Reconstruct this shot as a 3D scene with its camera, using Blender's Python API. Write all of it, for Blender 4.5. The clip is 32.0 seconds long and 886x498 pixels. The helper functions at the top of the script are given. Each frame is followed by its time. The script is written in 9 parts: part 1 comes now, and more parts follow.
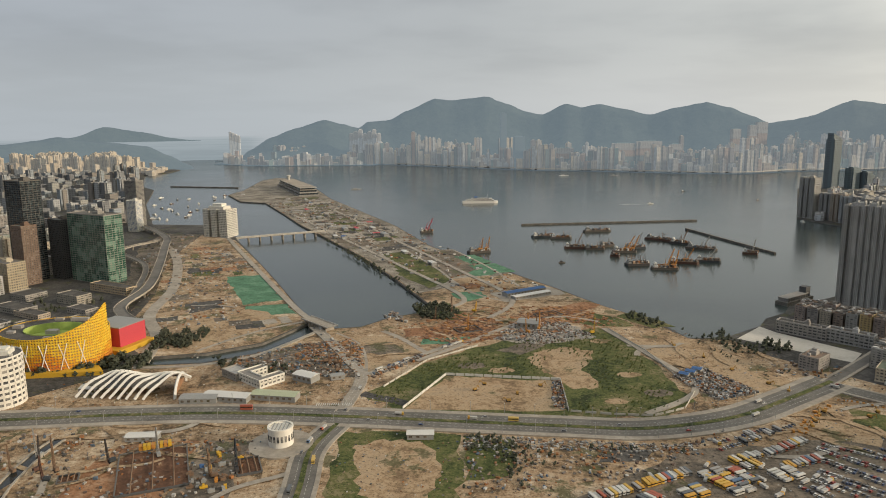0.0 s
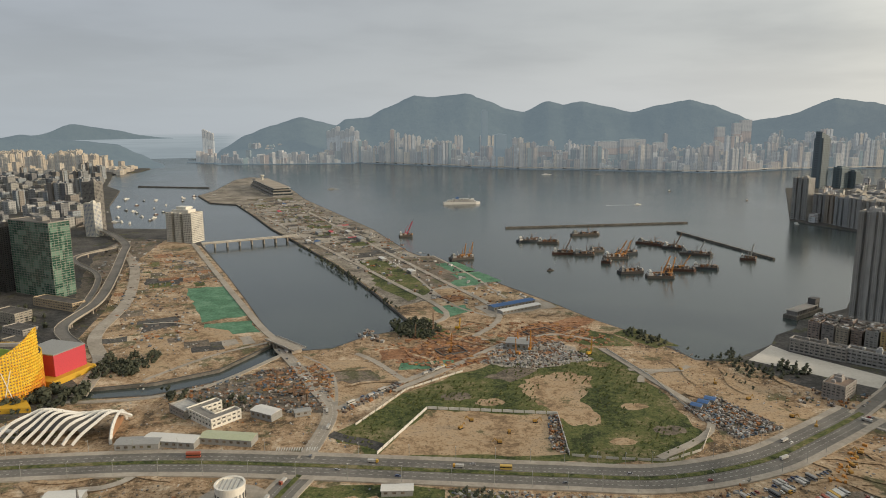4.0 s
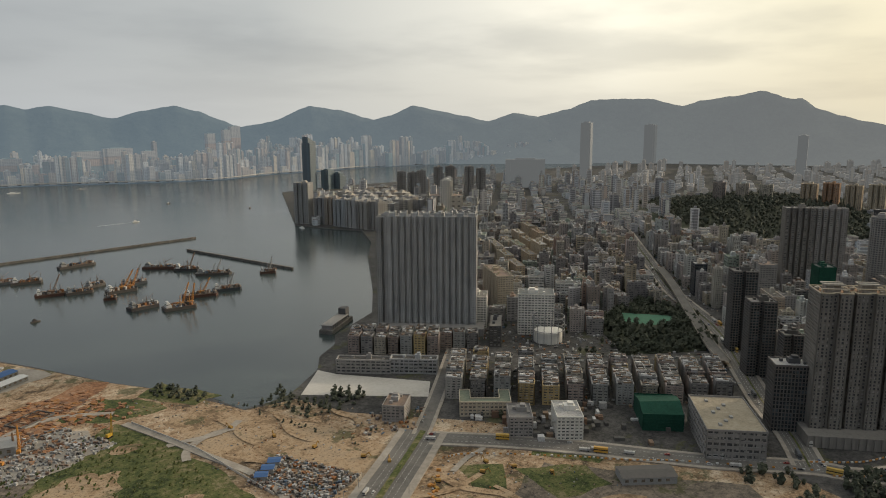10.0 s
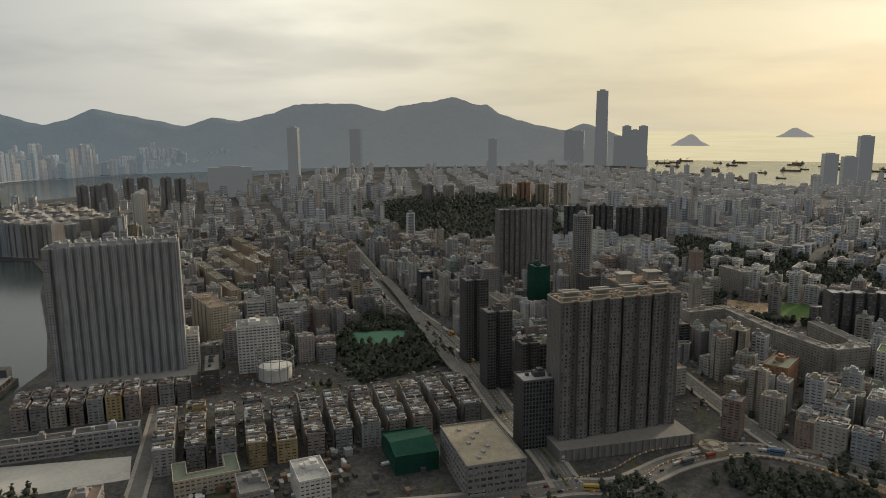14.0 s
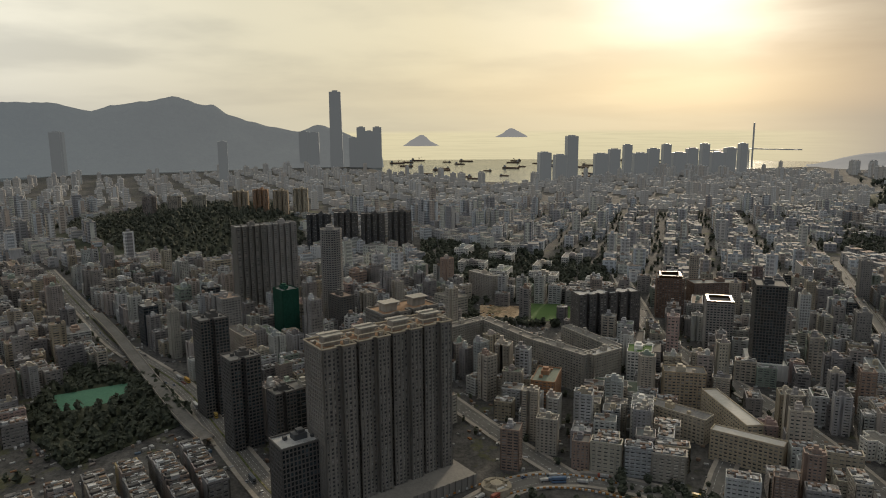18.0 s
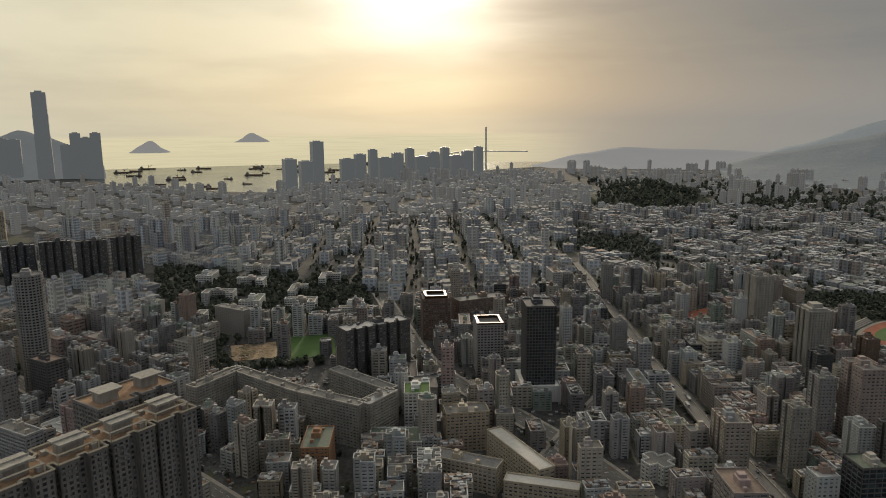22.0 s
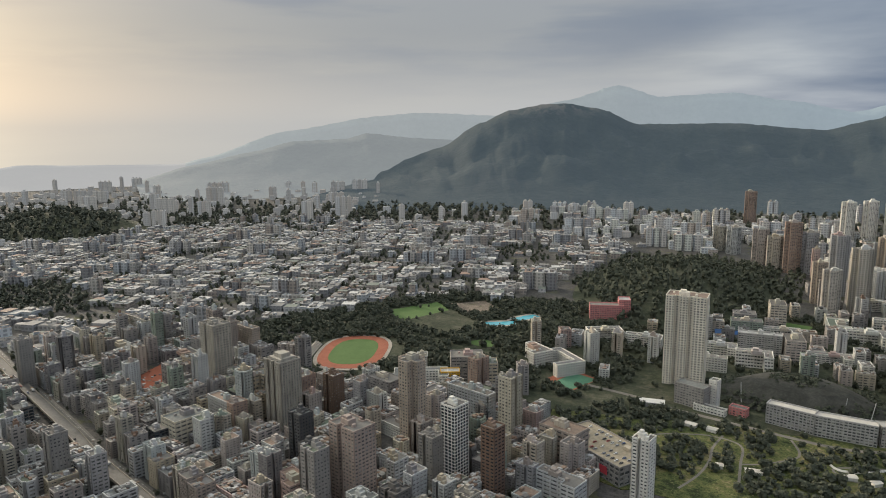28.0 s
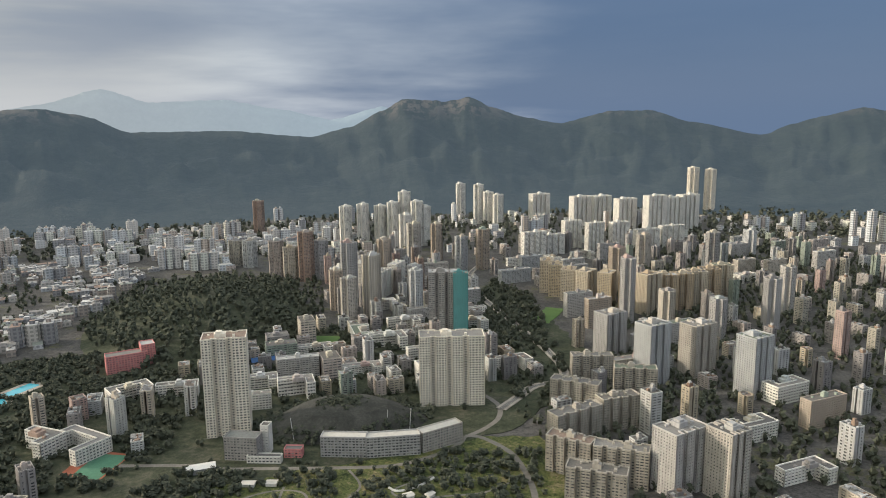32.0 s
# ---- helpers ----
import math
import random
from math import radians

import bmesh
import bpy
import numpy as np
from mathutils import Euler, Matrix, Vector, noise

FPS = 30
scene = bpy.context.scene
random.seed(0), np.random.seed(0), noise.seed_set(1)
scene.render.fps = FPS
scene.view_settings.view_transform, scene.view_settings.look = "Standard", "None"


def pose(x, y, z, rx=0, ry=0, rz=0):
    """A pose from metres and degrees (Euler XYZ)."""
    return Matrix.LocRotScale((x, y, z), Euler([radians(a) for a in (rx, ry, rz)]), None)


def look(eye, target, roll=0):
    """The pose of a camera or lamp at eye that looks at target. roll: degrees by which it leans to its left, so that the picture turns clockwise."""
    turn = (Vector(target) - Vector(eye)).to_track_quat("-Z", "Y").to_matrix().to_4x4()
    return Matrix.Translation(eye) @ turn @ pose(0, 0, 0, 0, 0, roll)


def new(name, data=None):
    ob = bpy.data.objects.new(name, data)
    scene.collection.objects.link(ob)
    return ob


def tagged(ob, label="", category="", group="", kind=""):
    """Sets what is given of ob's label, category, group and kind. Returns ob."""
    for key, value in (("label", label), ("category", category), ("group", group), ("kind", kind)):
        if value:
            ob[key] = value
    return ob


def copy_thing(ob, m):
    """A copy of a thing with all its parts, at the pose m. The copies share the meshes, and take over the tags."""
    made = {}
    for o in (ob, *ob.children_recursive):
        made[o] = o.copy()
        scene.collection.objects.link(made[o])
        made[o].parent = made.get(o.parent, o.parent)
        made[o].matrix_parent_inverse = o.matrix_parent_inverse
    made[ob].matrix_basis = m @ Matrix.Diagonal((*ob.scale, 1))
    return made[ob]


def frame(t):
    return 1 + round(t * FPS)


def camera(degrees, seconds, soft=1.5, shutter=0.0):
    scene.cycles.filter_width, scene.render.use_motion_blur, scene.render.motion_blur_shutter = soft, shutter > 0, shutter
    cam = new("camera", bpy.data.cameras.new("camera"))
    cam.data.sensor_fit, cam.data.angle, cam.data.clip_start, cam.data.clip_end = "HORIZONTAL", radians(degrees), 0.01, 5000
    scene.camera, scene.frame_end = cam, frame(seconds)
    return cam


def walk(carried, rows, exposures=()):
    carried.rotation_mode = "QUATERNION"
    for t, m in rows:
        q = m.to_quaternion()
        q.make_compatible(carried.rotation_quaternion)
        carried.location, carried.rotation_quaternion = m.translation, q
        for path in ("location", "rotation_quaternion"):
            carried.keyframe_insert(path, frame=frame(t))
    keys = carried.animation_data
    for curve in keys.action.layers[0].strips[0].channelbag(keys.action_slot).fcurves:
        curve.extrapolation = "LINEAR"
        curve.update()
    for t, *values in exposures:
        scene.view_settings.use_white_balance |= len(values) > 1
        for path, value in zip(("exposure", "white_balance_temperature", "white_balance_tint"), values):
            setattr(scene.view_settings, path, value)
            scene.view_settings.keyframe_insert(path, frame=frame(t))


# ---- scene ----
cam = camera(64.2, 32.0, soft=1.0)
EYE = 260.0                      # the drone's first height over the ground
METRES = 4.518 / 1.5 * EYE       # length of the flight
ROWS = [
    (0.0, 0.0, 0.0, 0.0, -0.09, -10.45, 0.47),
    (0.5, -0.0, 0.0143, 0.0002, -0.12, -10.49, 0.47),
    (1.0, -0.0, 0.0286, 0.0002, -0.15, -10.52, 0.47),
    (1.5, -0.0, 0.0429, 0.0003, -0.17, -10.55, 0.45),
    (2.0, -0.0001, 0.0574, 0.0004, -0.21, -10.57, 0.43),
    (2.5, 0.0, 0.072, 0.0003, -0.24, -10.59, 0.43),
    (4.5, 0.0002, 0.132, 0.0007, -3.16, -10.71, 0.37),
    (5.0, 0.0004, 0.1475, 0.0005, -5.22, -10.7, 0.38),
    (5.5, 0.0011, 0.1629, 0.0004, -7.56, -10.7, 0.4),
    (6.0, 0.0021, 0.178, 0.0007, -10.13, -10.69, 0.4),
    (6.5, 0.0034, 0.1932, 0.0006, -13.22, -10.68, 0.4),
    (7.0, 0.0057, 0.2088, 0.0003, -16.55, -10.66, 0.4),
    (7.5, 0.0088, 0.224, 0.0003, -20.22, -10.64, 0.41),
    (8.0, 0.012, 0.2391, -0.0002, -24.51, -10.59, 0.4),
    (8.5, 0.017, 0.2532, 0.0003, -28.9, -10.58, 0.43),
    (9.0, 0.0222, 0.2678, 0.0003, -33.02, -10.53, 0.4),
    (9.5, 0.0284, 0.2814, 0.0005, -37.22, -10.47, 0.38),
    (10.0, 0.0351, 0.2954, 0.0006, -41.35, -10.42, 0.33),
    (10.5, 0.0437, 0.3094, 0.0001, -45.34, -10.35, 0.3),
    (11.0, 0.0535, 0.3213, 0.0009, -48.98, -10.33, 0.32),
    (11.5, 0.0635, 0.3335, 0.0007, -52.04, -10.27, 0.33),
    (12.0, 0.0739, 0.3444, 0.0007, -55.03, -10.22, 0.36),
    (12.5, 0.0856, 0.3548, 0.0004, -57.88, -10.2, 0.38),
    (13.0, 0.0972, 0.3644, 0.0007, -60.5, -10.2, 0.38),
    (13.5, 0.1098, 0.3736, 0.0006, -62.05, -10.19, 0.4),
    (14.0, 0.1223, 0.3819, 0.0009, -64.78, -10.2, 0.4),
    (14.5, 0.1357, 0.3897, 0.0013, -67.83, -10.24, 0.43),
    (15.0, 0.1489, 0.3974, 0.0019, -71.62, -10.28, 0.43),
    (15.5, 0.1625, 0.404, 0.003, -75.14, -10.32, 0.41),
    (17.5, 0.2218, 0.4226, 0.0075, -83.8, -10.34, 0.41),
    (18.0, 0.2368, 0.4256, 0.009, -85.95, -10.34, 0.42),
    (18.5, 0.2526, 0.4279, 0.0101, -88.12, -10.37, 0.43),
    (19.0, 0.2668, 0.4296, 0.0118, -90.12, -10.41, 0.41),
    (19.5, 0.2824, 0.4309, 0.0138, -92.42, -10.44, 0.4),
    (20.0, 0.2982, 0.4312, 0.0165, -95.07, -10.43, 0.42),
    (20.5, 0.3137, 0.4314, 0.0192, -97.88, -10.41, 0.41),
    (21.0, 0.3291, 0.4311, 0.022, -100.64, -10.4, 0.42),
    (21.5, 0.3446, 0.4296, 0.0248, -103.48, -10.39, 0.43),
    (22.0, 0.3604, 0.4273, 0.0273, -106.43, -10.35, 0.44),
    (22.5, 0.3755, 0.4243, 0.0306, -109.82, -10.29, 0.46),
    (23.0, 0.3908, 0.4205, 0.0332, -113.41, -10.22, 0.47),
    (23.5, 0.4063, 0.4164, 0.0356, -116.47, -10.15, 0.46),
    (24.0, 0.4209, 0.4103, 0.0385, -119.72, -10.1, 0.51),
    (24.5, 0.4356, 0.4044, 0.0412, -124.08, -10.05, 0.53),
    (25.0, 0.45, 0.3978, 0.0438, -128.56, -10.02, 0.54),
    (25.5, 0.4637, 0.3895, 0.0467, -132.71, -10.02, 0.55),
    (26.0, 0.4769, 0.3805, 0.0491, -136.86, -9.99, 0.55),
    (26.5, 0.489, 0.3705, 0.052, -140.89, -9.99, 0.56),
    (28.5, 0.531, 0.3217, 0.0646, -155.37, -10.13, 0.53),
    (29.0, 0.5395, 0.3079, 0.068, -159.67, -10.17, 0.52),
    (29.5, 0.5472, 0.2937, 0.0712, -164.25, -10.18, 0.52),
    (30.0, 0.5539, 0.2786, 0.074, -168.68, -10.18, 0.52),
    (30.5, 0.5592, 0.2632, 0.0775, -173.1, -10.19, 0.52),
    (31.0, 0.5635, 0.2476, 0.0805, -177.96, -10.18, 0.52),
    (31.5, 0.5661, 0.2317, 0.0838, -184.12, -10.19, 0.54),
    (32.0, 0.5674, 0.2158, 0.0866, -190.66, -10.19, 0.57),
]
EXPOSURES = [(0.0, 0.32, 6500, 10), (5.0, 0.27, 6450, 10), (9.0, 0.18, 6400, 10), (13.0, -0.05, 6350, 10), (19.0, -0.16, 6350, 10), (22.0, -0.20, 6250, 10), (24.5, -0.10, 6200, 10), (26.0, 0.26, 6120, 10), (29.0, 0.86, 6080, 10), (31.0, 1.04, 6010, 10), (32.0, 0.92, 5980, 10)]
walk(cam, [(t, pose(0, 0, EYE) @ pose(METRES * x, METRES * y, METRES * z, 90 + pitch, roll, yaw)) for t, x, y, z, yaw, pitch, roll in ROWS], EXPOSURES)

# ---- sky and sun ----
SUN_AZ, SUN_EL = radians(107.5), radians(13.0)
SUN_DIR = Vector((math.sin(SUN_AZ) * math.cos(SUN_EL), math.cos(SUN_AZ) * math.cos(SUN_EL), math.sin(SUN_EL)))


class Nodes:
    """Short hand for building a node tree."""

    def __init__(self, tree):
        self.tree = tree
        tree.nodes.clear()

    def add(self, kind, inputs=()):
        n = self.tree.nodes.new(kind)
        self.feed(n, inputs)
        return n

    def feed(self, n, inputs):
        for key, value in dict(inputs).items():
            if isinstance(value, bpy.types.NodeSocket):
                self.tree.links.new(value, n.inputs[key])
            else:
                n.inputs[key].default_value = value

    def math(self, op, a, b=0.0, clamp=False):
        n = self.tree.nodes.new("ShaderNodeMath")
        n.operation, n.use_clamp = op, clamp
        self.feed(n, {0: a, 1: b})
        return n.outputs[0]

    def vec(self, op, a, b=(0, 0, 0)):
        n = self.tree.nodes.new("ShaderNodeVectorMath")
        n.operation = op
        self.feed(n, {0: a, 1: b})
        return n.outputs["Value"] if op == "DOT_PRODUCT" else n.outputs[0]

    def ramp(self, fac, stops, mode="LINEAR"):
        n = self.add("ShaderNodeValToRGB", {"Fac": fac})
        n.color_ramp.interpolation = mode
        els = n.color_ramp.elements
        while len(els) < len(stops):
            els.new(0.5)
        for el, (p, c) in zip(els, sorted(stops, key=lambda s: s[0])):
            el.position, el.color = p, (*c, 1)
        return n.outputs[0]

    def mix(self, fac, a, b, blend="MIX"):
        n = self.tree.nodes.new("ShaderNodeMix")
        n.data_type, n.blend_type = "RGBA", blend
        for socket, value in ((n.inputs[0], fac), (n.inputs[6], a), (n.inputs[7], b)):
            if isinstance(value, bpy.types.NodeSocket):
                self.tree.links.new(value, socket)
            else:
                socket.default_value = (*value, 1) if isinstance(value, tuple) and len(value) == 3 else value
        return n.outputs[2]

    def noise(self, vector, scale, detail=3.0, rough=0.55):
        return self.add("ShaderNodeTexNoise", {"Vector": vector, "Scale": scale, "Detail": detail, "Roughness": rough}).outputs[0]

    def span(self, value, a, b, c=0.0, d=1.0):
        n = self.tree.nodes.new("ShaderNodeMapRange")
        n.interpolation_type = "SMOOTHSTEP"
        self.feed(n, {0: value, 1: a, 2: b, 3: c, 4: d})
        return n.outputs[0]


world = bpy.data.worlds.new("evening_sky")
world.use_nodes = True
scene.world = world
N = Nodes(world.node_tree)
way = N.vec("NORMALIZE", N.add("ShaderNodeTexCoord").outputs["Generated"])
split = N.add("ShaderNodeSeparateXYZ", {0: way})
height = split.outputs[2]
air = N.add("ShaderNodeTexSky")
air.sky_type, air.sun_disc, air.sun_elevation, air.sun_rotation = "NISHITA", False, SUN_EL, SUN_AZ
air.air_density, air.dust_density = 1.2, 3.0
clear = N.mix(1.0, air.outputs[0], (0.07, 0.07, 0.07), "MULTIPLY")
toward = N.math("ADD", N.math("MULTIPLY", N.vec("DOT_PRODUCT", way, tuple(SUN_DIR)), 0.5), 0.5)
# the lit cloud deck: brightest about the hidden sun, lead grey away from it
deck = N.ramp(toward, [(0.0, (0.42, 0.44, 0.47)), (0.15, (0.345, 0.375, 0.415)), (0.38, (0.395, 0.415, 0.428)), (0.6, (0.52, 0.53, 0.512)), (0.72, (0.83, 0.80, 0.70)), (0.80, (1.16, 1.09, 0.89)),
                       (0.90, (0.92, 0.84, 0.62)), (0.965, (0.92, 0.82, 0.57)), (0.99, (0.95, 0.88, 0.66)), (1.0, (1.0, 1.0, 0.95))])
billow = N.noise(N.vec("MULTIPLY", way, (2.0, 2.0, 7.0)), 1.6, 5.0, 0.5)
off = N.vec("MULTIPLY", N.vec("SUBTRACT", way, tuple(SUN_DIR)), (1.0, 1.0, 1.5))
gap = N.math("ADD", N.math("SQRT", N.vec("DOT_PRODUCT", off, off)), N.math("MULTIPLY", N.math("SUBTRACT", billow, 0.5), 0.22))
deck = N.mix(N.span(gap, 0.27, 0.03, 0.0, 0.85), deck, (1.75, 1.62, 1.28))
deck = N.mix(N.span(gap, 0.13, 0.03, 0.0, 0.9), deck, (2.6, 2.5, 2.1))
flat = N.add("ShaderNodeCombineXYZ", {0: N.math("DIVIDE", split.outputs[0], N.math("MAXIMUM", N.math("ADD", height, 0.12), 0.05)),
                                      1: N.math("DIVIDE", split.outputs[1], N.math("MAXIMUM", N.math("ADD", height, 0.12), 0.05)), 2: 0.0}).outputs[0]
billow = N.noise(flat, 0.55, 5.0, 0.5)
deck = N.mix(N.span(billow, 0.40, 0.66, 0.0, 0.36), deck, (0.20, 0.215, 0.235))
# the deck is thicker and greyer over the land
inland = N.math("MULTIPLY", N.span(N.vec("DOT_PRODUCT", way, (0.1, -0.99, 0.0)), 0.25, 0.85), N.span(height, 0.19, 0.45, 1.0, 0.25))
deck = N.mix(N.math("MULTIPLY", inland, 0.75), deck, (0.33, 0.34, 0.345))
# grey bank north of the sun
bank = N.span(N.vec("DOT_PRODUCT", way, (math.sin(radians(143)), math.cos(radians(143)), 0.18)), 0.80, 0.95)
bank = N.math("MULTIPLY", bank, N.span(height, 0.2, 0.42, 1.0, 0.0))
deck = N.mix(N.math("MULTIPLY", bank, 0.86), deck, (0.165, 0.172, 0.185))
streaks = N.span(N.noise(N.vec("MULTIPLY", way, (1.3, 1.3, 10.0)), 1.3, 5.0, 0.55), 0.44, 0.62)
deck = N.mix(N.math("MULTIPLY", N.math("MULTIPLY", streaks, N.math("MAXIMUM", bank, N.math("MULTIPLY", inland, 0.5))), 0.75), deck, (0.135, 0.155, 0.19))
# rain-blue cloud over the hills to the north-east
storm = N.vec("DOT_PRODUCT", way, (math.sin(radians(226)), math.cos(radians(226)), 0.10))
storm = N.span(N.math("ADD", storm, N.math("MULTIPLY", N.math("SUBTRACT", billow, 0.5), 0.5)), 0.46, 0.90)
storm = N.math("MULTIPLY", storm, N.span(height, 0.18, 0.36, 1.0, 0.0))
deck = N.mix(N.math("MULTIPLY", storm, 0.95), deck, (0.048, 0.080, 0.140))
# paler air close above the horizon
pale = N.ramp(toward, [(0.0, (0.36, 0.40, 0.43)), (0.25, (0.42, 0.455, 0.475)), (0.5, (0.56, 0.57, 0.56)), (0.8, (0.72, 0.68, 0.57)), (0.95, (0.78, 0.69, 0.48)), (1.0, (0.95, 0.80, 0.52))])
pale = N.mix(N.math("MULTIPLY", inland, 0.6), pale, (0.36, 0.37, 0.375))
pale = N.mix(N.math("MULTIPLY", bank, 0.6), pale, (0.30, 0.30, 0.295))
pale = N.mix(N.math("MULTIPLY", storm, 0.9), pale, (0.055, 0.088, 0.145))
low = N.span(height, 0.0, 0.13, 0.75, 0.0)
deck = N.mix(low, deck, pale)
sky = N.mix(0.9, clear, deck)
glow = N.add("ShaderNodeBackground", {"Color": sky, "Strength": N.span(height, 0.22, 0.85, 1.0, 1.12)}).outputs[0]
N.tree.links.new(glow, N.add("ShaderNodeOutputWorld").inputs[0])

sun = new("sun", bpy.data.lights.new("sun", "SUN"))
sun.data.energy, sun.data.angle, sun.data.color = 2.35, radians(4), (1.0, 0.83, 0.62)
sun.matrix_world = look(SUN_DIR * 3000, (0, 0, 0))

# ---- materials ----
def material(name):
    m = bpy.data.materials.new(name)
    m.use_nodes = True
    return m, Nodes(m.node_tree)


def finish(n, color, rough=0.85, bump=None, depth=0.1, metal=0.0, emit=None, strength=0.0, spec=0.3):
    b = n.add("ShaderNodeBsdfPrincipled", {"Base Color": color, "Roughness": rough, "Metallic": metal, "Specular IOR Level": spec})
    if bump is not None:
        n.tree.links.new(n.add("ShaderNodeBump", {"Height": bump, "Strength": 0.6, "Distance": depth}).outputs[0], b.inputs["Normal"])
    if emit is not None:
        n.feed(b, {"Emission Color": emit if isinstance(emit, bpy.types.NodeSocket) else (*emit, 1)})
        b.inputs["Emission Strength"].default_value = strength
    n.tree.links.new(b.outputs[0], n.add("ShaderNodeOutputMaterial").inputs[0])


def where(n):
    return n.add("ShaderNodeNewGeometry").outputs["Position"]


def earth(name, colors, scale, fine, rough=0.95, depth=0.3, contrast=0.14, emit=None, strength=0.0, speck=0.0, weeds=0.0, crags=0.0, glow_to=None):
    """Ground of two or three tones, mottled at two scales, with specks of litter and weeds where wanted."""
    m, n = material(name)
    p = where(n)
    big = n.noise(p, scale, 6.0, 0.68)
    small = n.noise(p, fine, 5.0, 0.7)
    f = n.math("ADD", n.math("MULTIPLY", big, 0.58), n.math("MULTIPLY", small, 0.42))
    k = len(colors)
    c = n.ramp(f, [(0.5 - contrast + 2 * contrast * i / (k - 1), c) for i, c in enumerate(colors)])
    if crags:
        rise = n.add("ShaderNodeSeparateXYZ", {0: p}).outputs[2]
        bare = n.math("MULTIPLY", n.span(rise, crags - 40, crags + 70), n.span(n.noise(n.vec("MULTIPLY", p, (1, 1, 0.4)), 0.016, 6.0, 0.7), 0.47, 0.56, 0.0, 0.9))
        c = n.mix(bare, c, n.mix(small, (0.035, 0.03, 0.026), (0.115, 0.098, 0.082)))
    if weeds:
        w = n.noise(n.vec("ADD", p, (331, 57, 0)), 0.022, 7.0, 0.72)
        c = n.mix(n.span(w, 0.62 - 0.14 * weeds, 0.68 - 0.14 * weeds, 0.0, 0.85), c, n.mix(small, (0.035, 0.042, 0.018), (0.14, 0.135, 0.065)))
    if speck:
        s = n.noise(p, 0.42, 4.0, 0.75)
        c = n.mix(n.span(s, 0.47, 0.36, 0.0, speck), c, tuple(0.5 * v for v in colors[0]))
        c = n.mix(n.span(s, 0.57, 0.68, 0.0, speck), c, tuple(min(0.6, 1.25 * v) for v in colors[-1]))
    # emission colour standing for haze, shifting to glow_to towards the sun
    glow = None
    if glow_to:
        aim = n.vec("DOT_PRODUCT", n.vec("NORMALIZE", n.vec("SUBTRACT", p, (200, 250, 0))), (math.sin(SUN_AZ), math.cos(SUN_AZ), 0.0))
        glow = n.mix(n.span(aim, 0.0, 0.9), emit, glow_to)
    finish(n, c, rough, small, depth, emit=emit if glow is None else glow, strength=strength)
    return m


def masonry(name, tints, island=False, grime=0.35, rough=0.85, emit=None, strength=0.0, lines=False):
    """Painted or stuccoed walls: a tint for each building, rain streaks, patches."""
    m, n = material(name)
    p = where(n)
    g = n.add("ShaderNodeNewGeometry")
    pick = g.outputs["Random Per Island"] if island else n.add("ShaderNodeObjectInfo").outputs["Random"]
    base = n.ramp(pick, [(i / len(tints), c) for i, c in enumerate(tints)], "CONSTANT")
    squash = n.vec("MULTIPLY", p, (1, 1, 0.12))
    streak = n.noise(squash, 0.5, 4.0, 0.6)
    patch = n.noise(p, 0.06, 3.0)
    dirt = n.math("ADD", n.math("MULTIPLY", streak, 0.6), n.math("MULTIPLY", patch, 0.4))
    c = n.mix(n.span(dirt, 0.40, 0.68, 0.0, grime), base, (0.07, 0.065, 0.06))
    if lines:
        xyz = n.add("ShaderNodeSeparateXYZ", {0: p})
        floors = n.math("GREATER_THAN", n.math("FRACT", n.math("DIVIDE", xyz.outputs[2], 6.2)), 0.42)
        run = n.math("ADD", n.math("MULTIPLY", xyz.outputs[0], 0.83), n.math("MULTIPLY", xyz.outputs[1], 0.61))
        bays = n.math("GREATER_THAN", n.math("FRACT", n.math("DIVIDE", run, 7.0)), 0.38)
        side = n.math("LESS_THAN", n.add("ShaderNodeSeparateXYZ", {0: g.outputs["Normal"]}).outputs[2], 0.5)
        f = n.math("MULTIPLY", n.math("MULTIPLY", floors, bays), side)
        c = n.mix(n.math("MULTIPLY", f, 0.5), c, (0.07, 0.076, 0.082))
    finish(n, c, rough, emit=emit, strength=strength)
    return m


def glazing(name, dark=(0.075, 0.077, 0.08), light=(0.30, 0.285, 0.26), share=0.42, rough=0.14, cell=(3.1, 3.1, 2.9)):
    """Window panes; behind some of them hang pale curtains."""
    m, n = material(name)
    p = where(n)
    snapped = n.vec("FLOOR", n.vec("DIVIDE", p, cell))
    pick = n.add("ShaderNodeTexWhiteNoise", {"Vector": snapped}).outputs["Value"]
    c = n.mix(n.span(pick, share, 1.0), dark, light)
    finish(n, c, n.math("ADD", n.math("MULTIPLY", pick, 0.2), rough), spec=0.5)
    return m


def plain(name, color, rough=0.6, vary=0.25, scale=0.8, metal=0.0, spec=0.3, tints=None):
    """Small things: one paint with wear, or a paint for each object."""
    m, n = material(name)
    if tints:
        base = n.ramp(n.add("ShaderNodeObjectInfo").outputs["Random"], [(i / len(tints), c) for i, c in enumerate(tints)], "CONSTANT")
    else:
        base = n.mix(0.0, color, color)
    wear = n.noise(where(n), scale, 4.0, 0.6)
    c = n.mix(n.span(wear, 0.42, 0.7, 0.0, vary), base, tuple(0.35 * v + 0.03 for v in color))
    finish(n, c, rough, metal=metal, spec=spec)
    return m


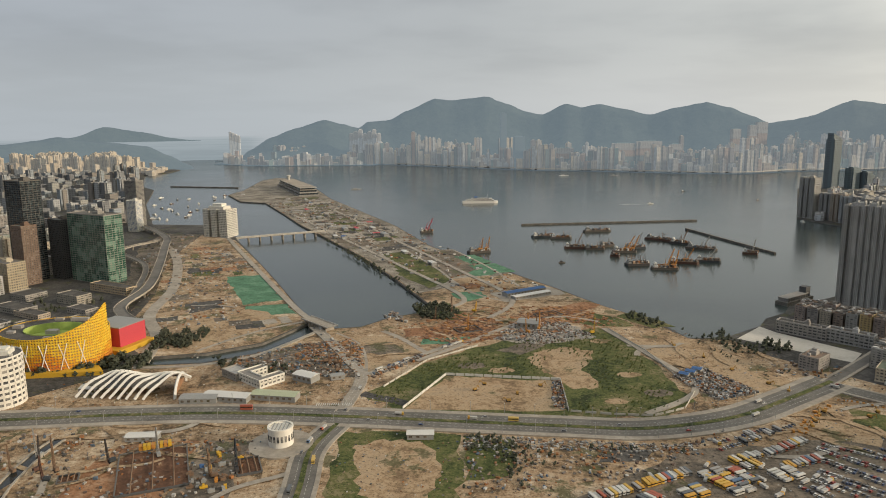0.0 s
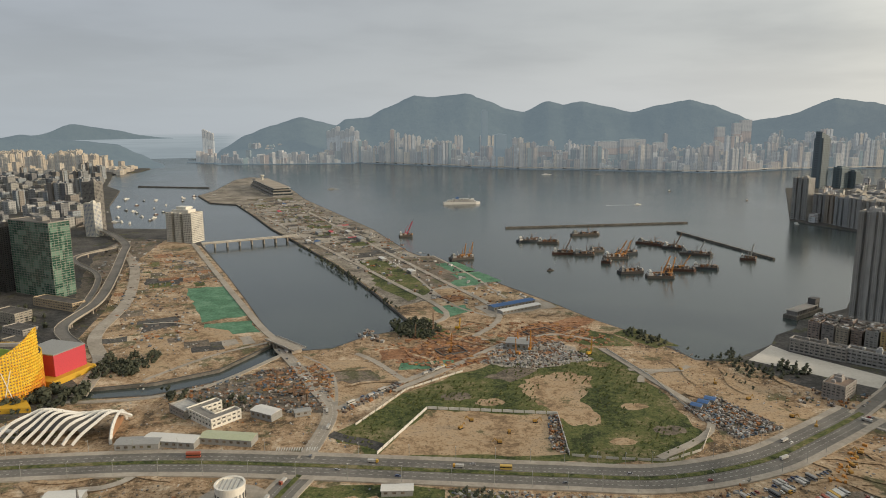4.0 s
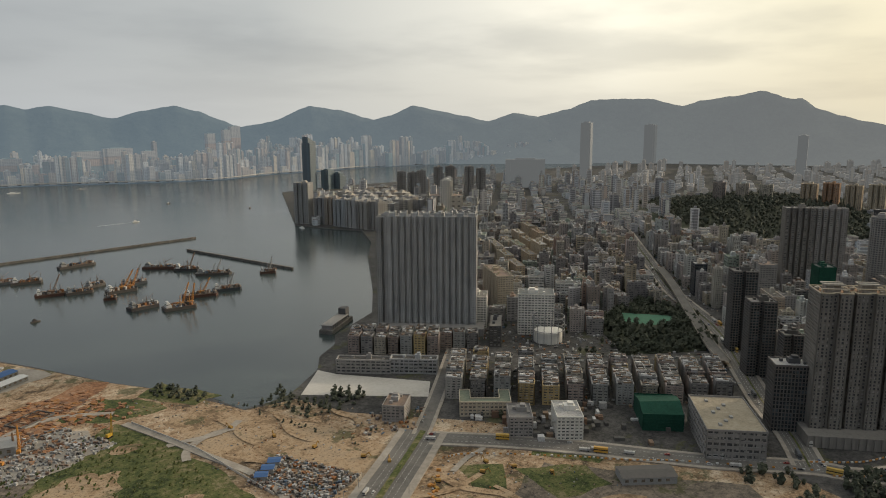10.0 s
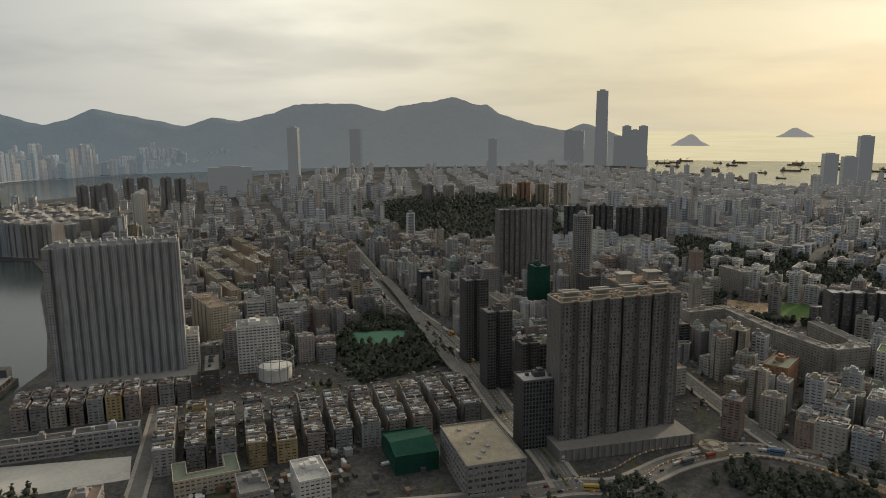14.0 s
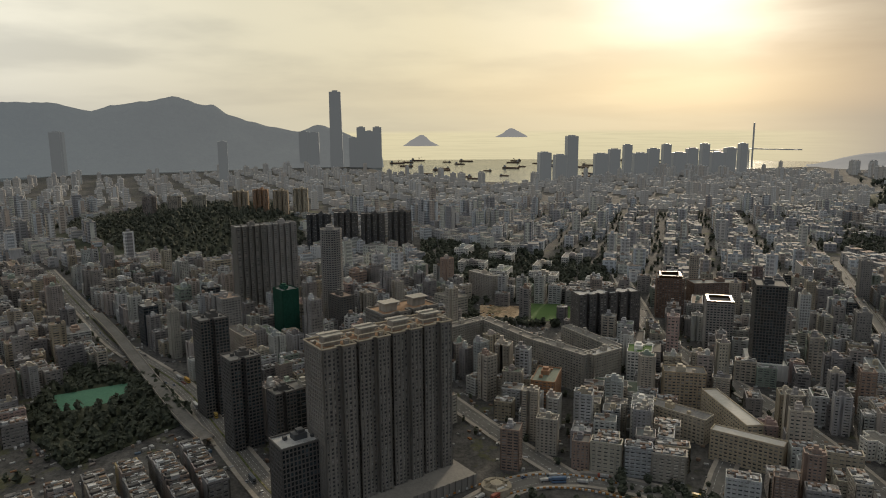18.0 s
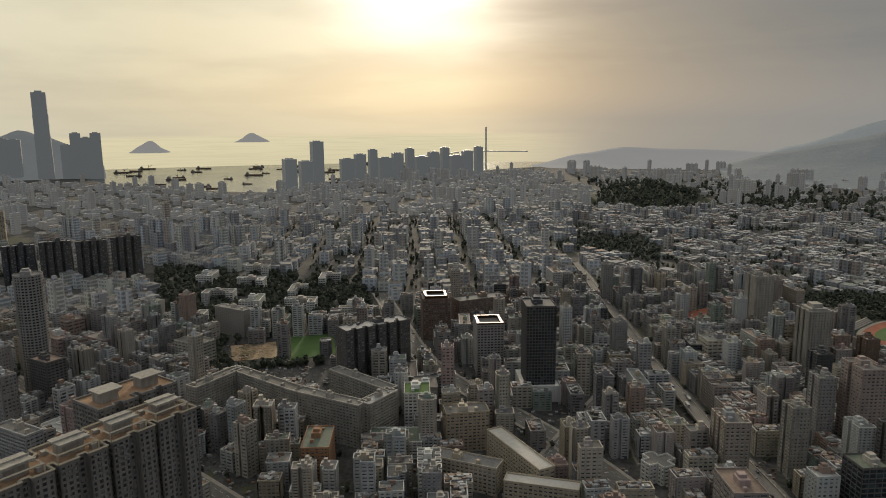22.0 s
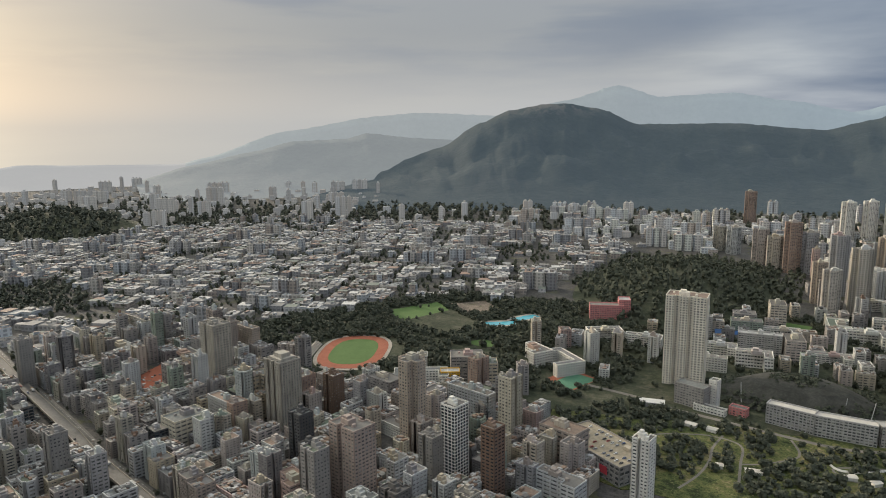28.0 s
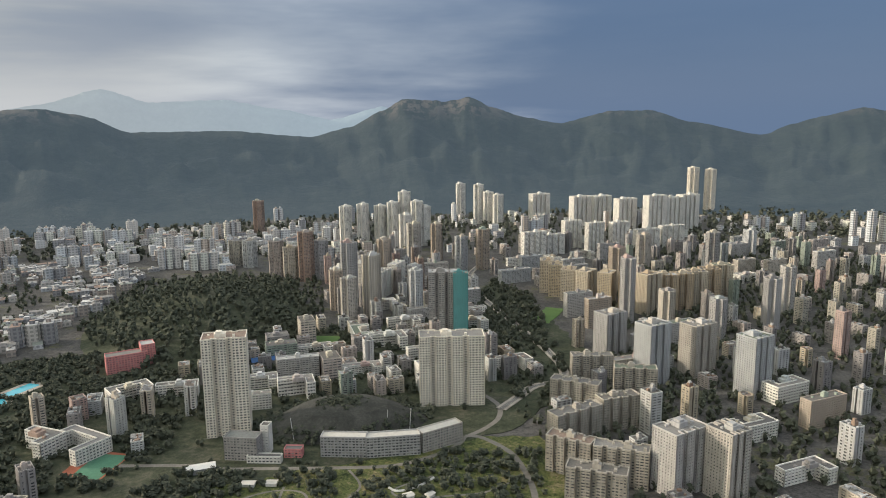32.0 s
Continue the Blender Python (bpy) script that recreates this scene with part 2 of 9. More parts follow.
def islands(name, tints, rough=0.8, emit=None, strength=0.0):
    """Heaps of loose pieces, each with its own paint."""
    m, n = material(name)
    g = n.add("ShaderNodeNewGeometry")
    base = n.ramp(g.outputs["Random Per Island"], [(i / len(tints), c) for i, c in enumerate(tints)], "CONSTANT")
    c = n.mix(n.span(n.noise(g.outputs["Position"], 0.7, 3.0), 0.4, 0.7, 0.0, 0.35), base, (0.06, 0.055, 0.05))
    finish(n, c, rough, emit=emit, strength=strength)
    return m


# haze colour that far walls emit
HAZE_GLOW = (0.36, 0.41, 0.44)     # glow of the evening air in front of the farthest shore
M_DIRT = earth("dirt", [(0.09, 0.064, 0.041), (0.23, 0.155, 0.09), (0.35, 0.24, 0.148), (0.40, 0.30, 0.20), (0.54, 0.43, 0.31)], 0.019, 0.12, contrast=0.085, speck=0.75, weeds=0.5)
M_SAND = earth("sand", [(0.20, 0.135, 0.08), (0.34, 0.235, 0.14), (0.43, 0.315, 0.20), (0.36, 0.27, 0.18)], 0.024, 0.14, contrast=0.08, speck=0.8, weeds=0.4)
M_RUST = earth("rusty_ground", [(0.14, 0.07, 0.04), (0.30, 0.15, 0.075), (0.38, 0.24, 0.15)], 0.03, 0.2, contrast=0.1, speck=0.7)
M_MUD = earth("mud", [(0.085, 0.072, 0.058), (0.17, 0.14, 0.11), (0.26, 0.21, 0.16)], 0.02, 0.16, contrast=0.1, speck=0.7, weeds=0.5)
M_GRASS = earth("grass", [(0.026, 0.037, 0.012), (0.060, 0.077, 0.023), (0.098, 0.112, 0.036), (0.120, 0.118, 0.043), (0.21, 0.18, 0.095)], 0.021, 0.16, depth=0.8, contrast=0.085, speck=0.75)
M_PARK = earth("parkland", [(0.020, 0.027, 0.014), (0.036, 0.044, 0.024), (0.055, 0.060, 0.036), (0.09, 0.088, 0.06)], 0.022, 0.14, depth=0.8, contrast=0.11, speck=0.4)
M_SLOPE = earth("netted_slope", [(0.030, 0.031, 0.026), (0.048, 0.048, 0.041), (0.075, 0.072, 0.063)], 0.05, 0.35, contrast=0.12)
M_RUNWAY = earth("runway_ground", [(0.10, 0.088, 0.072), (0.19, 0.165, 0.135), (0.29, 0.255, 0.21), (0.36, 0.33, 0.285)], 0.022, 0.16, contrast=0.1, speck=0.7, weeds=0.35)
M_LAWN = earth("lawn", [(0.07, 0.125, 0.035), (0.10, 0.165, 0.05)], 0.03, 0.3)
M_NET = earth("green_netting", [(0.06, 0.13, 0.08), (0.085, 0.20, 0.12), (0.15, 0.27, 0.18)], 0.04, 0.3, contrast=0.09, speck=0.4)
M_CITY = earth("city_ground", [(0.04, 0.039, 0.037), (0.075, 0.071, 0.067), (0.114, 0.108, 0.101)], 0.025, 0.2, contrast=0.1, speck=0.5, weeds=0.45)
M_ROAD = earth("asphalt", [(0.10, 0.094, 0.085), (0.15, 0.14, 0.127), (0.20, 0.187, 0.168)], 0.03, 0.35, rough=0.85)
M_PAVE = earth("concrete_paving", [(0.24, 0.21, 0.175), (0.33, 0.295, 0.25), (0.42, 0.38, 0.325)], 0.03, 0.3)
M_DOCK = earth("pale_concrete", [(0.42, 0.39, 0.34), (0.52, 0.49, 0.44), (0.58, 0.55, 0.50)], 0.02, 0.3)
M_STONE = earth("sea_wall_stone", [(0.07, 0.066, 0.06), (0.14, 0.13, 0.115), (0.22, 0.20, 0.18)], 0.08, 0.5)
M_TRACK = earth("running_track", [(0.26, 0.085, 0.05), (0.34, 0.12, 0.07)], 0.05, 0.4)
M_COURT = earth("green_court", [(0.07, 0.17, 0.11), (0.10, 0.22, 0.14)], 0.05, 0.4)
M_LANE = earth("lane_concrete", [(0.13, 0.12, 0.105), (0.18, 0.165, 0.145), (0.23, 0.21, 0.185)], 0.04, 0.3)
M_LEAF = earth("foliage", [(0.028, 0.034, 0.024), (0.062, 0.070, 0.048), (0.112, 0.116, 0.082)], 0.05, 0.5, depth=1.0, contrast=0.18)
M_SCRUB = earth("scrub_leaf", [(0.042, 0.056, 0.018), (0.085, 0.104, 0.032), (0.14, 0.15, 0.054)], 0.03, 0.4, depth=1.0, contrast=0.16)
M_FARLEAF = earth("far_foliage", [(0.035, 0.042, 0.030), (0.075, 0.082, 0.06), (0.12, 0.12, 0.09)], 0.05, 0.4, depth=1.0)
# the hills below carry their haze as emission, as no air scatters here
M_HILL = earth("wooded_slope_haze", [(0.005, 0.009, 0.008), (0.012, 0.018, 0.015), (0.026, 0.032, 0.026)], 0.006, 0.035, depth=14.0, contrast=0.17, emit=(0.32, 0.42, 0.50), strength=0.085, crags=350.0)
M_FARHILL = earth("far_slope_haze", [(0.015, 0.024, 0.024), (0.04, 0.052, 0.046)], 0.004, 0.03, depth=9.0, emit=(0.30, 0.385, 0.445), strength=0.345, glow_to=(0.40, 0.405, 0.395))
M_VEIL = earth("veiled_slope_haze", [(0.02, 0.02, 0.02), (0.03, 0.03, 0.03)], 0.004, 0.03, depth=2.0, emit=(0.40, 0.385, 0.36), strength=0.66)
M_FARTHEST = earth("farthest_slope_haze", [(0.05, 0.07, 0.07), (0.08, 0.10, 0.10)], 0.004, 0.03, depth=4.0, emit=(0.35, 0.425, 0.48), strength=0.42, glow_to=(0.46, 0.46, 0.44))
M_ROOF = masonry("roof", [(0.134, 0.127, 0.121), (0.179, 0.17, 0.157), (0.242, 0.229, 0.21), (0.162, 0.148, 0.13), (0.206, 0.199, 0.193), (0.179, 0.188, 0.179), (0.152, 0.179, 0.134), (0.269, 0.197, 0.152), (0.43, 0.421, 0.403), (0.224, 0.21, 0.188)], grime=0.5)
M_TANROOF = earth("tan_roof", [(0.24, 0.205, 0.15), (0.33, 0.285, 0.21), (0.40, 0.35, 0.27)], 0.05, 0.4)
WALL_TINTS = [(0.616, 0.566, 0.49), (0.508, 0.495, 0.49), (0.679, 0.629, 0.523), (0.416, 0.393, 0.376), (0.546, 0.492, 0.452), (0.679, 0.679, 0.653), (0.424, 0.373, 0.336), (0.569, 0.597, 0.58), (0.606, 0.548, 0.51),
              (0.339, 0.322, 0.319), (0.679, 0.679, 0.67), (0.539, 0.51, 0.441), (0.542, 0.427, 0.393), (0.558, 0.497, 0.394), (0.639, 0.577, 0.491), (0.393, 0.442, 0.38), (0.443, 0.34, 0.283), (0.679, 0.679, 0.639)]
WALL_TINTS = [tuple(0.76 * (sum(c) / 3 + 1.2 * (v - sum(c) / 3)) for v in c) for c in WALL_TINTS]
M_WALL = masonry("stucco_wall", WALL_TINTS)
M_OLD = masonry("old_wall", [(0.35, 0.325, 0.295), (0.26, 0.247, 0.235), (0.39, 0.35, 0.285), (0.42, 0.32, 0.16), (0.35, 0.29, 0.26), (0.23, 0.22, 0.21), (0.42, 0.40, 0.37), (0.31, 0.25, 0.21), (0.31, 0.31, 0.295)], grime=0.5)
M_OLDROOF = islands("old_roof_sheds", [(0.58, 0.57, 0.55), (0.07, 0.066, 0.062), (0.13, 0.12, 0.11), (0.20, 0.125, 0.085), (0.09, 0.086, 0.08), (0.22, 0.205, 0.19), (0.66, 0.65, 0.63), (0.16, 0.11, 0.08), (0.38, 0.37, 0.355), (0.10, 0.095, 0.09), (0.24, 0.165, 0.11), (0.12, 0.115, 0.105)])
M_TAUPE = masonry("taupe_wall", [(0.246, 0.228, 0.202)], grime=0.3)
M_SLAB = masonry("slab_wall", [(0.47, 0.465, 0.45)], grime=0.4)
M_TAN = masonry("tan_wall", [(0.42, 0.385, 0.325), (0.38, 0.35, 0.30)], grime=0.4)
M_PALE = masonry("pale_wall", [(0.476, 0.459, 0.435), (0.41, 0.402, 0.385), (0.459, 0.426, 0.377), (0.377, 0.369, 0.361), (0.492, 0.451, 0.385), (0.443, 0.451, 0.451), (0.426, 0.361, 0.295)], grime=0.3)
M_CREAM = masonry("cream_wall", [(0.468, 0.396, 0.288), (0.504, 0.441, 0.342), (0.45, 0.36, 0.252)], grime=0.2)
M_IVORY = masonry("ivory_wall", [(0.76, 0.70, 0.59)], grime=0.25)
M_WHITE = masonry("white_wall", [(0.70, 0.68, 0.62), (0.74, 0.71, 0.65)], grime=0.2)
M_GREY = masonry("grey_wall", [(0.317, 0.299, 0.277), (0.282, 0.268, 0.251), (0.352, 0.33, 0.308)], grime=0.25)
M_DARK = masonry("dark_wall", [(0.115, 0.108, 0.10), (0.14, 0.13, 0.12), (0.09, 0.09, 0.092)], grime=0.3)
M_BROWN = masonry("brown_wall", [(0.20, 0.13, 0.095), (0.24, 0.17, 0.13), (0.17, 0.12, 0.09)], grime=0.25)
M_ORANGE = masonry("orange_wall", [(0.36, 0.20, 0.11), (0.40, 0.24, 0.14)], grime=0.35)
M_DARKROOF = earth("tarred_roof", [(0.05, 0.047, 0.044), (0.085, 0.08, 0.075), (0.13, 0.12, 0.11)], 0.06, 0.5)
M_GILT = plain("glossy_roof_sheet", (0.050, 0.026, 0.009), 0.45, 0.3, metal=0.9)
M_TERRACE = earth("terracotta_roof", [(0.20, 0.13, 0.085), (0.32, 0.20, 0.12), (0.40, 0.27, 0.17)], 0.06, 0.5)
M_GLASS = glazing("window_glass")
M_BLUEGLASS = glazing("dark_curtain_glass", (0.015, 0.02, 0.025), (0.05, 0.07, 0.08), 0.4, 0.08)
M_GREENGLASS = glazing("green_curtain_glass", (0.02, 0.075, 0.055), (0.12, 0.22, 0.17), 0.3, 0.12, (9.0, 9.0, 7.0))
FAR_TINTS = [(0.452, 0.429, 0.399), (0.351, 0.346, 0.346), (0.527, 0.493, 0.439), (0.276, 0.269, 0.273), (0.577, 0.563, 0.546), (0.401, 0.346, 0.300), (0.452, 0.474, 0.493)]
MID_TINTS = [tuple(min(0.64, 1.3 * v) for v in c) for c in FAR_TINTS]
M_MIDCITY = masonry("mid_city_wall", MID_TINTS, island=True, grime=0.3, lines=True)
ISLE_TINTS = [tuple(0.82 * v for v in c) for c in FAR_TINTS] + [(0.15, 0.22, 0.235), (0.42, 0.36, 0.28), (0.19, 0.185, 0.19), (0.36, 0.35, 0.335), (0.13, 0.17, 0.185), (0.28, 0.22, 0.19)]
# island, eastern and far walls glow faintly to imitate haze before them
M_ISLECITY = masonry("island_city_wall_haze", ISLE_TINTS, island=True, grime=0.25, lines=True, emit=HAZE_GLOW, strength=0.25)
M_EASTEST = masonry("east_estate_wall_haze", [(0.44, 0.36, 0.25), (0.38, 0.31, 0.22), (0.46, 0.40, 0.31)], island=True, grime=0.2, lines=True, emit=HAZE_GLOW, strength=0.16)
M_FARCITY = masonry("far_city_wall_haze", FAR_TINTS, island=True, grime=0.2, lines=True, emit=HAZE_GLOW, strength=0.25)
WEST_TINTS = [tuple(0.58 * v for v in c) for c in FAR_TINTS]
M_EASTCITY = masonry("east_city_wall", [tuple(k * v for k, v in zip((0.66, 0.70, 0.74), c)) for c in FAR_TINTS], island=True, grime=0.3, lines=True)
# western walls emit a warmer haze colour
M_WESTCITY = masonry("west_city_wall_haze", WEST_TINTS, island=True, grime=0.2, lines=True, emit=(0.37, 0.36, 0.325), strength=0.20)
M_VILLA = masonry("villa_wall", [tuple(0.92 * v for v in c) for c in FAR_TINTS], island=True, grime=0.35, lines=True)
M_VILLAROOF = islands("villa_roof", [(0.24, 0.23, 0.22), (0.36, 0.345, 0.33), (0.28, 0.27, 0.255), (0.46, 0.45, 0.435), (0.30, 0.215, 0.17), (0.58, 0.57, 0.55), (0.22, 0.24, 0.21), (0.40, 0.39, 0.375), (0.52, 0.50, 0.47)])
M_MIDROOF = islands("mid_city_roof", [(0.13, 0.125, 0.12), (0.19, 0.18, 0.17), (0.155, 0.148, 0.14), (0.22, 0.21, 0.20), (0.28, 0.27, 0.26), (0.15, 0.165, 0.14), (0.20, 0.16, 0.135)])
M_MALL = islands("mall_panels", [(0.80, 0.52, 0.04), (0.78, 0.47, 0.03), (0.82, 0.56, 0.06), (0.78, 0.44, 0.03)])
M_MALLMID = islands("mall_middle_panels", [(0.74, 0.36, 0.02), (0.72, 0.30, 0.02), (0.76, 0.42, 0.03), (0.70, 0.26, 0.02)])
M_MALLLOW = islands("mall_low_panels", [(0.68, 0.24, 0.03), (0.66, 0.19, 0.03), (0.60, 0.14, 0.03), (0.70, 0.29, 0.03)])
M_HUTS = islands("rooftop_sheds", [(0.508, 0.5, 0.492), (0.41, 0.402, 0.385), (0.279, 0.275, 0.262), (0.164, 0.156, 0.148), (0.344, 0.336, 0.316), (0.205, 0.135, 0.0984), (0.459, 0.451, 0.435), (0.246, 0.246, 0.246), (0.0902, 0.0861, 0.082), (0.271, 0.197, 0.148)])
M_JUNK = islands("scrap", [(0.22, 0.115, 0.06), (0.13, 0.09, 0.07), (0.34, 0.31, 0.28), (0.09, 0.085, 0.08), (0.30, 0.21, 0.14), (0.48, 0.47, 0.45), (0.16, 0.145, 0.13), (0.30, 0.13, 0.05), (0.10, 0.14, 0.19), (0.20, 0.17, 0.15)])
M_RUSTJUNK = islands("rusty_steel", [(0.30, 0.13, 0.05), (0.20, 0.095, 0.05), (0.36, 0.19, 0.09), (0.14, 0.085, 0.06), (0.40, 0.27, 0.17), (0.26, 0.15, 0.09), (0.33, 0.16, 0.05)])
M_STEEL = plain("galvanised_steel", (0.30, 0.30, 0.29), 0.5, 0.3)
M_RED = plain("red_paint", (0.52, 0.065, 0.085), 0.6, 0.2)
M_YELLOW = plain("yellow_paint", (0.56, 0.34, 0.035), 0.6, 0.2)
M_MALLIN = plain("mall_inner_wall", (0.62, 0.37, 0.03), 0.7, 0.2)
M_ROSE = masonry("pinkish_tan_wall", [(0.40, 0.32, 0.275)], grime=0.3)
M_CRANE = plain("crane_orange", (0.48, 0.22, 0.05), 0.6, 0.3)
M_LIME = plain("bright_green_roof", (0.36, 0.46, 0.13), 0.85, 0.35, 0.15)
M_PITFLOOR = earth("rusty_mud", [(0.07, 0.038, 0.025), (0.13, 0.065, 0.038), (0.21, 0.12, 0.075)], 0.09, 0.6)
M_DIGGER = plain("dull_yellow_paint", (0.36, 0.21, 0.05), 0.7, 0.3)
M_PALEGREEN = plain("pale_green_sheet", (0.42, 0.45, 0.31), 0.6, 0.25)
M_DRAIN = plain("drain_water", (0.03, 0.032, 0.03), 0.15, 0.2)
M_HULL = plain("hull", (0.07, 0.05, 0.045), 0.7, 0.4, tints=[(0.055, 0.05, 0.05), (0.10, 0.05, 0.035), (0.045, 0.055, 0.065), (0.09, 0.08, 0.07)])
M_DECK = plain("rusty_deck", (0.20, 0.13, 0.085), 0.85, 0.5)
M_SHIP = plain("ship_white", (0.62, 0.61, 0.58), 0.5, 0.15)
M_CAR = plain("car_paint", (0.3, 0.3, 0.3), 0.35, 0.05, spec=0.5, tints=[(0.55, 0.55, 0.54), (0.06, 0.06, 0.065), (0.30, 0.30, 0.31), (0.62, 0.61, 0.58), (0.16, 0.17, 0.19), (0.30, 0.06, 0.05), (0.08, 0.11, 0.20), (0.45, 0.45, 0.44)])
M_COACH = plain("coach_paint", (0.5, 0.5, 0.5), 0.4, 0.1, tints=[(0.58, 0.57, 0.54), (0.55, 0.34, 0.06), (0.40, 0.39, 0.37), (0.54, 0.30, 0.05), (0.52, 0.51, 0.48), (0.10, 0.16, 0.26), (0.56, 0.38, 0.10), (0.30, 0.29, 0.28), (0.36, 0.10, 0.06), (0.55, 0.54, 0.50), (0.12, 0.13, 0.14)])
M_PANE = plain("vehicle_glass", (0.02, 0.022, 0.025), 0.1, 0.0, spec=0.5)
M_TYRE = plain("tyre", (0.018, 0.018, 0.018), 0.9, 0.0)
M_BLUE = plain("blue_sheet", (0.05, 0.12, 0.28), 0.6, 0.25)
M_POOL = plain("pool_water", (0.10, 0.42, 0.52), 0.1, 0.0, spec=0.5)
M_PINK = masonry("pink_wall", [(0.60, 0.25, 0.24)], grime=0.15)
M_TEAL = masonry("teal_wall", [(0.12, 0.30, 0.29)], grime=0.2)
M_NETTED = earth("scaffold_netting", [(0.01, 0.05, 0.032), (0.018, 0.085, 0.055)], 0.05, 0.4)
M_MARK = plain("road_paint", (0.55, 0.54, 0.50), 0.8, 0.4)

m, n = material("harbour_water")
p = where(n)
wide = n.noise(p, 0.004, 4.0)
ripple = n.add("ShaderNodeTexNoise", {"Vector": p, "Scale": 0.16, "Detail": 6.0, "Roughness": 0.6}).outputs[0]
c = n.mix(n.span(wide, 0.4, 0.65), (0.036, 0.050, 0.050), (0.052, 0.068, 0.066))
finish(n, c, n.math("ADD", n.math("MULTIPLY", wide, 0.14), 0.11), ripple, 0.26, spec=0.5)
M_WATER = m

# ---- mesh helpers ----
class Geo:
    """Vertices and faces of one mesh, with a material slot for each face."""

    def __init__(self):
        self.v, self.f, self.s = [], [], []

    def face(self, pts, slot=0):
        k = len(self.v)
        self.v.extend(pts)
        self.f.append(tuple(range(k, k + len(pts))))
        self.s.append(slot)

    def box(self, x, y, z, sx, sy, sz, turn=0.0, slot=0, top=None, bottom=False):
        """A box on z, with its base's middle at x, y; top: the slot of its lid."""
        c, s = math.cos(turn), math.sin(turn)
        k = len(self.v)
        for zz in (z, z + sz):
            for dx, dy in ((-1, -1), (1, -1), (1, 1), (-1, 1)):
                a, b = dx * sx / 2, dy * sy / 2
                self.v.append((x + a * c - b * s, y + a * s + b * c, zz))
        for q in ((0, 1, 5, 4), (1, 2, 6, 5), (2, 3, 7, 6), (3, 0, 4, 7)):
            self.f.append(tuple(k + i for i in q))
            self.s.append(slot)
        self.f.append((k + 4, k + 5, k + 6, k + 7))
        self.s.append(slot if top is None else top)
        if bottom:
            self.f.append((k + 3, k + 2, k + 1, k))
            self.s.append(slot)

    def prism(self, poly, z0, z1, slot=0, top=None, lid=True):
        k, n = len(self.v), len(poly)
        self.v.extend((x, y, z0) for x, y in poly)
        self.v.extend((x, y, z1) for x, y in poly)
        for i in range(n):
            j = (i + 1) % n
            self.f.append((k + i, k + j, k + n + j, k + n + i))
            self.s.append(slot)
        if lid:
            self.f.append(tuple(range(k + n, k + 2 * n)))
            self.s.append(slot if top is None else top)

    def beam(self, a, b, w, slot=0):
        """A square bar from a to b."""
        a, b = Vector(a), Vector(b)
        d = (b - a).normalized()
        u = d.orthogonal().normalized() * w / 2
        v = d.cross(u)
        k = len(self.v)
        for p in (a, b):
            for q in (u + v, v - u, -u - v, u - v):
                self.v.append(tuple(p + q))
        for q in ((0, 1, 5, 4), (1, 2, 6, 5), (2, 3, 7, 6), (3, 0, 4, 7), (3, 2, 1, 0), (4, 5, 6, 7)):
            self.f.append(tuple(k + i for i in q))
            self.s.append(slot)

    def lathe(self, x, y, rings, n=20, slot=0):
        """A round body about an upright axis; rings of (radius, z) from the bottom up."""
        k = len(self.v)
        for r, z in rings:
            self.v.extend((x + r * math.cos(2 * math.pi * i / n), y + r * math.sin(2 * math.pi * i / n), z) for i in range(n))
        for a in range(len(rings) - 1):
            for i in range(n):
                j = (i + 1) % n
                self.f.append((k + a * n + i, k + a * n + j, k + (a + 1) * n + j, k + (a + 1) * n + i))
                self.s.append(slot)
        self.f.append(tuple(k + (len(rings) - 1) * n + i for i in range(n)))
        self.s.append(slot)

    def weld(self):
        """Join corners that lie at one place."""
        seen, index, verts = {}, [], []
        for q in self.v:
            key = (round(q[0], 3), round(q[1], 3), round(q[2], 3))
            if key not in seen:
                seen[key] = len(verts)
                verts.append(q)
            index.append(seen[key])
        self.v, self.f = verts, [tuple(index[i] for i in f) for f in self.f]
        return self

    def mesh(self, name, *mats):
        me = bpy.data.meshes.new(name)
        me.from_pydata(self.v, [], self.f)
        for mat in mats:
            me.materials.append(mat)
        if len(mats) > 1:
            me.polygons.foreach_set("material_index", self.s)
        me.update()
        return me


def part(name, geo, mat, parent, label="", kind=""):
    """One mesh object under a thing or a part."""
    me = geo if isinstance(geo, bpy.types.Mesh) else geo.mesh(name, *(mat if isinstance(mat, tuple) else (mat,)))
    ob = new(name, me)
    ob.parent = parent
    return tagged(ob, label, kind=kind)


def thing(name, x, y, z=0.0, turn=0.0, label="", category="", group="", kind=""):
    ob = new(name)
    ob.matrix_basis = pose(x, y, z, 0, 0, turn)
    return tagged(ob, label, category, group, kind)


def stuff(name, geo, mats, label, category, kind="stuff"):
    ob = new(name, geo.mesh(name, *mats))
    return tagged(ob, label, category, kind=kind)


def inset(poly, d):
    """The polygon (counterclockwise) moved inwards by d."""
    out, n = [], len(poly)
    for i in range(n):
        (ax, ay), (bx, by), (cx, cy) = poly[i - 1], poly[i], poly[(i + 1) % n]
        ux, uy, vx, vy = bx - ax, by - ay, cx - bx, cy - by
        lu, lv = math.hypot(ux, uy) or 1, math.hypot(vx, vy) or 1
        nx, ny, mx, my = -uy / lu, ux / lu, -vy / lv, vx / lv
        k = 1 + nx * mx + ny * my
        k = max(k, 0.3)
        out.append((bx + d * (nx + mx) / k, by + d * (ny + my) / k))
    return out


def inside(poly, x, y):
    hit, j = False, len(poly) - 1
    for i in range(len(poly)):
        (xi, yi), (xj, yj) = poly[i], poly[j]
        if (yi > y) != (yj > y) and x < (xj - xi) * (y - yi) / (yj - yi) + xi:
            hit = not hit
        j = i
    return hit


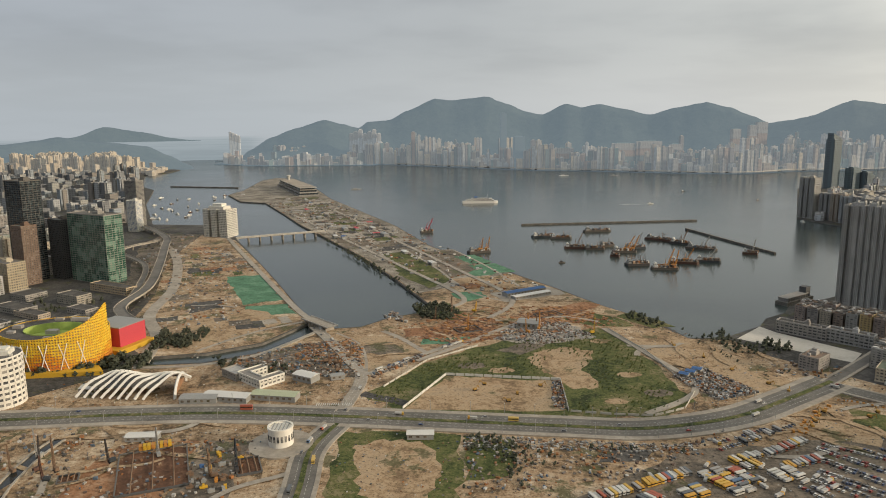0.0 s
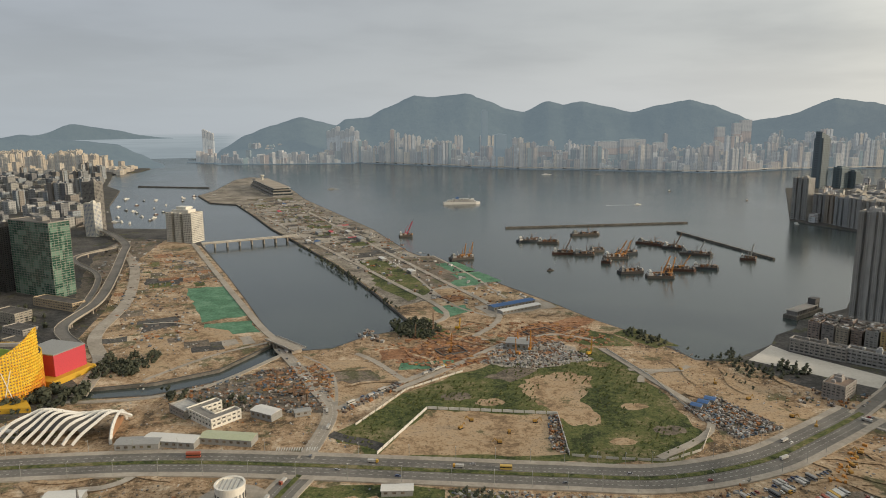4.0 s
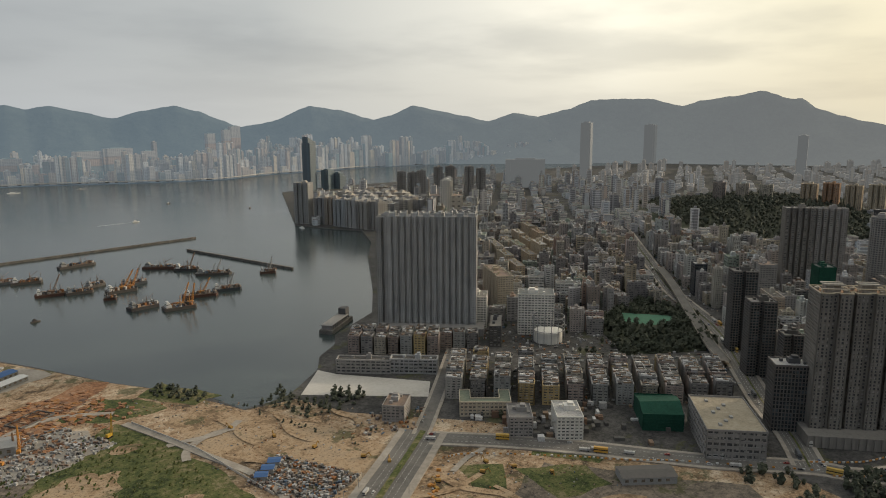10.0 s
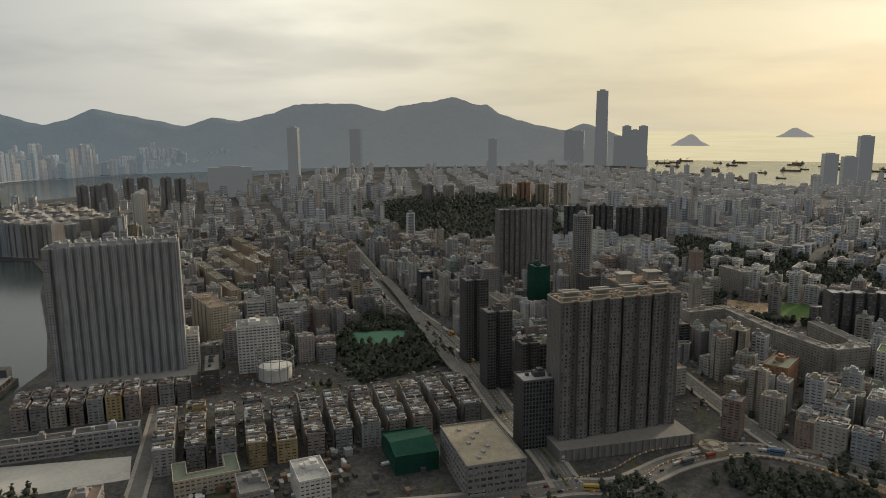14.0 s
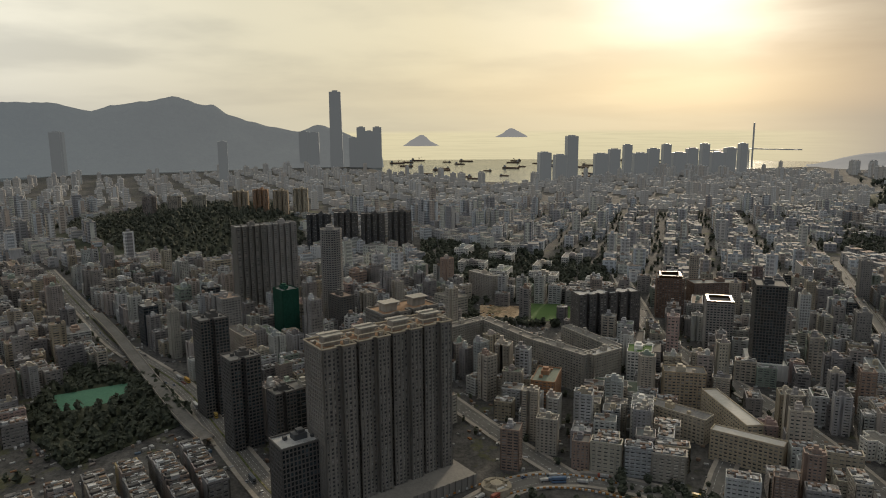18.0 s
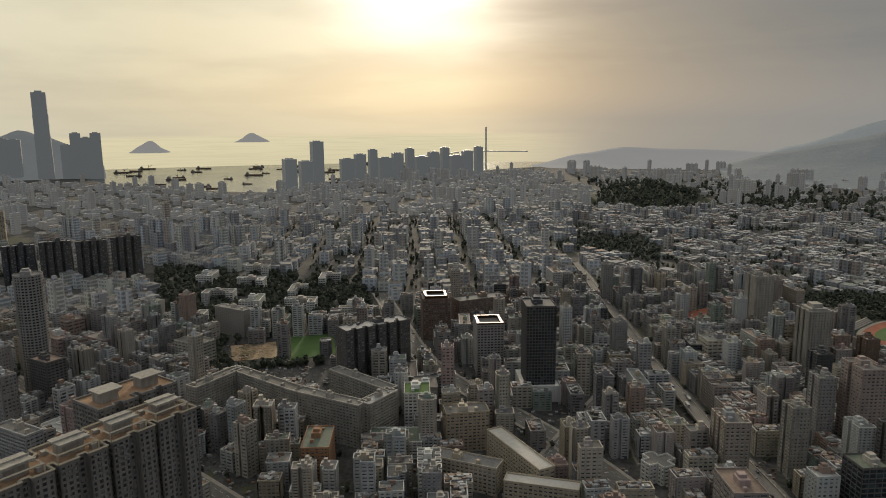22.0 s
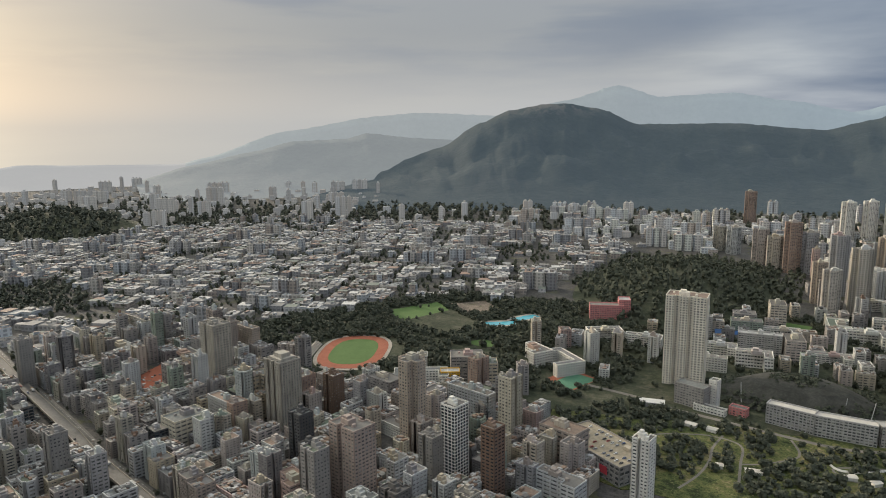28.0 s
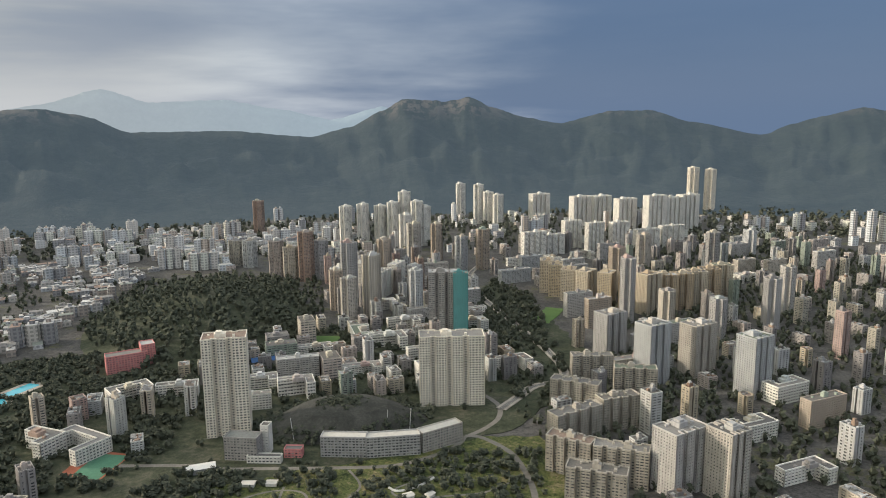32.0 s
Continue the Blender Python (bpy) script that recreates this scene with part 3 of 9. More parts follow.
def near_line(line, x, y, d):
    for (ax, ay), (bx, by) in zip(line, line[1:]):
        ux, uy = bx - ax, by - ay
        t = max(0.0, min(1.0, ((x - ax) * ux + (y - ay) * uy) / (ux * ux + uy * uy)))
        if math.hypot(x - ax - t * ux, y - ay - t * uy) < d:
            return True
    return False


def smooth_line(pts, steps=6):
    """A rounded line through the points."""
    out = []
    p = [pts[0], *pts, pts[-1]]
    for i in range(1, len(p) - 2):
        for k in range(steps):
            t = k / steps
            out.append(tuple(0.5 * (2 * b + (c - a) * t + (2 * a - 5 * b + 4 * c - d) * t * t + (3 * b - a - 3 * c + d) * t ** 3)
                             for a, b, c, d in zip(p[i - 1], p[i], p[i + 1], p[i + 2])))
    return out + [pts[-1]]


def ribbon(g, line, w, z, thick, offset=0.0, slot=0):
    """A band along the line, with upright sides; z may be a number or a function of the share of the way."""
    left, right, n = [], [], len(line)
    for i, (x, y) in enumerate(line):
        (ax, ay), (bx, by) = line[max(i - 1, 0)], line[min(i + 1, n - 1)]
        l = math.hypot(bx - ax, by - ay) or 1
        nx, ny = -(by - ay) / l, (bx - ax) / l
        zz = z(i / (n - 1)) if callable(z) else z
        left.append((x + nx * (offset + w / 2), y + ny * (offset + w / 2), zz))
        right.append((x + nx * (offset - w / 2), y + ny * (offset - w / 2), zz))
    for i in range(n - 1):
        a, b, c, d = right[i], right[i + 1], left[i + 1], left[i]
        g.face([a, b, c, d], slot)
        drop = lambda q: (q[0], q[1], q[2] - thick)
        g.face([drop(a), drop(b), b, a], slot)
        g.face([d, c, drop(c), drop(d)], slot)


def rough_edge(poly, step, amount, seed):
    """The polygon with its sides broken up into an uneven outline."""
    out, r = [], random.Random(seed)
    for i in range(len(poly)):
        (ax, ay), (bx, by) = poly[i], poly[(i + 1) % len(poly)]
        k = max(1, int(math.hypot(bx - ax, by - ay) / step))
        for j in range(k):
            t = j / k
            e = amount if j else amount * 0.4
            out.append((ax + (bx - ax) * t + r.uniform(-e, e), ay + (by - ay) * t + r.uniform(-e, e)))
    return out


BLOCKED = []      # polygons, (line, distance) pairs and circles on which no ordinary building stands


def free(x, y, margin=0.0):
    for b in BLOCKED:
        if b[0] == "poly":
            if b[2][0] < x < b[2][1] and b[2][2] < y < b[2][3] and inside(b[1], x, y):
                return False
        elif b[0] == "line":
            if near_line(b[1], x, y, b[2] + margin):
                return False
        elif math.hypot(x - b[1], y - b[2]) < b[3] + margin:
            return False
    return True


def block_poly(poly):
    xs, ys = [p[0] for p in poly], [p[1] for p in poly]
    BLOCKED.append(("poly", poly, (min(xs), max(xs), min(ys), max(ys))))


PATCH_Z = [0.05]


def patch(name, poly, mat, label, category, step=14, rough=4.0, seed=1, lift=None, block=True):
    """A flat stretch of ground cover with an uneven outline, lying a little above the last one."""
    PATCH_Z[0] += 0.0022
    g = Geo()
    z = PATCH_Z[0] if lift is None else lift
    pts = rough_edge(poly, step, rough, seed) if rough else poly
    g.prism(pts, -0.5, z)
    if block:
        block_poly(poly)
    ob = new(name, g.mesh(name, mat))
    return tagged(ob, label, category, kind="structure")

# ---- water and land ----
def ring(r, a0, a1, n, cx=200.0, cy=250.0):
    return [(cx + r * math.sin(radians(a0 + (a1 - a0) * i / n)), cy + r * math.cos(radians(a0 + (a1 - a0) * i / n))) for i in range(n + 1)]


def land(name, poly, label, mat, z=0.0, wallmat=None):
    if sum(a[0] * b[1] - a[1] * b[0] for a, b in zip(poly, poly[1:] + poly[:1])) < 0:
        poly = poly[::-1]
    g = Geo()
    g.prism(poly, -9.0, z, slot=1, top=0)
    ob = new(name, g.mesh(name, mat, wallmat or M_STONE))
    return tagged(ob, label, "ground", kind="structure")


g = Geo()
g.face([(x, y, -3.0) for x, y in ring(4950, 360, 0, 72)[:-1]])
tagged(new("water", g.mesh("water", M_WATER)), "grey-green rippled harbour water under an evening sky", "water", kind="structure")


def glowing_sea(a0, a1, fade0, fade1, top, near, far):
    """Open sea to the skyline, a glowing backdrop: brightness and haze emitted, ends transparent."""
    m, n = material("glowing_sea")
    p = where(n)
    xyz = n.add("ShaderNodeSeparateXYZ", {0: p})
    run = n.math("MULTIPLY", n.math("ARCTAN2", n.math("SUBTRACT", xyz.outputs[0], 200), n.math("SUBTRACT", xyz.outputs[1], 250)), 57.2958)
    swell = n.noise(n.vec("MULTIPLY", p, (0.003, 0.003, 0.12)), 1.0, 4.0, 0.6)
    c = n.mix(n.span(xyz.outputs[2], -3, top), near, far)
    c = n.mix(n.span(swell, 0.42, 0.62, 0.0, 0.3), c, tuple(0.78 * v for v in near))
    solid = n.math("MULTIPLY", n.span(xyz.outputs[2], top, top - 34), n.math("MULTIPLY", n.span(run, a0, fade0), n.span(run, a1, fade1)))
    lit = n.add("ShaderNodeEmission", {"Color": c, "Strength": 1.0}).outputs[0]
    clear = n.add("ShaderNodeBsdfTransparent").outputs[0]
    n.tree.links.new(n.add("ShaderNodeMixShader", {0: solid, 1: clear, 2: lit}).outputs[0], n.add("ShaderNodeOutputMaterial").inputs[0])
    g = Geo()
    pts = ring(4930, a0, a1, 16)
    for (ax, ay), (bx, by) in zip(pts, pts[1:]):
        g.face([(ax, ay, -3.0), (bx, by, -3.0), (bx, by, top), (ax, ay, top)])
    tagged(new("backdrop_sea", g.mesh("backdrop_sea", m)), "glowing backdrop of open sea with painted haze at the skyline", "sea", kind="structure")


# emitted colours: golden sun sheen to the west, grey haze to the east
glowing_sea(74, 118, 77, 106, 205, (0.80, 0.70, 0.44), (0.86, 0.75, 0.47))
glowing_sea(-38.5, -16, -37, -18.5, 165, (0.235, 0.275, 0.295), (0.30, 0.34, 0.36))

# the Kowloon shore, from the bridge landing round to the hidden rear
KOWLOON = [(-540, 1760), (-455, 1541), (-329, 1260), (-253, 1083), (-203, 963), (-172, 892), (-215, 803), (-270, 768), (-335, 754), (-332, 730), (-262, 738), (-204, 773), (-150, 860), (-105, 869), (-72, 910), (-31, 934), (-20, 972), (-79, 1136),
           (-157, 1333), (-275, 1585), (-362, 1765), (-454, 1987), (-564, 2240), (-660, 2293), (-761, 2500), (-749, 2650), (-790, 3100), (-759, 3230), (-680, 3190),
           (-481, 2692), (-375, 2355), (-117, 1732), (-28, 1450), (49, 1297), (112, 1190), (174, 1070), (221, 966), (260, 900), (281, 856), (292, 811), (320, 810), (344, 816),
           (399, 857), (421, 890), (459, 917), (479, 948), (573, 1001), (660, 1120), (800, 1330), (905, 1466), (985, 1616), (946, 1704), (917, 1812), (1290, 2560)]
KOWLOON += [(1560, 2640), (1960, 2600), (2338, 2620), (2800, 2700), (3183, 2640), (3660, 2560), (3900, 1960), (4200, 1640), (4420, 1330), (4330, 1089), (3736, 849), (3310, 391), (3212, 222),
            (3500, -60), (3900, -560), (4150, -1200), (4250, -1500)]
KOWLOON += ring(4940, 114, 322, 40)[1:] + [(-1767, 4000), (-1591, 3700), (-1420, 3380), (-1225, 2873), (-1105, 2700), (-950, 2250), (-742, 1790)]
land("ground", KOWLOON, "flat city land and reclaimed airfield with stone sea walls", M_CITY)

# the island shore across the harbour
ISLAND = [(-1330, 4520), (-1063, 4430), (-662, 4380), (-274, 4130), (54, 3900), (476, 3600), (746, 3520), (1114, 3345), (1390, 3270), (1688, 3400), (1959, 3420), (2323, 3481), (2880, 3390), (3390, 3180), (3900, 2700), (4230, 2250)]
# the sea wall emits the hills' haze colour, which lightens its dark line
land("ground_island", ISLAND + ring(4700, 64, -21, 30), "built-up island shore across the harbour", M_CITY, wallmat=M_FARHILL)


g = Geo()
shore = [(x * 0.997 + 0.6, y * 0.997 + 0.75) for x, y in ISLAND[3:12]]
ribbon(g, smooth_line(shore, 5), 16, 9.0, 2.0)
tagged(new("coast_highway", g.mesh("coast_highway", M_DOCK)), "pale raised highway along the island shore", "road", kind="structure")


def ridge(name, table, r_top, r_foot, mat, label, z_foot=-4.0, spur=0.16, freq=1.0, cx=200.0, cy=250.0):
    """A range of hills: the height of its crest by compass bearing, with spurs running down to the foot."""
    g = Geo()
    a0, a1 = table[0][0], table[-1][0]
    na, nu = int((a1 - a0) / 0.22), 16
    rows = []
    for i in range(na + 1):
        a = a0 + (a1 - a0) * i / na
        for (p, h), (q, k) in zip(table, table[1:]):
            if p <= a <= q:
                s = (a - p) / (q - p or 1)
                s = s * s * (3 - 2 * s) * 0.5 + s * 0.5
                crest = h + (k - h) * s
                break
        row = []
        for j in range(nu + 1):
            u = j / (nu - 3)
            r = r_foot + (r_top - r_foot) * u
            x, y = cx + r * math.sin(radians(a)), cy + r * math.cos(radians(a))
            fall = min(u, 1.0) ** 1.25 if u <= 1 else 1 - 0.9 * (u - 1) / (nu / (nu - 3) - 1)
            cut = noise.fractal(Vector((x * 0.0042 * freq, y * 0.0042 * freq, 3.7)), 1.0, 2.0, 5)
            edge = noise.noise(Vector((a * 1.7, 0, 9.1))) * 0.012 + noise.noise(Vector((a * 5.1, 0, 2.3))) * 0.006
            z = z_foot + (crest * (1 + edge * min(u, 1.0) ** 4) - z_foot) * fall * (1 - (spur * (0.8 + cut) * (4 * u * (1 - u)) if u < 1 else 0.0))
            row.append((x, y, z))
        rows.append(row)
    n = nu + 1
    g.v = [q for row in rows for q in row]
    for i in range(na):
        for j in range(nu):
            g.f.append((i * n + j, i * n + j + 1, (i + 1) * n + j + 1, (i + 1) * n + j))
            g.s.append(0)
    me = g.mesh(name, mat)
    me.polygons.foreach_set("use_smooth", [True] * len(me.polygons))
    return tagged(new(name, me), label, "hills", kind="structure")


# blue-grey and pale haze on these ranges is emitted by their materials
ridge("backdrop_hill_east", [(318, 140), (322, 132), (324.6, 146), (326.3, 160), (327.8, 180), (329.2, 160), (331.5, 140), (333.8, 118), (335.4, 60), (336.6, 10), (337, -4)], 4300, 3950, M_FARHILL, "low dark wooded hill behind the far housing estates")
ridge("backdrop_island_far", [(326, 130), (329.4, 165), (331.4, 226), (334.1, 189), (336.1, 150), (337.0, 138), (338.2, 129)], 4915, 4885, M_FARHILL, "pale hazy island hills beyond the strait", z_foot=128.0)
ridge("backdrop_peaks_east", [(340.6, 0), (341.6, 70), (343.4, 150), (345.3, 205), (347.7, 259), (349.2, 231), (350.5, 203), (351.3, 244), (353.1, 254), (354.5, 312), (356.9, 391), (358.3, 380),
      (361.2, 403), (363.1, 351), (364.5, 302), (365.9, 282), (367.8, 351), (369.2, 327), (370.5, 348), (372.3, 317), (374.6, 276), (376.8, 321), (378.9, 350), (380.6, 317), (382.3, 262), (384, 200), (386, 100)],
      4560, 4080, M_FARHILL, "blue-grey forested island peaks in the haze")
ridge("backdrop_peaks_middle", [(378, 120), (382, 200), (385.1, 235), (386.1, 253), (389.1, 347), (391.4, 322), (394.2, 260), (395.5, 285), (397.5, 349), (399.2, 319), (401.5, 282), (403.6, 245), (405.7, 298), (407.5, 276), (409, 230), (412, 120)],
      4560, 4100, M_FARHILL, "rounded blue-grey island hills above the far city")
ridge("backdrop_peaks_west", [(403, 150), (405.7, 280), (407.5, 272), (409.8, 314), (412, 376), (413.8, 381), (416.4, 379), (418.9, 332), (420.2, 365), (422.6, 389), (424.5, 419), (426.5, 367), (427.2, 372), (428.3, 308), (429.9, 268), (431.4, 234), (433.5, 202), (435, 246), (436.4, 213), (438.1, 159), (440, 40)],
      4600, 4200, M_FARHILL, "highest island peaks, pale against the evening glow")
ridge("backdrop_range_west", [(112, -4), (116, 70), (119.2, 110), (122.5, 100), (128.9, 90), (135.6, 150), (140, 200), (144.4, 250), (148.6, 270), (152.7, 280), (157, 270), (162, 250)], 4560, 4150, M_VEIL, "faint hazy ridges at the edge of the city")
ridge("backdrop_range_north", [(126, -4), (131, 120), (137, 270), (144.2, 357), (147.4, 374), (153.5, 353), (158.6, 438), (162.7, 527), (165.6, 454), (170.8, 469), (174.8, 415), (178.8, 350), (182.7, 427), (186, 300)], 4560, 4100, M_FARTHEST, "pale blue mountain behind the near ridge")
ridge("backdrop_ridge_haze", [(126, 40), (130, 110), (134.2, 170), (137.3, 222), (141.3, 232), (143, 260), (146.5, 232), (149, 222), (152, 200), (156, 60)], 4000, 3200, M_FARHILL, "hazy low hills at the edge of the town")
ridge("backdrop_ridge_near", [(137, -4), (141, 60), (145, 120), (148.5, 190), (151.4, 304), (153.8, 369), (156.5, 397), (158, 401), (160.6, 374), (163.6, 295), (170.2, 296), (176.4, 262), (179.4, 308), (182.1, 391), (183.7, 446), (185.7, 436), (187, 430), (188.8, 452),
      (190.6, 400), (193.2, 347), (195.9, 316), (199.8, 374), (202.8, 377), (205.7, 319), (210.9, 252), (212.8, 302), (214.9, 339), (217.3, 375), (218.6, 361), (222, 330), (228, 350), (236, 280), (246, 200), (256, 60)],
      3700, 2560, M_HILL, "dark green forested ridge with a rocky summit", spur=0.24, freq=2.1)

# ---- buildings ----
def rect(w, d):
    return [(-w / 2, -d / 2), (w / 2, -d / 2), (w / 2, d / 2), (-w / 2, d / 2)]


def cross(w, d, a=0.3):
    """A cross-shaped plan, the usual one of point towers."""
    x, y, p, q = w / 2, d / 2, w * a / 2 + 0.1 * w, d * a / 2 + 0.1 * d
    return [(-p, -y), (p, -y), (p, -q), (x, -q), (x, q), (p, q), (p, y), (-p, y), (-p, q), (-x, q), (-x, -q), (-p, -q)]


def comb(w, d, teeth, depth):
    """A slab with re-entrant light wells along both long sides."""
    pts, s = [], w / teeth
    for i in range(teeth):
        x = -w / 2 + i * s
        pts += [(x, -d / 2), (x + 0.7 * s, -d / 2), (x + 0.7 * s, -d / 2 + depth), (x + s, -d / 2 + depth)] if i < teeth - 1 else [(x, -d / 2), (x + s, -d / 2)]
    return pts + [(-x, -y) for x, y in pts]


def ell(w, d, t):
    return [(-w / 2, -d / 2), (w / 2, -d / 2), (w / 2, -d / 2 + t), (-w / 2 + t, -d / 2 + t), (-w / 2 + t, d / 2), (-w / 2, d / 2)]


def horseshoe(w, d, t):
    return [(-w / 2, -d / 2), (w / 2, -d / 2), (w / 2, d / 2), (w / 2 - t, d / 2), (w / 2 - t, -d / 2 + t), (-w / 2 + t, -d / 2 + t), (-w / 2 + t, d / 2), (-w / 2, d / 2)]


def round_plan(r, n=20):
    return [(r * math.cos(2 * math.pi * i / n), r * math.sin(2 * math.pi * i / n)) for i in range(n)]


def facade(poly, h, floor=3.0, band=0.5, bay=3.6, pier=0.35, rec=0.5, base=0.0, wall=None, core=None, roof=None, blank=0.0, step=1, parapet=1.2, lite=False):
    """Walls with real recessed windows: floor bands and piers stand proud of the glazed core. Fills the three meshes given."""
    wall, core, roof = wall or Geo(), core or Geo(), roof or Geo()
    inner = inset(poly, rec)
    n = len(poly)
    core.prism(inner, base, h - 0.3, lid=False)
    floors = max(1, int(round((h - base) / floor)))
    fh = (h - base) / floors
    for k in range(0, floors, step):
        z0 = base + k * fh
        z1 = z0 + fh * band
        nxt = base + (k + step) * fh if k + step < floors else h - 0.5
        wall.face([(*poly[0], z1), (*inner[0], z1), (*inner[0], nxt), (*poly[0], nxt)])
        for i in range(n):
            a, b, c, d = poly[i], poly[(i + 1) % n], inner[(i + 1) % n], inner[i]
            if k:
                wall.face([(*a, z0), (*b, z0), (*b, z1), (*a, z1)])
            if not lite:
                wall.face([(*a, z1), (*b, z1), (*c, z1), (*d, z1)])
    for i in range(n):
        a, b, c, d = poly[i], poly[(i + 1) % n], inner[(i + 1) % n], inner[i]
        wall.face([(*a, h - 0.5), (*b, h - 0.5), (*b, h + parapet), (*a, h + parapet)])
        wall.face([(*a, h + parapet), (*b, h + parapet), (*c, h + parapet), (*d, h + parapet)])
        wall.face([(*d, h + parapet), (*c, h + parapet), (*c, h), (*d, h)])
        ux, uy = b[0] - a[0], b[1] - a[1]
        l = math.hypot(ux, uy)
        ux, uy = ux / l, uy / l
        nx, ny = -uy * rec, ux * rec
        m = max(1, int(l / bay))
        solid = blank and min(l, 30) < blank
        last, zb = a, base + fh * band
        for j in range(m + 1):
            w = bay * pier if 0 < j < m else bay * pier * 0.9
            if solid and m == 1:
                w = l * 0.55
            s = min(max(l * j / m, w / 2), l - w / 2)
            p, q = (a[0] + ux * (s - w / 2), a[1] + uy * (s - w / 2)), (a[0] + ux * (s + w / 2), a[1] + uy * (s + w / 2))
            if math.hypot(p[0] - last[0], p[1] - last[1]) > 0.01:
                wall.face([(*last, base), (*p, base), (*p, zb), (*last, zb)])
            last = q
            wall.face([(*p, base), (*q, base), (*q, zb), (*p, zb)])
            wall.face([(*p, zb), (*q, zb), (*q, h), (*p, h)])
            if lite:
                continue
            wall.face([(p[0] + nx, p[1] + ny, base), (*p, base), (*p, h), (p[0] + nx, p[1] + ny, h)])
            wall.face([(*q, base), (q[0] + nx, q[1] + ny, base), (q[0] + nx, q[1] + ny, h), (*q, h)])
        if math.hypot(b[0] - last[0], b[1] - last[1]) > 0.01:
            wall.face([(*last, base), (*b, base), (*b, zb), (*last, zb)])
    roof.face([(*p, h) for p in inner])
    wall.weld()
    return wall, core, roof


def roof_house(poly, h, r, scale=1.0):
    """Lift house, tank and stair heads on a flat roof."""
    g = Geo()
    xs, ys = [p[0] for p in poly], [p[1] for p in poly]
    w, d = max(xs) - min(xs), max(ys) - min(ys)
    x, y = r.uniform(-0.12, 0.12) * w, r.uniform(-0.12, 0.12) * d
    s = min(w, d)
    g.box(x, y, h, 0.42 * s * scale, 0.34 * s * scale, 3.4 + r.random() * 1.5)
    g.box(x + 0.04 * s, y, h + 3.3, 0.22 * s * scale, 0.24 * s * scale, 2.6 + r.random())
    g.box(x - 0.3 * w, y + 0.1 * d, h, 2.6, 3.0, 2.4)
    g.box(x + 0.27 * w, y - 0.18 * d, h, 2.2, 2.2, 1.7)
    return g


def roof_clutter(poly, h, r, k):
    """Sheds, tin covers and tanks that crowd an old roof."""
    g = Geo()
    xs, ys = [p[0] for p in poly], [p[1] for p in poly]
    for _ in range(k):
        x, y = r.uniform(min(xs) + 2, max(xs) - 2), r.uniform(min(ys) + 2, max(ys) - 2)
        if inside(poly, x, y):
            g.box(x, y, h, r.uniform(1.5, 5), r.uniform(1.5, 4.5), r.uniform(0.8, 2.8), r.choice((0, 0, 0, 0.2, 1.57)))
    return g


KINDS, LIGHT = {}, {}


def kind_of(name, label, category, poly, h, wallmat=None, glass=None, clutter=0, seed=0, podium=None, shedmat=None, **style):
    """One model of a building: walls with windows, roof and roof structures."""
    r = random.Random(seed)
    wall, core, roof = facade(poly, h, **style)
    top = roof_clutter(poly, h, r, clutter) if clutter else roof_house(poly, h, r)
    if podium:
        w, d, ph = podium
        facade(rect(w, d), ph, 4.5, 0.6, 6, 0.3, 0.4, wall=wall, core=core, roof=roof)
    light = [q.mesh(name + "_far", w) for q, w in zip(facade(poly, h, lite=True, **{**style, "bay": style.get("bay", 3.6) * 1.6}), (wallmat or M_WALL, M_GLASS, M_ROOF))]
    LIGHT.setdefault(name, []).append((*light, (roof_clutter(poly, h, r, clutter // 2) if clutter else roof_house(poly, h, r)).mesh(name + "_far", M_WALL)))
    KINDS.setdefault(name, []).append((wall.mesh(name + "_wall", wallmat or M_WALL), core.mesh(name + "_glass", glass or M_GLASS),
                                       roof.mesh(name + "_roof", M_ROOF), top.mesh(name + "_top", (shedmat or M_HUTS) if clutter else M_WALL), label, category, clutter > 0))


def put(name, x, y, turn, r=None, variant=None, sx=1.0, sy=1.0, sz=1.0, label="", group=""):
    """Stand one building of that kind on the ground."""
    models = KINDS[name]
    wall, core, roof, top, lab, cat, shed = models[variant if variant is not None else r.randrange(len(models))]
    b = new(name, wall)
    b.matrix_basis = pose(x, y, 0, 0, 0, turn) @ Matrix.Diagonal((sx, sy, sz, 1))
    tagged(b, label or lab, cat, group)
    part("glazing", core, None, b)
    lid = part("roof", roof, None, b)
    part("roof_clutter" if shed else "roof_plant", top, None, lid, kind="stuff")
    return b


def one_off(name, x, y, turn, poly, h, label, category, wallmat=M_WALL, glass=M_GLASS, group="", roofmat=None, top=True, seed=0, **style):
    """A landmark building of its own shape."""
    wall, core, roof = facade(poly, h, **style)
    b = thing(name, x, y, 0, turn, label, category, group)
    part("wall", wall, wallmat, b)
    part("glazing", core, glass, b)
    lid = part("roof", roof, roofmat or M_ROOF, b)
    if top:
        part("roof_plant", roof_house(poly, h, random.Random(seed)), wallmat, lid, kind="stuff")
    rad = 0.5 * max(math.hypot(*p) for p in poly) * 1.25 + 8
    a = radians(turn)
    shape = inset(poly, -10)
    block_poly([(x + p * math.cos(a) - q * math.sin(a), y + p * math.sin(a) + q * math.cos(a)) for p, q in shape])
    return b


def define_kinds():
    r = random.Random(5)
    for i in range(8):
        w, d, h = r.uniform(11, 15), r.uniform(18, 25), r.uniform(17, 25)
        kind_of("tenement_block", "weathered concrete tenement with sheds crowding its roof", "apartment block", rect(w, d), h, clutter=36, seed=i, floor=2.9, band=r.uniform(0.42, 0.6), bay=r.uniform(3, 4.2), pier=r.uniform(0.25, 0.5), rec=0.8)
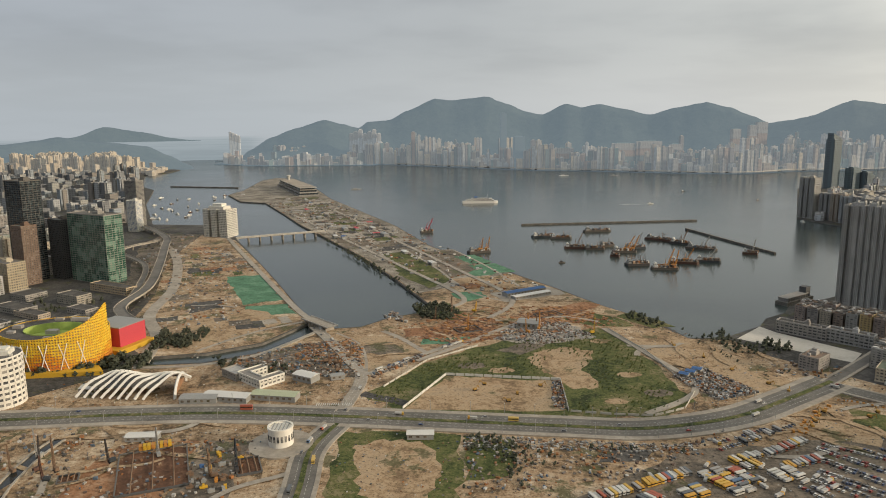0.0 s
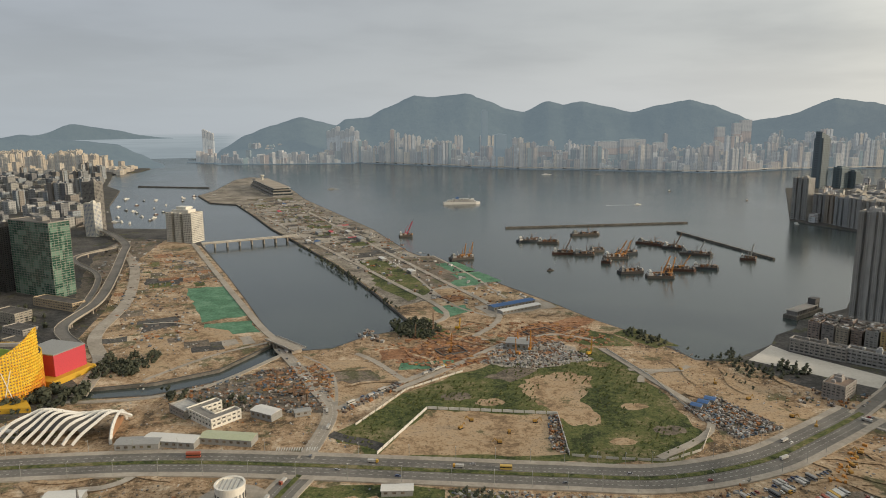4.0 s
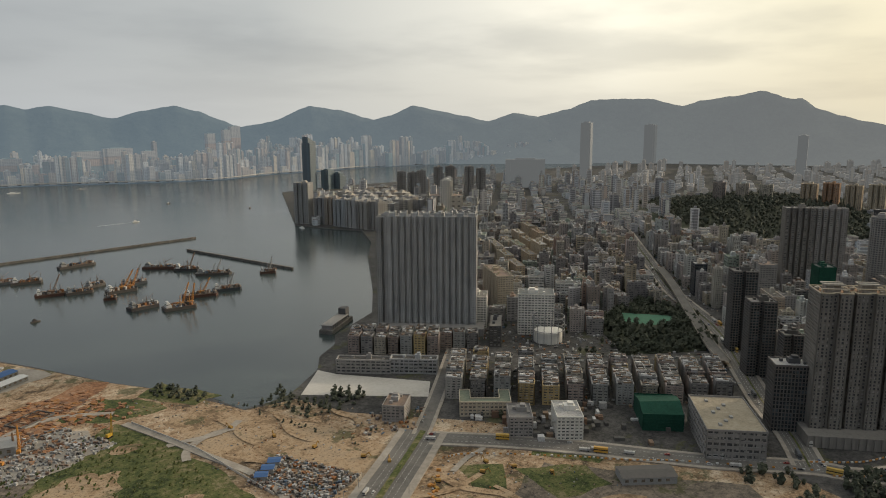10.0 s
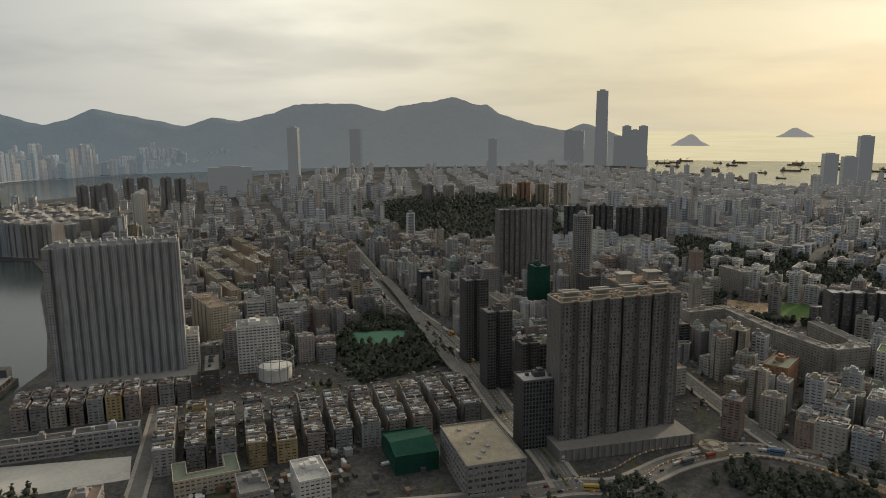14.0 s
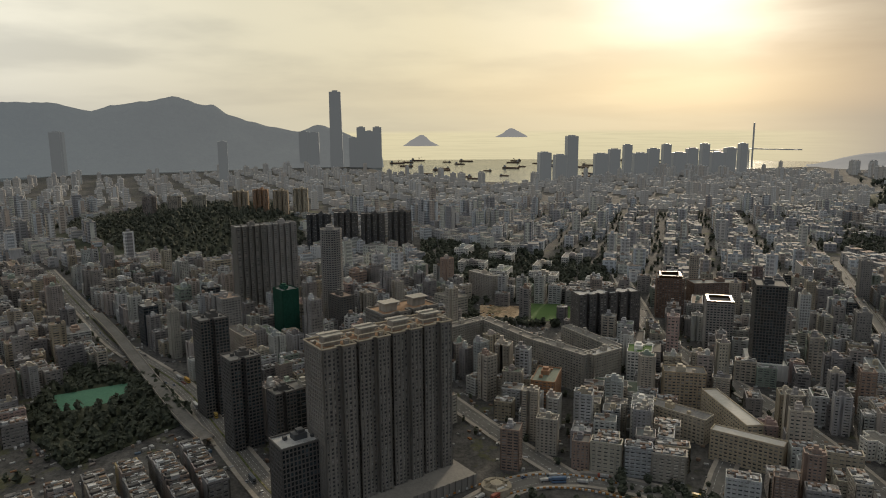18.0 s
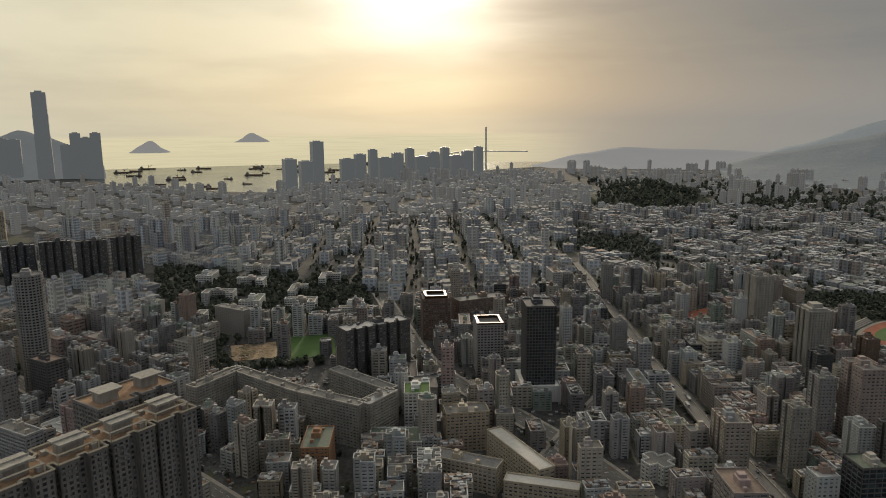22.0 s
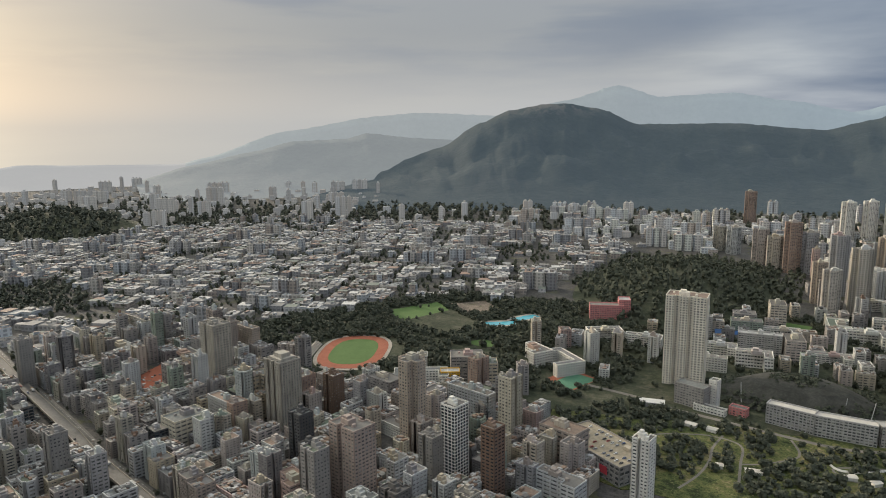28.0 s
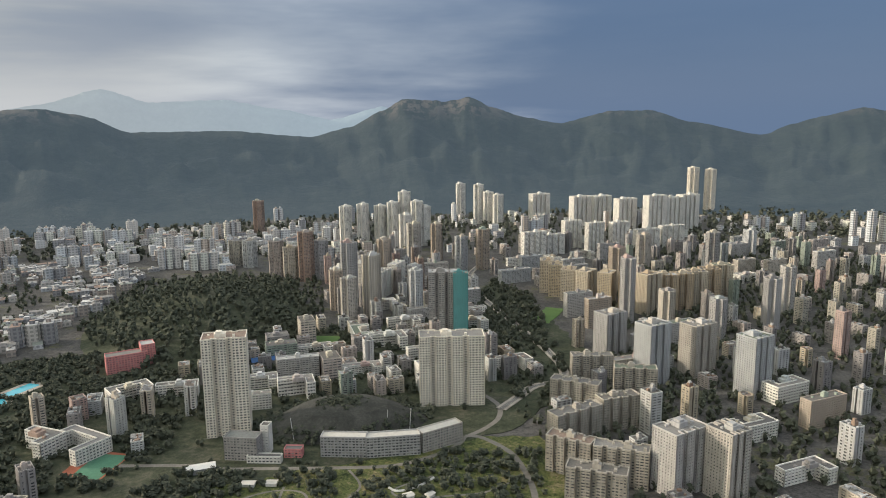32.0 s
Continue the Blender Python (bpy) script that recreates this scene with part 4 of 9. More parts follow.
    for i in range(7):
        kind_of("tenement_house", "stained old tenement with tin sheds crowding its roof", "apartment block", rect(13, 21), 19 + i * 0.7, wallmat=M_OLD, shedmat=M_OLDROOF, clutter=60, seed=120 + i, floor=2.9, band=0.5, bay=3.4, pier=0.3 + 0.03 * i, rec=0.9)
    for i in range(9):
        w, d, h = r.uniform(12, 19), r.uniform(12, 18), r.uniform(24, 44)
        p = r.choice((rect(w, d), cross(w, d, 0.45), ell(w, d, 0.6 * d), comb(w, d, 2, 2.0), rect(w, d)))
        kind_of("apartment_block", "concrete apartment block with rows of recessed windows", "apartment block", p, h, clutter=r.choice((0, 0, 8)), seed=20 + i, floor=2.9, band=r.uniform(0.4, 0.58), bay=r.uniform(2.8, 4), pier=r.uniform(0.3, 0.55), rec=0.6)
    for i in range(5):
        w, h = r.uniform(24, 31), r.uniform(72, 98)
        kind_of("residential_tower", "tall concrete residential tower on a cross-shaped plan", "tower", cross(w, w * r.uniform(0.85, 1.1), 0.25), h, wallmat=M_PALE, seed=40 + i, floor=2.9, band=r.uniform(0.42, 0.56), bay=3.2, pier=0.42, rec=0.7)
    for i in range(6):
        w, h = r.uniform(11, 15), r.uniform(46, 70)
        kind_of("slender_tower", "slender concrete apartment tower", "tower", r.choice((cross(w, w * 1.2, 0.5), rect(w, w * 1.25), comb(w * 1.3, w, 2, 2.0))), h, seed=50 + i, floor=2.9, band=r.uniform(0.38, 0.55), bay=3.0, pier=0.4, rec=0.6)
    for i in range(4):
        w, d, h = r.uniform(44, 64), r.uniform(13, 16), r.uniform(28, 42)
        kind_of("slab_block", "long grey housing slab with gallery floors", "apartment block", rect(w, d), h, wallmat=M_PALE, seed=60 + i, floor=2.8, band=r.uniform(0.45, 0.55), bay=3.4, pier=0.22, rec=1.0)
    for i in range(4):
        w, d, h = r.uniform(28, 40), r.uniform(20, 28), r.uniform(24, 38)
        kind_of("industrial_block", "bulky industrial building with strip windows", "factory", r.choice((rect(w, d), ell(w, d, 0.6 * d))), h, seed=70 + i, floor=4.0, band=0.55, bay=6.0, pier=0.18, rec=0.5)
    for i in range(4):
        w, d, h = r.uniform(40, 54), r.uniform(26, 34), r.uniform(15, 21)
        kind_of("school_building", "low school building round a court", "school", r.choice((horseshoe(w, d, 11), ell(w, d, 12))), h, wallmat=M_WHITE, seed=80 + i, floor=3.5, band=0.5, bay=4.0, pier=0.2, rec=0.9)
    for i in range(3):
        w, h = r.uniform(18, 24), r.uniform(38, 60)
        kind_of("office_block", "dark glazed office block", "office building", rect(w, w * r.uniform(0.8, 1.2)), h, wallmat=M_DARK, glass=M_BLUEGLASS, seed=90 + i, floor=3.6, band=0.22, bay=4.5, pier=0.12, rec=0.25)


define_kinds()

# ---- the old airfield: earth, grass, roads ----
AIRFIELD = [(-560, 300), (520, 300), (540, 440), (440, 640), (360, 740), (340, 800), (292, 808), (262, 895), (222, 962), (172, 1068), (110, 1188), (47, 1295), (-30, 1448), (-118, 1730), (-376, 2352), (-482, 2690), (-680, 3180), (-755, 3225), (-787, 3100), (-747, 2650), (-758, 2500), (-658, 2296), (-562, 2242),
            (-452, 1989), (-360, 1767), (-273, 1587), (-155, 1335), (-77, 1138), (-18, 972), (-29, 932), (-72, 907), (-105, 866), (-150, 857), (-204, 769), (-262, 734), (-330, 727), (-400, 640), (-560, 600)]
WEST_BANK = [(-175, 893), (-205, 963), (-255, 1083), (-331, 1260), (-459, 1540), (-560, 1620), (-520, 1300), (-440, 1050), (-400, 830), (-336, 757), (-271, 771), (-217, 806)]
patch("dirt_ground", AIRFIELD, M_DIRT, "bare brown earth of the cleared airfield", "ground", rough=0)
patch("dirt_ground", WEST_BANK, M_DIRT, "bare brown building land beside the channel", "ground", rough=0)
patch("runway_ground", [(60, 1120), (112, 1180), (47, 1292), (-31, 1447), (-119, 1728), (-377, 2350), (-483, 2688), (-680, 3178), (-754, 3222), (-786, 3100), (-746, 2650), (-757, 2500), (-656, 2296), (-560, 2242), (-450, 1989), (-358, 1767), (-271, 1587), (-153, 1335), (-75, 1138), (-40, 1040)], M_RUNWAY, "grey worn works land on the old runway", "ground", rough=0)
patch("grass_field", [(-79, 640), (-16, 735), (78, 813), (195, 856), (221, 767), (224, 694), (233, 620), (180, 583), (60, 588), (-30, 600)], M_GRASS, "rough green grass and scrub on waste land", "grass", seed=2, rough=6)
patch("bare_earth", [(92, 742), (112, 770), (146, 780), (170, 764), (156, 728), (143, 702), (152, 676), (150, 655), (128, 650), (112, 680), (100, 712)], M_SAND, "worn sandy hollow in the grass", "ground", step=6, seed=3, rough=3.5)
for k, (x, y, r) in enumerate(((60, 705, 9), (-10, 650, 7), (190, 690, 8), (205, 640, 9), (185, 800, 8), (30, 720, 10), (160, 620, 7), (75, 770, 8))):
    patch("bare_earth", [(x + r * 1.6 * math.cos(i * 0.7), y + r * math.sin(i * 0.7)) for i in range(9)], (M_SAND, M_MUD)[k % 2], "bare worn spot in the grass", "ground", step=4, seed=50 + k, rough=2.5)
patch("bare_earth", [(60, 770), (100, 800), (118, 790), (86, 752)], M_MUD, "worn muddy track in the grass", "ground", seed=4, rough=5)
patch("pit_floor", [(-37, 606), (2, 691), (116, 673), (110, 600)], M_SAND, "scraped brown plot with a white hoarding", "ground", seed=5, rough=3)
patch("grass_field", [(-89, 560), (-41, 559), (13, 552), (9, 400), (-80, 400)], M_GRASS, "patchy grass on a vacant plot", "grass", seed=6, rough=5)
patch("bare_earth", [(-72, 536), (-48, 546), (-20, 540), (-6, 520), (-2, 490), (-12, 452), (-36, 440), (-62, 458), (-66, 500)], M_SAND, "dry bare earth inside a vacant plot", "ground", step=6, seed=7, rough=4)
patch("scrap_ground", [(16, 547), (187, 530), (240, 560), (190, 500), (110, 470), (17, 455)], M_DIRT, "dark littered ground of a scrap yard", "ground", seed=8, rough=6)
patch("parking_ground", [(83, 440), (184, 519), (319, 536), (420, 560), (500, 440), (440, 300), (90, 300)], M_MUD, "oil-stained parking ground full of vehicles", "parking lot", seed=9, rough=4)
patch("green_netting", [(-368, 1168), (-313, 1179), (-233, 1011), (-287, 981)], M_NET, "green sheeting spread over bare earth", "netting", seed=10)
patch("green_netting", [(-281, 972), (-224, 985), (-201, 934), (-255, 921)], M_NET, "pale green sheeting over graded earth", "netting", seed=11)
patch("green_netting", [(40, 1195), (66, 1215), (88, 1170), (60, 1140)], M_NET, "green sheeting on a levelled plot", "netting", seed=12)
patch("green_netting", [(-5, 1270), (20, 1290), (48, 1262), (26, 1235)], M_NET, "green sheeting on a levelled plot", "netting", seed=13)
patch("grass_field", [(-115, 1360), (-72, 1388), (24, 1153), (-22, 1075), (-70, 1160)], M_GRASS, "strip of grass beside the channel", "grass", seed=14, rough=5)
patch("grass_field", [(10, 1040), (50, 1060), (66, 1020), (30, 985)], M_NET, "sheeted plot beside a site road", "netting", seed=15)
patch("rusty_yard", [(-31, 816), (11, 913), (71, 898), (80, 835), (30, 792)], M_RUST, "rust-red building site with steel piles", "building site", seed=16, rough=5)
patch("rusty_yard", [(84, 905), (150, 960), (205, 930), (190, 880), (120, 870)], M_RUST, "rust-red excavated plot with piles", "building site", seed=17, rough=6)
patch("scrap_ground", [(60, 810), (84, 868), (157, 880), (185, 815), (115, 790)], M_PAVE, "grey rubble-strewn yard", "ground", seed=18, rough=6)
patch("bare_earth", [(225, 831), (276, 838), (332, 726), (346, 645), (312, 632), (241, 728)], M_SAND, "smooth tan earth along the shore road", "ground", seed=19, rough=4)
patch("scrap_ground", [(233, 686), (271, 710), (302, 639), (254, 619)], M_MUD, "yard heaped with scrap under blue sheets", "scrap yard", seed=20, rough=3)
patch("scrap_ground", [(-165, 800), (-110, 815), (-90, 770), (-85, 690), (-150, 690), (-215, 715), (-240, 745)], M_MUD, "crowded works yard beside the culvert", "works yard", seed=21, rough=6)
patch("rusty_yard", [(-268, 546), (-203, 546), (-200, 440), (-275, 440)], M_RUST, "excavated pit with rusty steel", "building site", seed=22, rough=2)
patch("rusty_yard", [(-196, 545), (-160, 545), (-150, 430), (-196, 430)], M_MUD, "crowded piling site", "building site", seed=23, rough=3)
patch("shore_scrub", [(228, 905), (262, 925), (290, 858), (262, 850)], M_GRASS, "scrub on the point of the shore", "grass", seed=24, rough=4)
patch("grass_field", [(150, 905), (200, 930), (232, 895), (240, 860), (190, 862)], M_GRASS, "thin grass at the water's edge", "grass", seed=25, rough=5)
patch("quay", [(397, 854), (405, 831), (464, 749), (437, 720), (349, 806)], M_DOCK, "empty pale concrete quay apron", "quay", rough=0)
patch("grass_field", [(-40, 955), (5, 985), (30, 915), (10, 890), (-30, 915)], M_GRASS, "scrub at the head of the channel", "grass", seed=26, rough=5)
patch("grass_field", [(420, 575), (450, 600), (475, 545), (448, 530)], M_GRASS, "small weedy plot inside the road bend", "grass", seed=27, rough=4)
patch("vacant_lot", [(455, 625), (560, 600), (590, 545), (520, 500), (440, 590)], M_CITY, "paved yards behind the tenements", "ground", rough=0, block=False)
patch("grass_field", [(364, 602), (393, 579), (366, 550), (349, 566)], M_GRASS, "weedy plot beside the road bend", "grass", seed=41, rough=4)
patch("bare_earth", [(339, 587), (361, 544), (348, 525), (300, 549)], M_SAND, "graded tan earth beside the road bend", "ground", seed=42, rough=3)
patch("grass_field", [(396, 569), (439, 536), (431, 504), (385, 518)], M_GRASS, "weedy plot below the bus road", "grass", seed=43, rough=4)
patch("bare_earth", [(-133, 838), (-75, 828), (-19, 762), (-76, 688), (-117, 758)], M_SAND, "smooth tan building plot by the culvert", "ground", seed=44, rough=5)
patch("green_netting", [(-27, 793), (31, 803), (33, 822), (-24, 815)], M_NET, "green sheeting on the building site", "netting", seed=45, rough=3)
patch("rusty_yard", [(-53, 856), (65, 872), (62, 824), (-46, 824)], M_RUST, "orange earth with stacked formwork", "building site", seed=46, rough=5)
patch("rusty_yard", [(150, 949), (205, 985), (222, 965), (194, 920)], M_RUST, "orange earth at the water's edge", "building site", seed=47, rough=4)
patch("pond", [(128, 525), (165, 524), (147, 502), (119, 502)], M_CITY, "wet dark ground in the scrap yard", "ground", seed=48, rough=4)
patch("grass_field", [(17, 551), (60, 544), (46, 483), (15, 477)], M_GRASS, "overgrown corner of the scrap yard", "grass", seed=49, rough=5)
patch("levelled_plot", [(-70, 1385), (20, 1400), (75, 1235), (12, 1140)], M_MUD, "levelled brown plot on the old runway", "ground", seed=61, rough=2)
patch("green_netting", [(20, 1330), (60, 1345), (90, 1275), (50, 1255)], M_NET, "green sheeting on a levelled plot", "netting", seed=62, rough=2)
patch("green_netting", [(45, 1245), (95, 1262), (125, 1190), (70, 1170)], M_NET, "green sheeting on a levelled plot", "netting", seed=63, rough=2)
patch("levelled_plot", [(12, 1136), (78, 1160), (118, 1080), (40, 1040)], M_SAND, "sandy storage plot on the old runway", "ground", seed=64, rough=2)
patch("concrete_apron", [(70, 1040), (165, 1075), (185, 1030), (92, 985)], M_PAVE, "pale concrete apron round the long huts", "ground", seed=65, rough=3)
patch("works_land", [(-562, 1625), (-520, 1300), (-440, 1050), (-485, 1050), (-565, 1250), (-650, 1500), (-650, 1640)], M_MUD, "rough land beside the expressway", "ground", seed=66, rough=3)
for line in ([(-118, 1385), (-72, 1385), (12, 1138), (-12, 1070)], [(20, 1402), (78, 1238), (120, 1080)], [(12, 1138), (78, 1162)], [(-70, 1388), (20, 1402)], [(12, 1138), (45, 1040), (92, 985)]):
    g = Geo()
    PATCH_Z[0] += 0.003
    ribbon(g, smooth_line(line, 4), 4.5, PATCH_Z[0], 0.05)
    tagged(new("concrete_track", g.mesh("concrete_track", M_PAVE)), "pale concrete track between levelled plots", "track", kind="structure")
patch("bare_earth", [(-272, 957), (-192, 903), (-242, 843), (-286, 785), (-340, 870), (-330, 930)], M_SAND, "graded tan earth beside the culvert", "ground", seed=71, rough=4)
patch("muddy_hollow", [(-92, 800), (-58, 800), (-44, 768), (-70, 752), (-90, 770)], M_MUD, "damp grey hollow in the building plot", "ground", seed=72, rough=4, step=6)
patch("excavated_plot", [(-457, 1239), (-387, 1246), (-372, 1200), (-440, 1190)], M_CITY, "dark excavated plot", "ground", seed=73, rough=3)
patch("excavated_plot", [(-350, 935), (-312, 968), (-330, 1010), (-372, 985)], M_CITY, "dark excavated plot", "ground", seed=74, rough=4)
patch("scrub_plot", [(-82, 640), (-36, 612), (-34, 625), (-76, 650)], M_CITY, "dark worn corner of the waste land", "ground", seed=75, rough=2)
for line, w in (([(-133, 842), (-100, 800), (-86, 745), (-80, 692)], 3), ([(-76, 848), (-54, 822), (-19, 762)], 7), ([(-184, 892), (-236, 848), (-284, 776)], 5)):
    g = Geo()
    PATCH_Z[0] += 0.003
    ribbon(g, smooth_line(line, 4), w, PATCH_Z[0], 0.05)
    tagged(new("concrete_track", g.mesh("concrete_track", M_PAVE)), "pale concrete track beside the culvert", "track", kind="structure")
RR = random.Random(77)
for k in range(60):      # plots on the west bank of the channel
    t = RR.random()
    x, y = -270 - 220 * t + RR.uniform(-90, 70), 860 + 640 * t + RR.uniform(-30, 30)
    w, l, a = RR.uniform(14, 46), RR.uniform(12, 34), radians(RR.choice((22, 26, 20, -66)))
    q = [(x + (i * w * math.cos(a) - j * l * math.sin(a)) / 2, y + (i * w * math.sin(a) + j * l * math.cos(a)) / 2) for i, j in ((-1, -1), (1, -1), (1, 1), (-1, 1))]
    if all(inside(WEST_BANK, *p) for p in q) and free(x, y) is False and not (-380 < x < -200 and 910 < y < 1185):
        patch("site_plot", q, RR.choice((M_MUD, M_PAVE, M_SAND, M_MUD, M_GRASS, M_RUST, M_CITY)), "levelled building plot beside the channel", "ground", seed=300 + k, rough=3)
for k in range(170):      # plots laid out along the old runway
    t = RR.uniform(0.2, 1.0)
    x, y = -20 - 470 * t + RR.uniform(-85, 75) * (1 - 0.2 * t), 1200 + 1180 * t + RR.uniform(-30, 30)
    w, l = RR.uniform(16, 60), RR.uniform(12, 44)
    ca, sa = math.cos(radians(22)), math.sin(radians(22))
    q = [(x + (a * w * ca - b * l * sa) / 2, y + (a * w * sa + b * l * ca) / 2) for a, b in ((-1, -1), (1, -1), (1, 1), (-1, 1))]
    if all(inside(AIRFIELD, *p) for p in q):
        patch("runway_plot", q, RR.choice((M_MUD, M_PAVE, M_PAVE, M_MUD, M_GRASS, M_CITY, M_CITY, M_MUD, M_PAVE, M_GRASS)), "levelled works plot on the old runway", "ground", seed=100 + k, rough=4)

ROAD_Z = 1.0
MAIN = smooth_line([(-760, 560), (-560, 578), (-390, 588), (-297, 596), (-197, 599), (-93, 590), (21, 576), (103, 566), (173, 560), (254, 581), (322, 622), (384, 664)])


ROADS = [0]


def road(name, line, w, label, z=None, median=0.0, walk_w=3.5, kerb=True, lanes=2, paving=None):
    """A road with kerbed pavements, a median and lane marks."""
    ROADS[0] += 1
    z = (ROAD_Z if z is None else z) + 0.006 * ROADS[0]
    BLOCKED.append(("line", line, w / 2 + (9 if w > 17 else 6)))
    r = thing(name, 0, 0, label=label, category="road", kind="structure")
    g = Geo()
    ribbon(g, line, w, z, 1.4)
    part("carriageway", g, paving or M_ROAD, r)
    if kerb:
        for s in (-1, 1):
            g = Geo()
            ribbon(g, line, walk_w, z + 0.16, 1.5, s * (w / 2 + walk_w / 2))
            part("pavement", g, M_PAVE, r)
    if median:
        g = Geo()
        ribbon(g, line, median, z + 0.3, 0.4)
        part("median", g, M_GRASS, r, "planted grass median")
    g = Geo()
    for k in range(1, lanes * 2):
        off = -w / 2 + k * w / (2 * lanes)
        if abs(off) < median / 2 + 0.3:
            continue
        for i in range(0, len(line) - 1, 1):
            (ax, ay), (bx, by) = line[i], line[i + 1]
            for c in (0.0, 0.33, 0.66):
                p = [(ax + (bx - ax) * c, ay + (by - ay) * c), (ax + (bx - ax) * (c + 0.17), ay + (by - ay) * (c + 0.17))]
                ribbon(g, p, 0.28, z + 0.02, 0.01, off)
    part("lane_marks", g, M_MARK, r, kind="stuff")
    return r


road("road", MAIN, 30, "wide dual carriageway curving round the airfield", median=5.0, lanes=3, walk_w=6.0)
road("road", smooth_line([(378, 660), (440, 712), (504, 768), (560, 818)]), 10, "narrow street past the empty quay", lanes=1, walk_w=3.0)
SIDE = [smooth_line([(-93, 600), (-84, 685), (-107, 746), (-140, 818), (-165, 868)]), smooth_line([(-93, 575), (-107, 524), (-104, 454), (-104, 300)]),
        smooth_line([(380, 650), (420, 606), (461, 553), (496, 500), (519, 468), (560, 420), (579, 385), (632, 353), (672, 314), (683, 274), (675, 235), (650, 180)]),
        smooth_line([(560, 420), (607, 454), (658, 501), (752, 573), (850, 650), (982, 790), (1108, 900), (1400, 1150)])]
road("road", SIDE[0], 9, "site road crossing the airfield", z=0.95, walk_w=2, paving=M_PAVE)
road("road", SIDE[1], 20, "new side road with verges", z=0.95, median=4)
road("road", SIDE[2], 18, "busy street at the edge of the old town", z=0.95)
BLOCKED.append(("line", SIDE[3], 24))
road("road", SIDE[3], 19, "broad avenue into the city", z=0.95, median=1.5, lanes=3)
for line, w in (([(-30, 735), (30, 800), (90, 870), (150, 905), (200, 880)], 7), ([(-84, 690), (-20, 760), (20, 800)], 7), ([(-10, 945), (30, 1010), (-60, 1210), (-200, 1500), (-420, 1960)], 8), ([(60, 900), (100, 1010), (20, 1220), (-120, 1560), (-330, 2080)], 8),
                ([(180, 590), (245, 650), (225, 760), (200, 850)], 7), ([(-175, 900), (-215, 975), (-350, 1270), (-480, 1560)], 9), ([(-330, 735), (-350, 830), (-400, 930), (-430, 1100), (-520, 1350), (-640, 1560)], 16),
                ([(-158, 846), (-208, 762), (-264, 728), (-335, 720)], 6)):
    road("road", smooth_line(line), w, "pale concrete site road", z=0.9, kerb=False, lanes=1, paving=M_PAVE)
g = Geo()
for k in range(18):       # plot crosswalk bars at the big junction
    g.box(-118 + 2.0 * k, 617, ROAD_Z + 0.02, 0.9, 6, 0.02)
stuff("road_marks", g, (M_MARK,), "worn white crossing bars at the junction", "road marks")

# elevated expressways
def flyover(line, w, top, label):
    BLOCKED.append(("line", line, w / 2 + 6))
    f = thing("flyover", 0, 0, label=label, category="flyover", kind="structure")
    g = Geo()
    ribbon(g, line, w, top, 1.6)
    part("deck", g, M_ROAD, f)
    for s in (-1, 1):
        g = Geo()
        ribbon(g, line, 0.5, lambda u: (top(u) if callable(top) else top) + 1.0, 2.6, s * w / 2)
        part("parapet", g, M_PAVE, f)
    for i in range(2, len(line) - 1, 3):
        g = Geo()
        z = top(i / (len(line) - 1)) if callable(top) else top
        g.box(line[i][0], line[i][1], 0, 2.4, 2.4, max(z - 1.5, 0.5))
        part("pier", g, M_PAVE, f)
    return f


FLY = smooth_line([(1500, -290), (1266, -210), (1191, -186), (1053, -142), (979, -116), (865, -84), (780, -58), (692, -37), (560, 0)])
BLOCKED.append(("line", FLY, 18))
flyover(FLY, 11, 9.0, "narrow concrete flyover running above a city street")
road("road", [(x + 5, y - 14) for x, y in FLY], 10, "street alongside the flyover", z=1.2, kerb=False)
flyover(smooth_line([(-380, 850), (-440, 930), (-452, 1053), (-500, 1219), (-560, 1400), (-600, 1512), (-690, 1650), (-792, 1769), (-900, 2000)]), 15, 11.0, "curving double expressway viaduct")
flyover(smooth_line([(-440, 930), (-470, 1060), (-530, 1230), (-640, 1380), (-600, 1500)]), 9, 9.0, "curved slip road viaduct")
flyover(smooth_line([(1093, 880), (1000, 800), (850, 680), (766, 612), (720, 570)]), 12, 8.0, "flyover ramp above the avenue")
for line, w in (([(1401, 115), (1212, 124), (1027, 126), (813, 72), (674, 55), (600, 60)], 20), ([(240, -575), (187, -631), (119, -713), (132, -1216), (29, -1454)], 6),
                ([(683, 274), (760, 330), (900, 420), (1100, 560), (1300, 700)], 14), ([(650, 180), (760, 120), (900, -20)], 12)):
    road("road", smooth_line(line), w, "grey city street", z=1.2, lanes=2)

# the culvert and the bridges over the channel


def bridge(a, b, w, z, label):
    f = thing("bridge", 0, 0, label=label, category="bridge")
    g = Geo()
    ribbon(g, [a, b], w, z, 1.2)
    part("deck", g, M_PAVE, f)
    for s in (-1, 1):
        g = Geo()
        ribbon(g, [a, b], 0.4, z + 1.1, 1.1, s * w / 2)
        part("railing", g, M_DOCK, f)
    for i in range(1, 8):
        g = Geo()
        t = i / 8
        g.box(a[0] + (b[0] - a[0]) * t, a[1] + (b[1] - a[1]) * t, -8, 2.2, w * 0.8, z + 7, math.atan2(b[1] - a[1], b[0] - a[0]))
        part("pier", g, M_PAVE, f)


bridge((-450, 1520), (-270, 1610), 15, 8.0, "long low concrete bridge over the channel")
bridge((-180, 893), (-138, 848), 16, 6.0, "short pale bridge over the culvert mouth")

# ---- harbour: breakwaters, barges, ferry, piers ----
def breakwater(a, b, w):
    g = Geo()
    r = random.Random(int(a[0]))
    l = math.hypot(b[0] - a[0], b[1] - a[1])
    turn = math.atan2(b[1] - a[1], b[0] - a[0])
    for i in range(int(l / 6)):
        t = (i + 0.5) * 6 / l
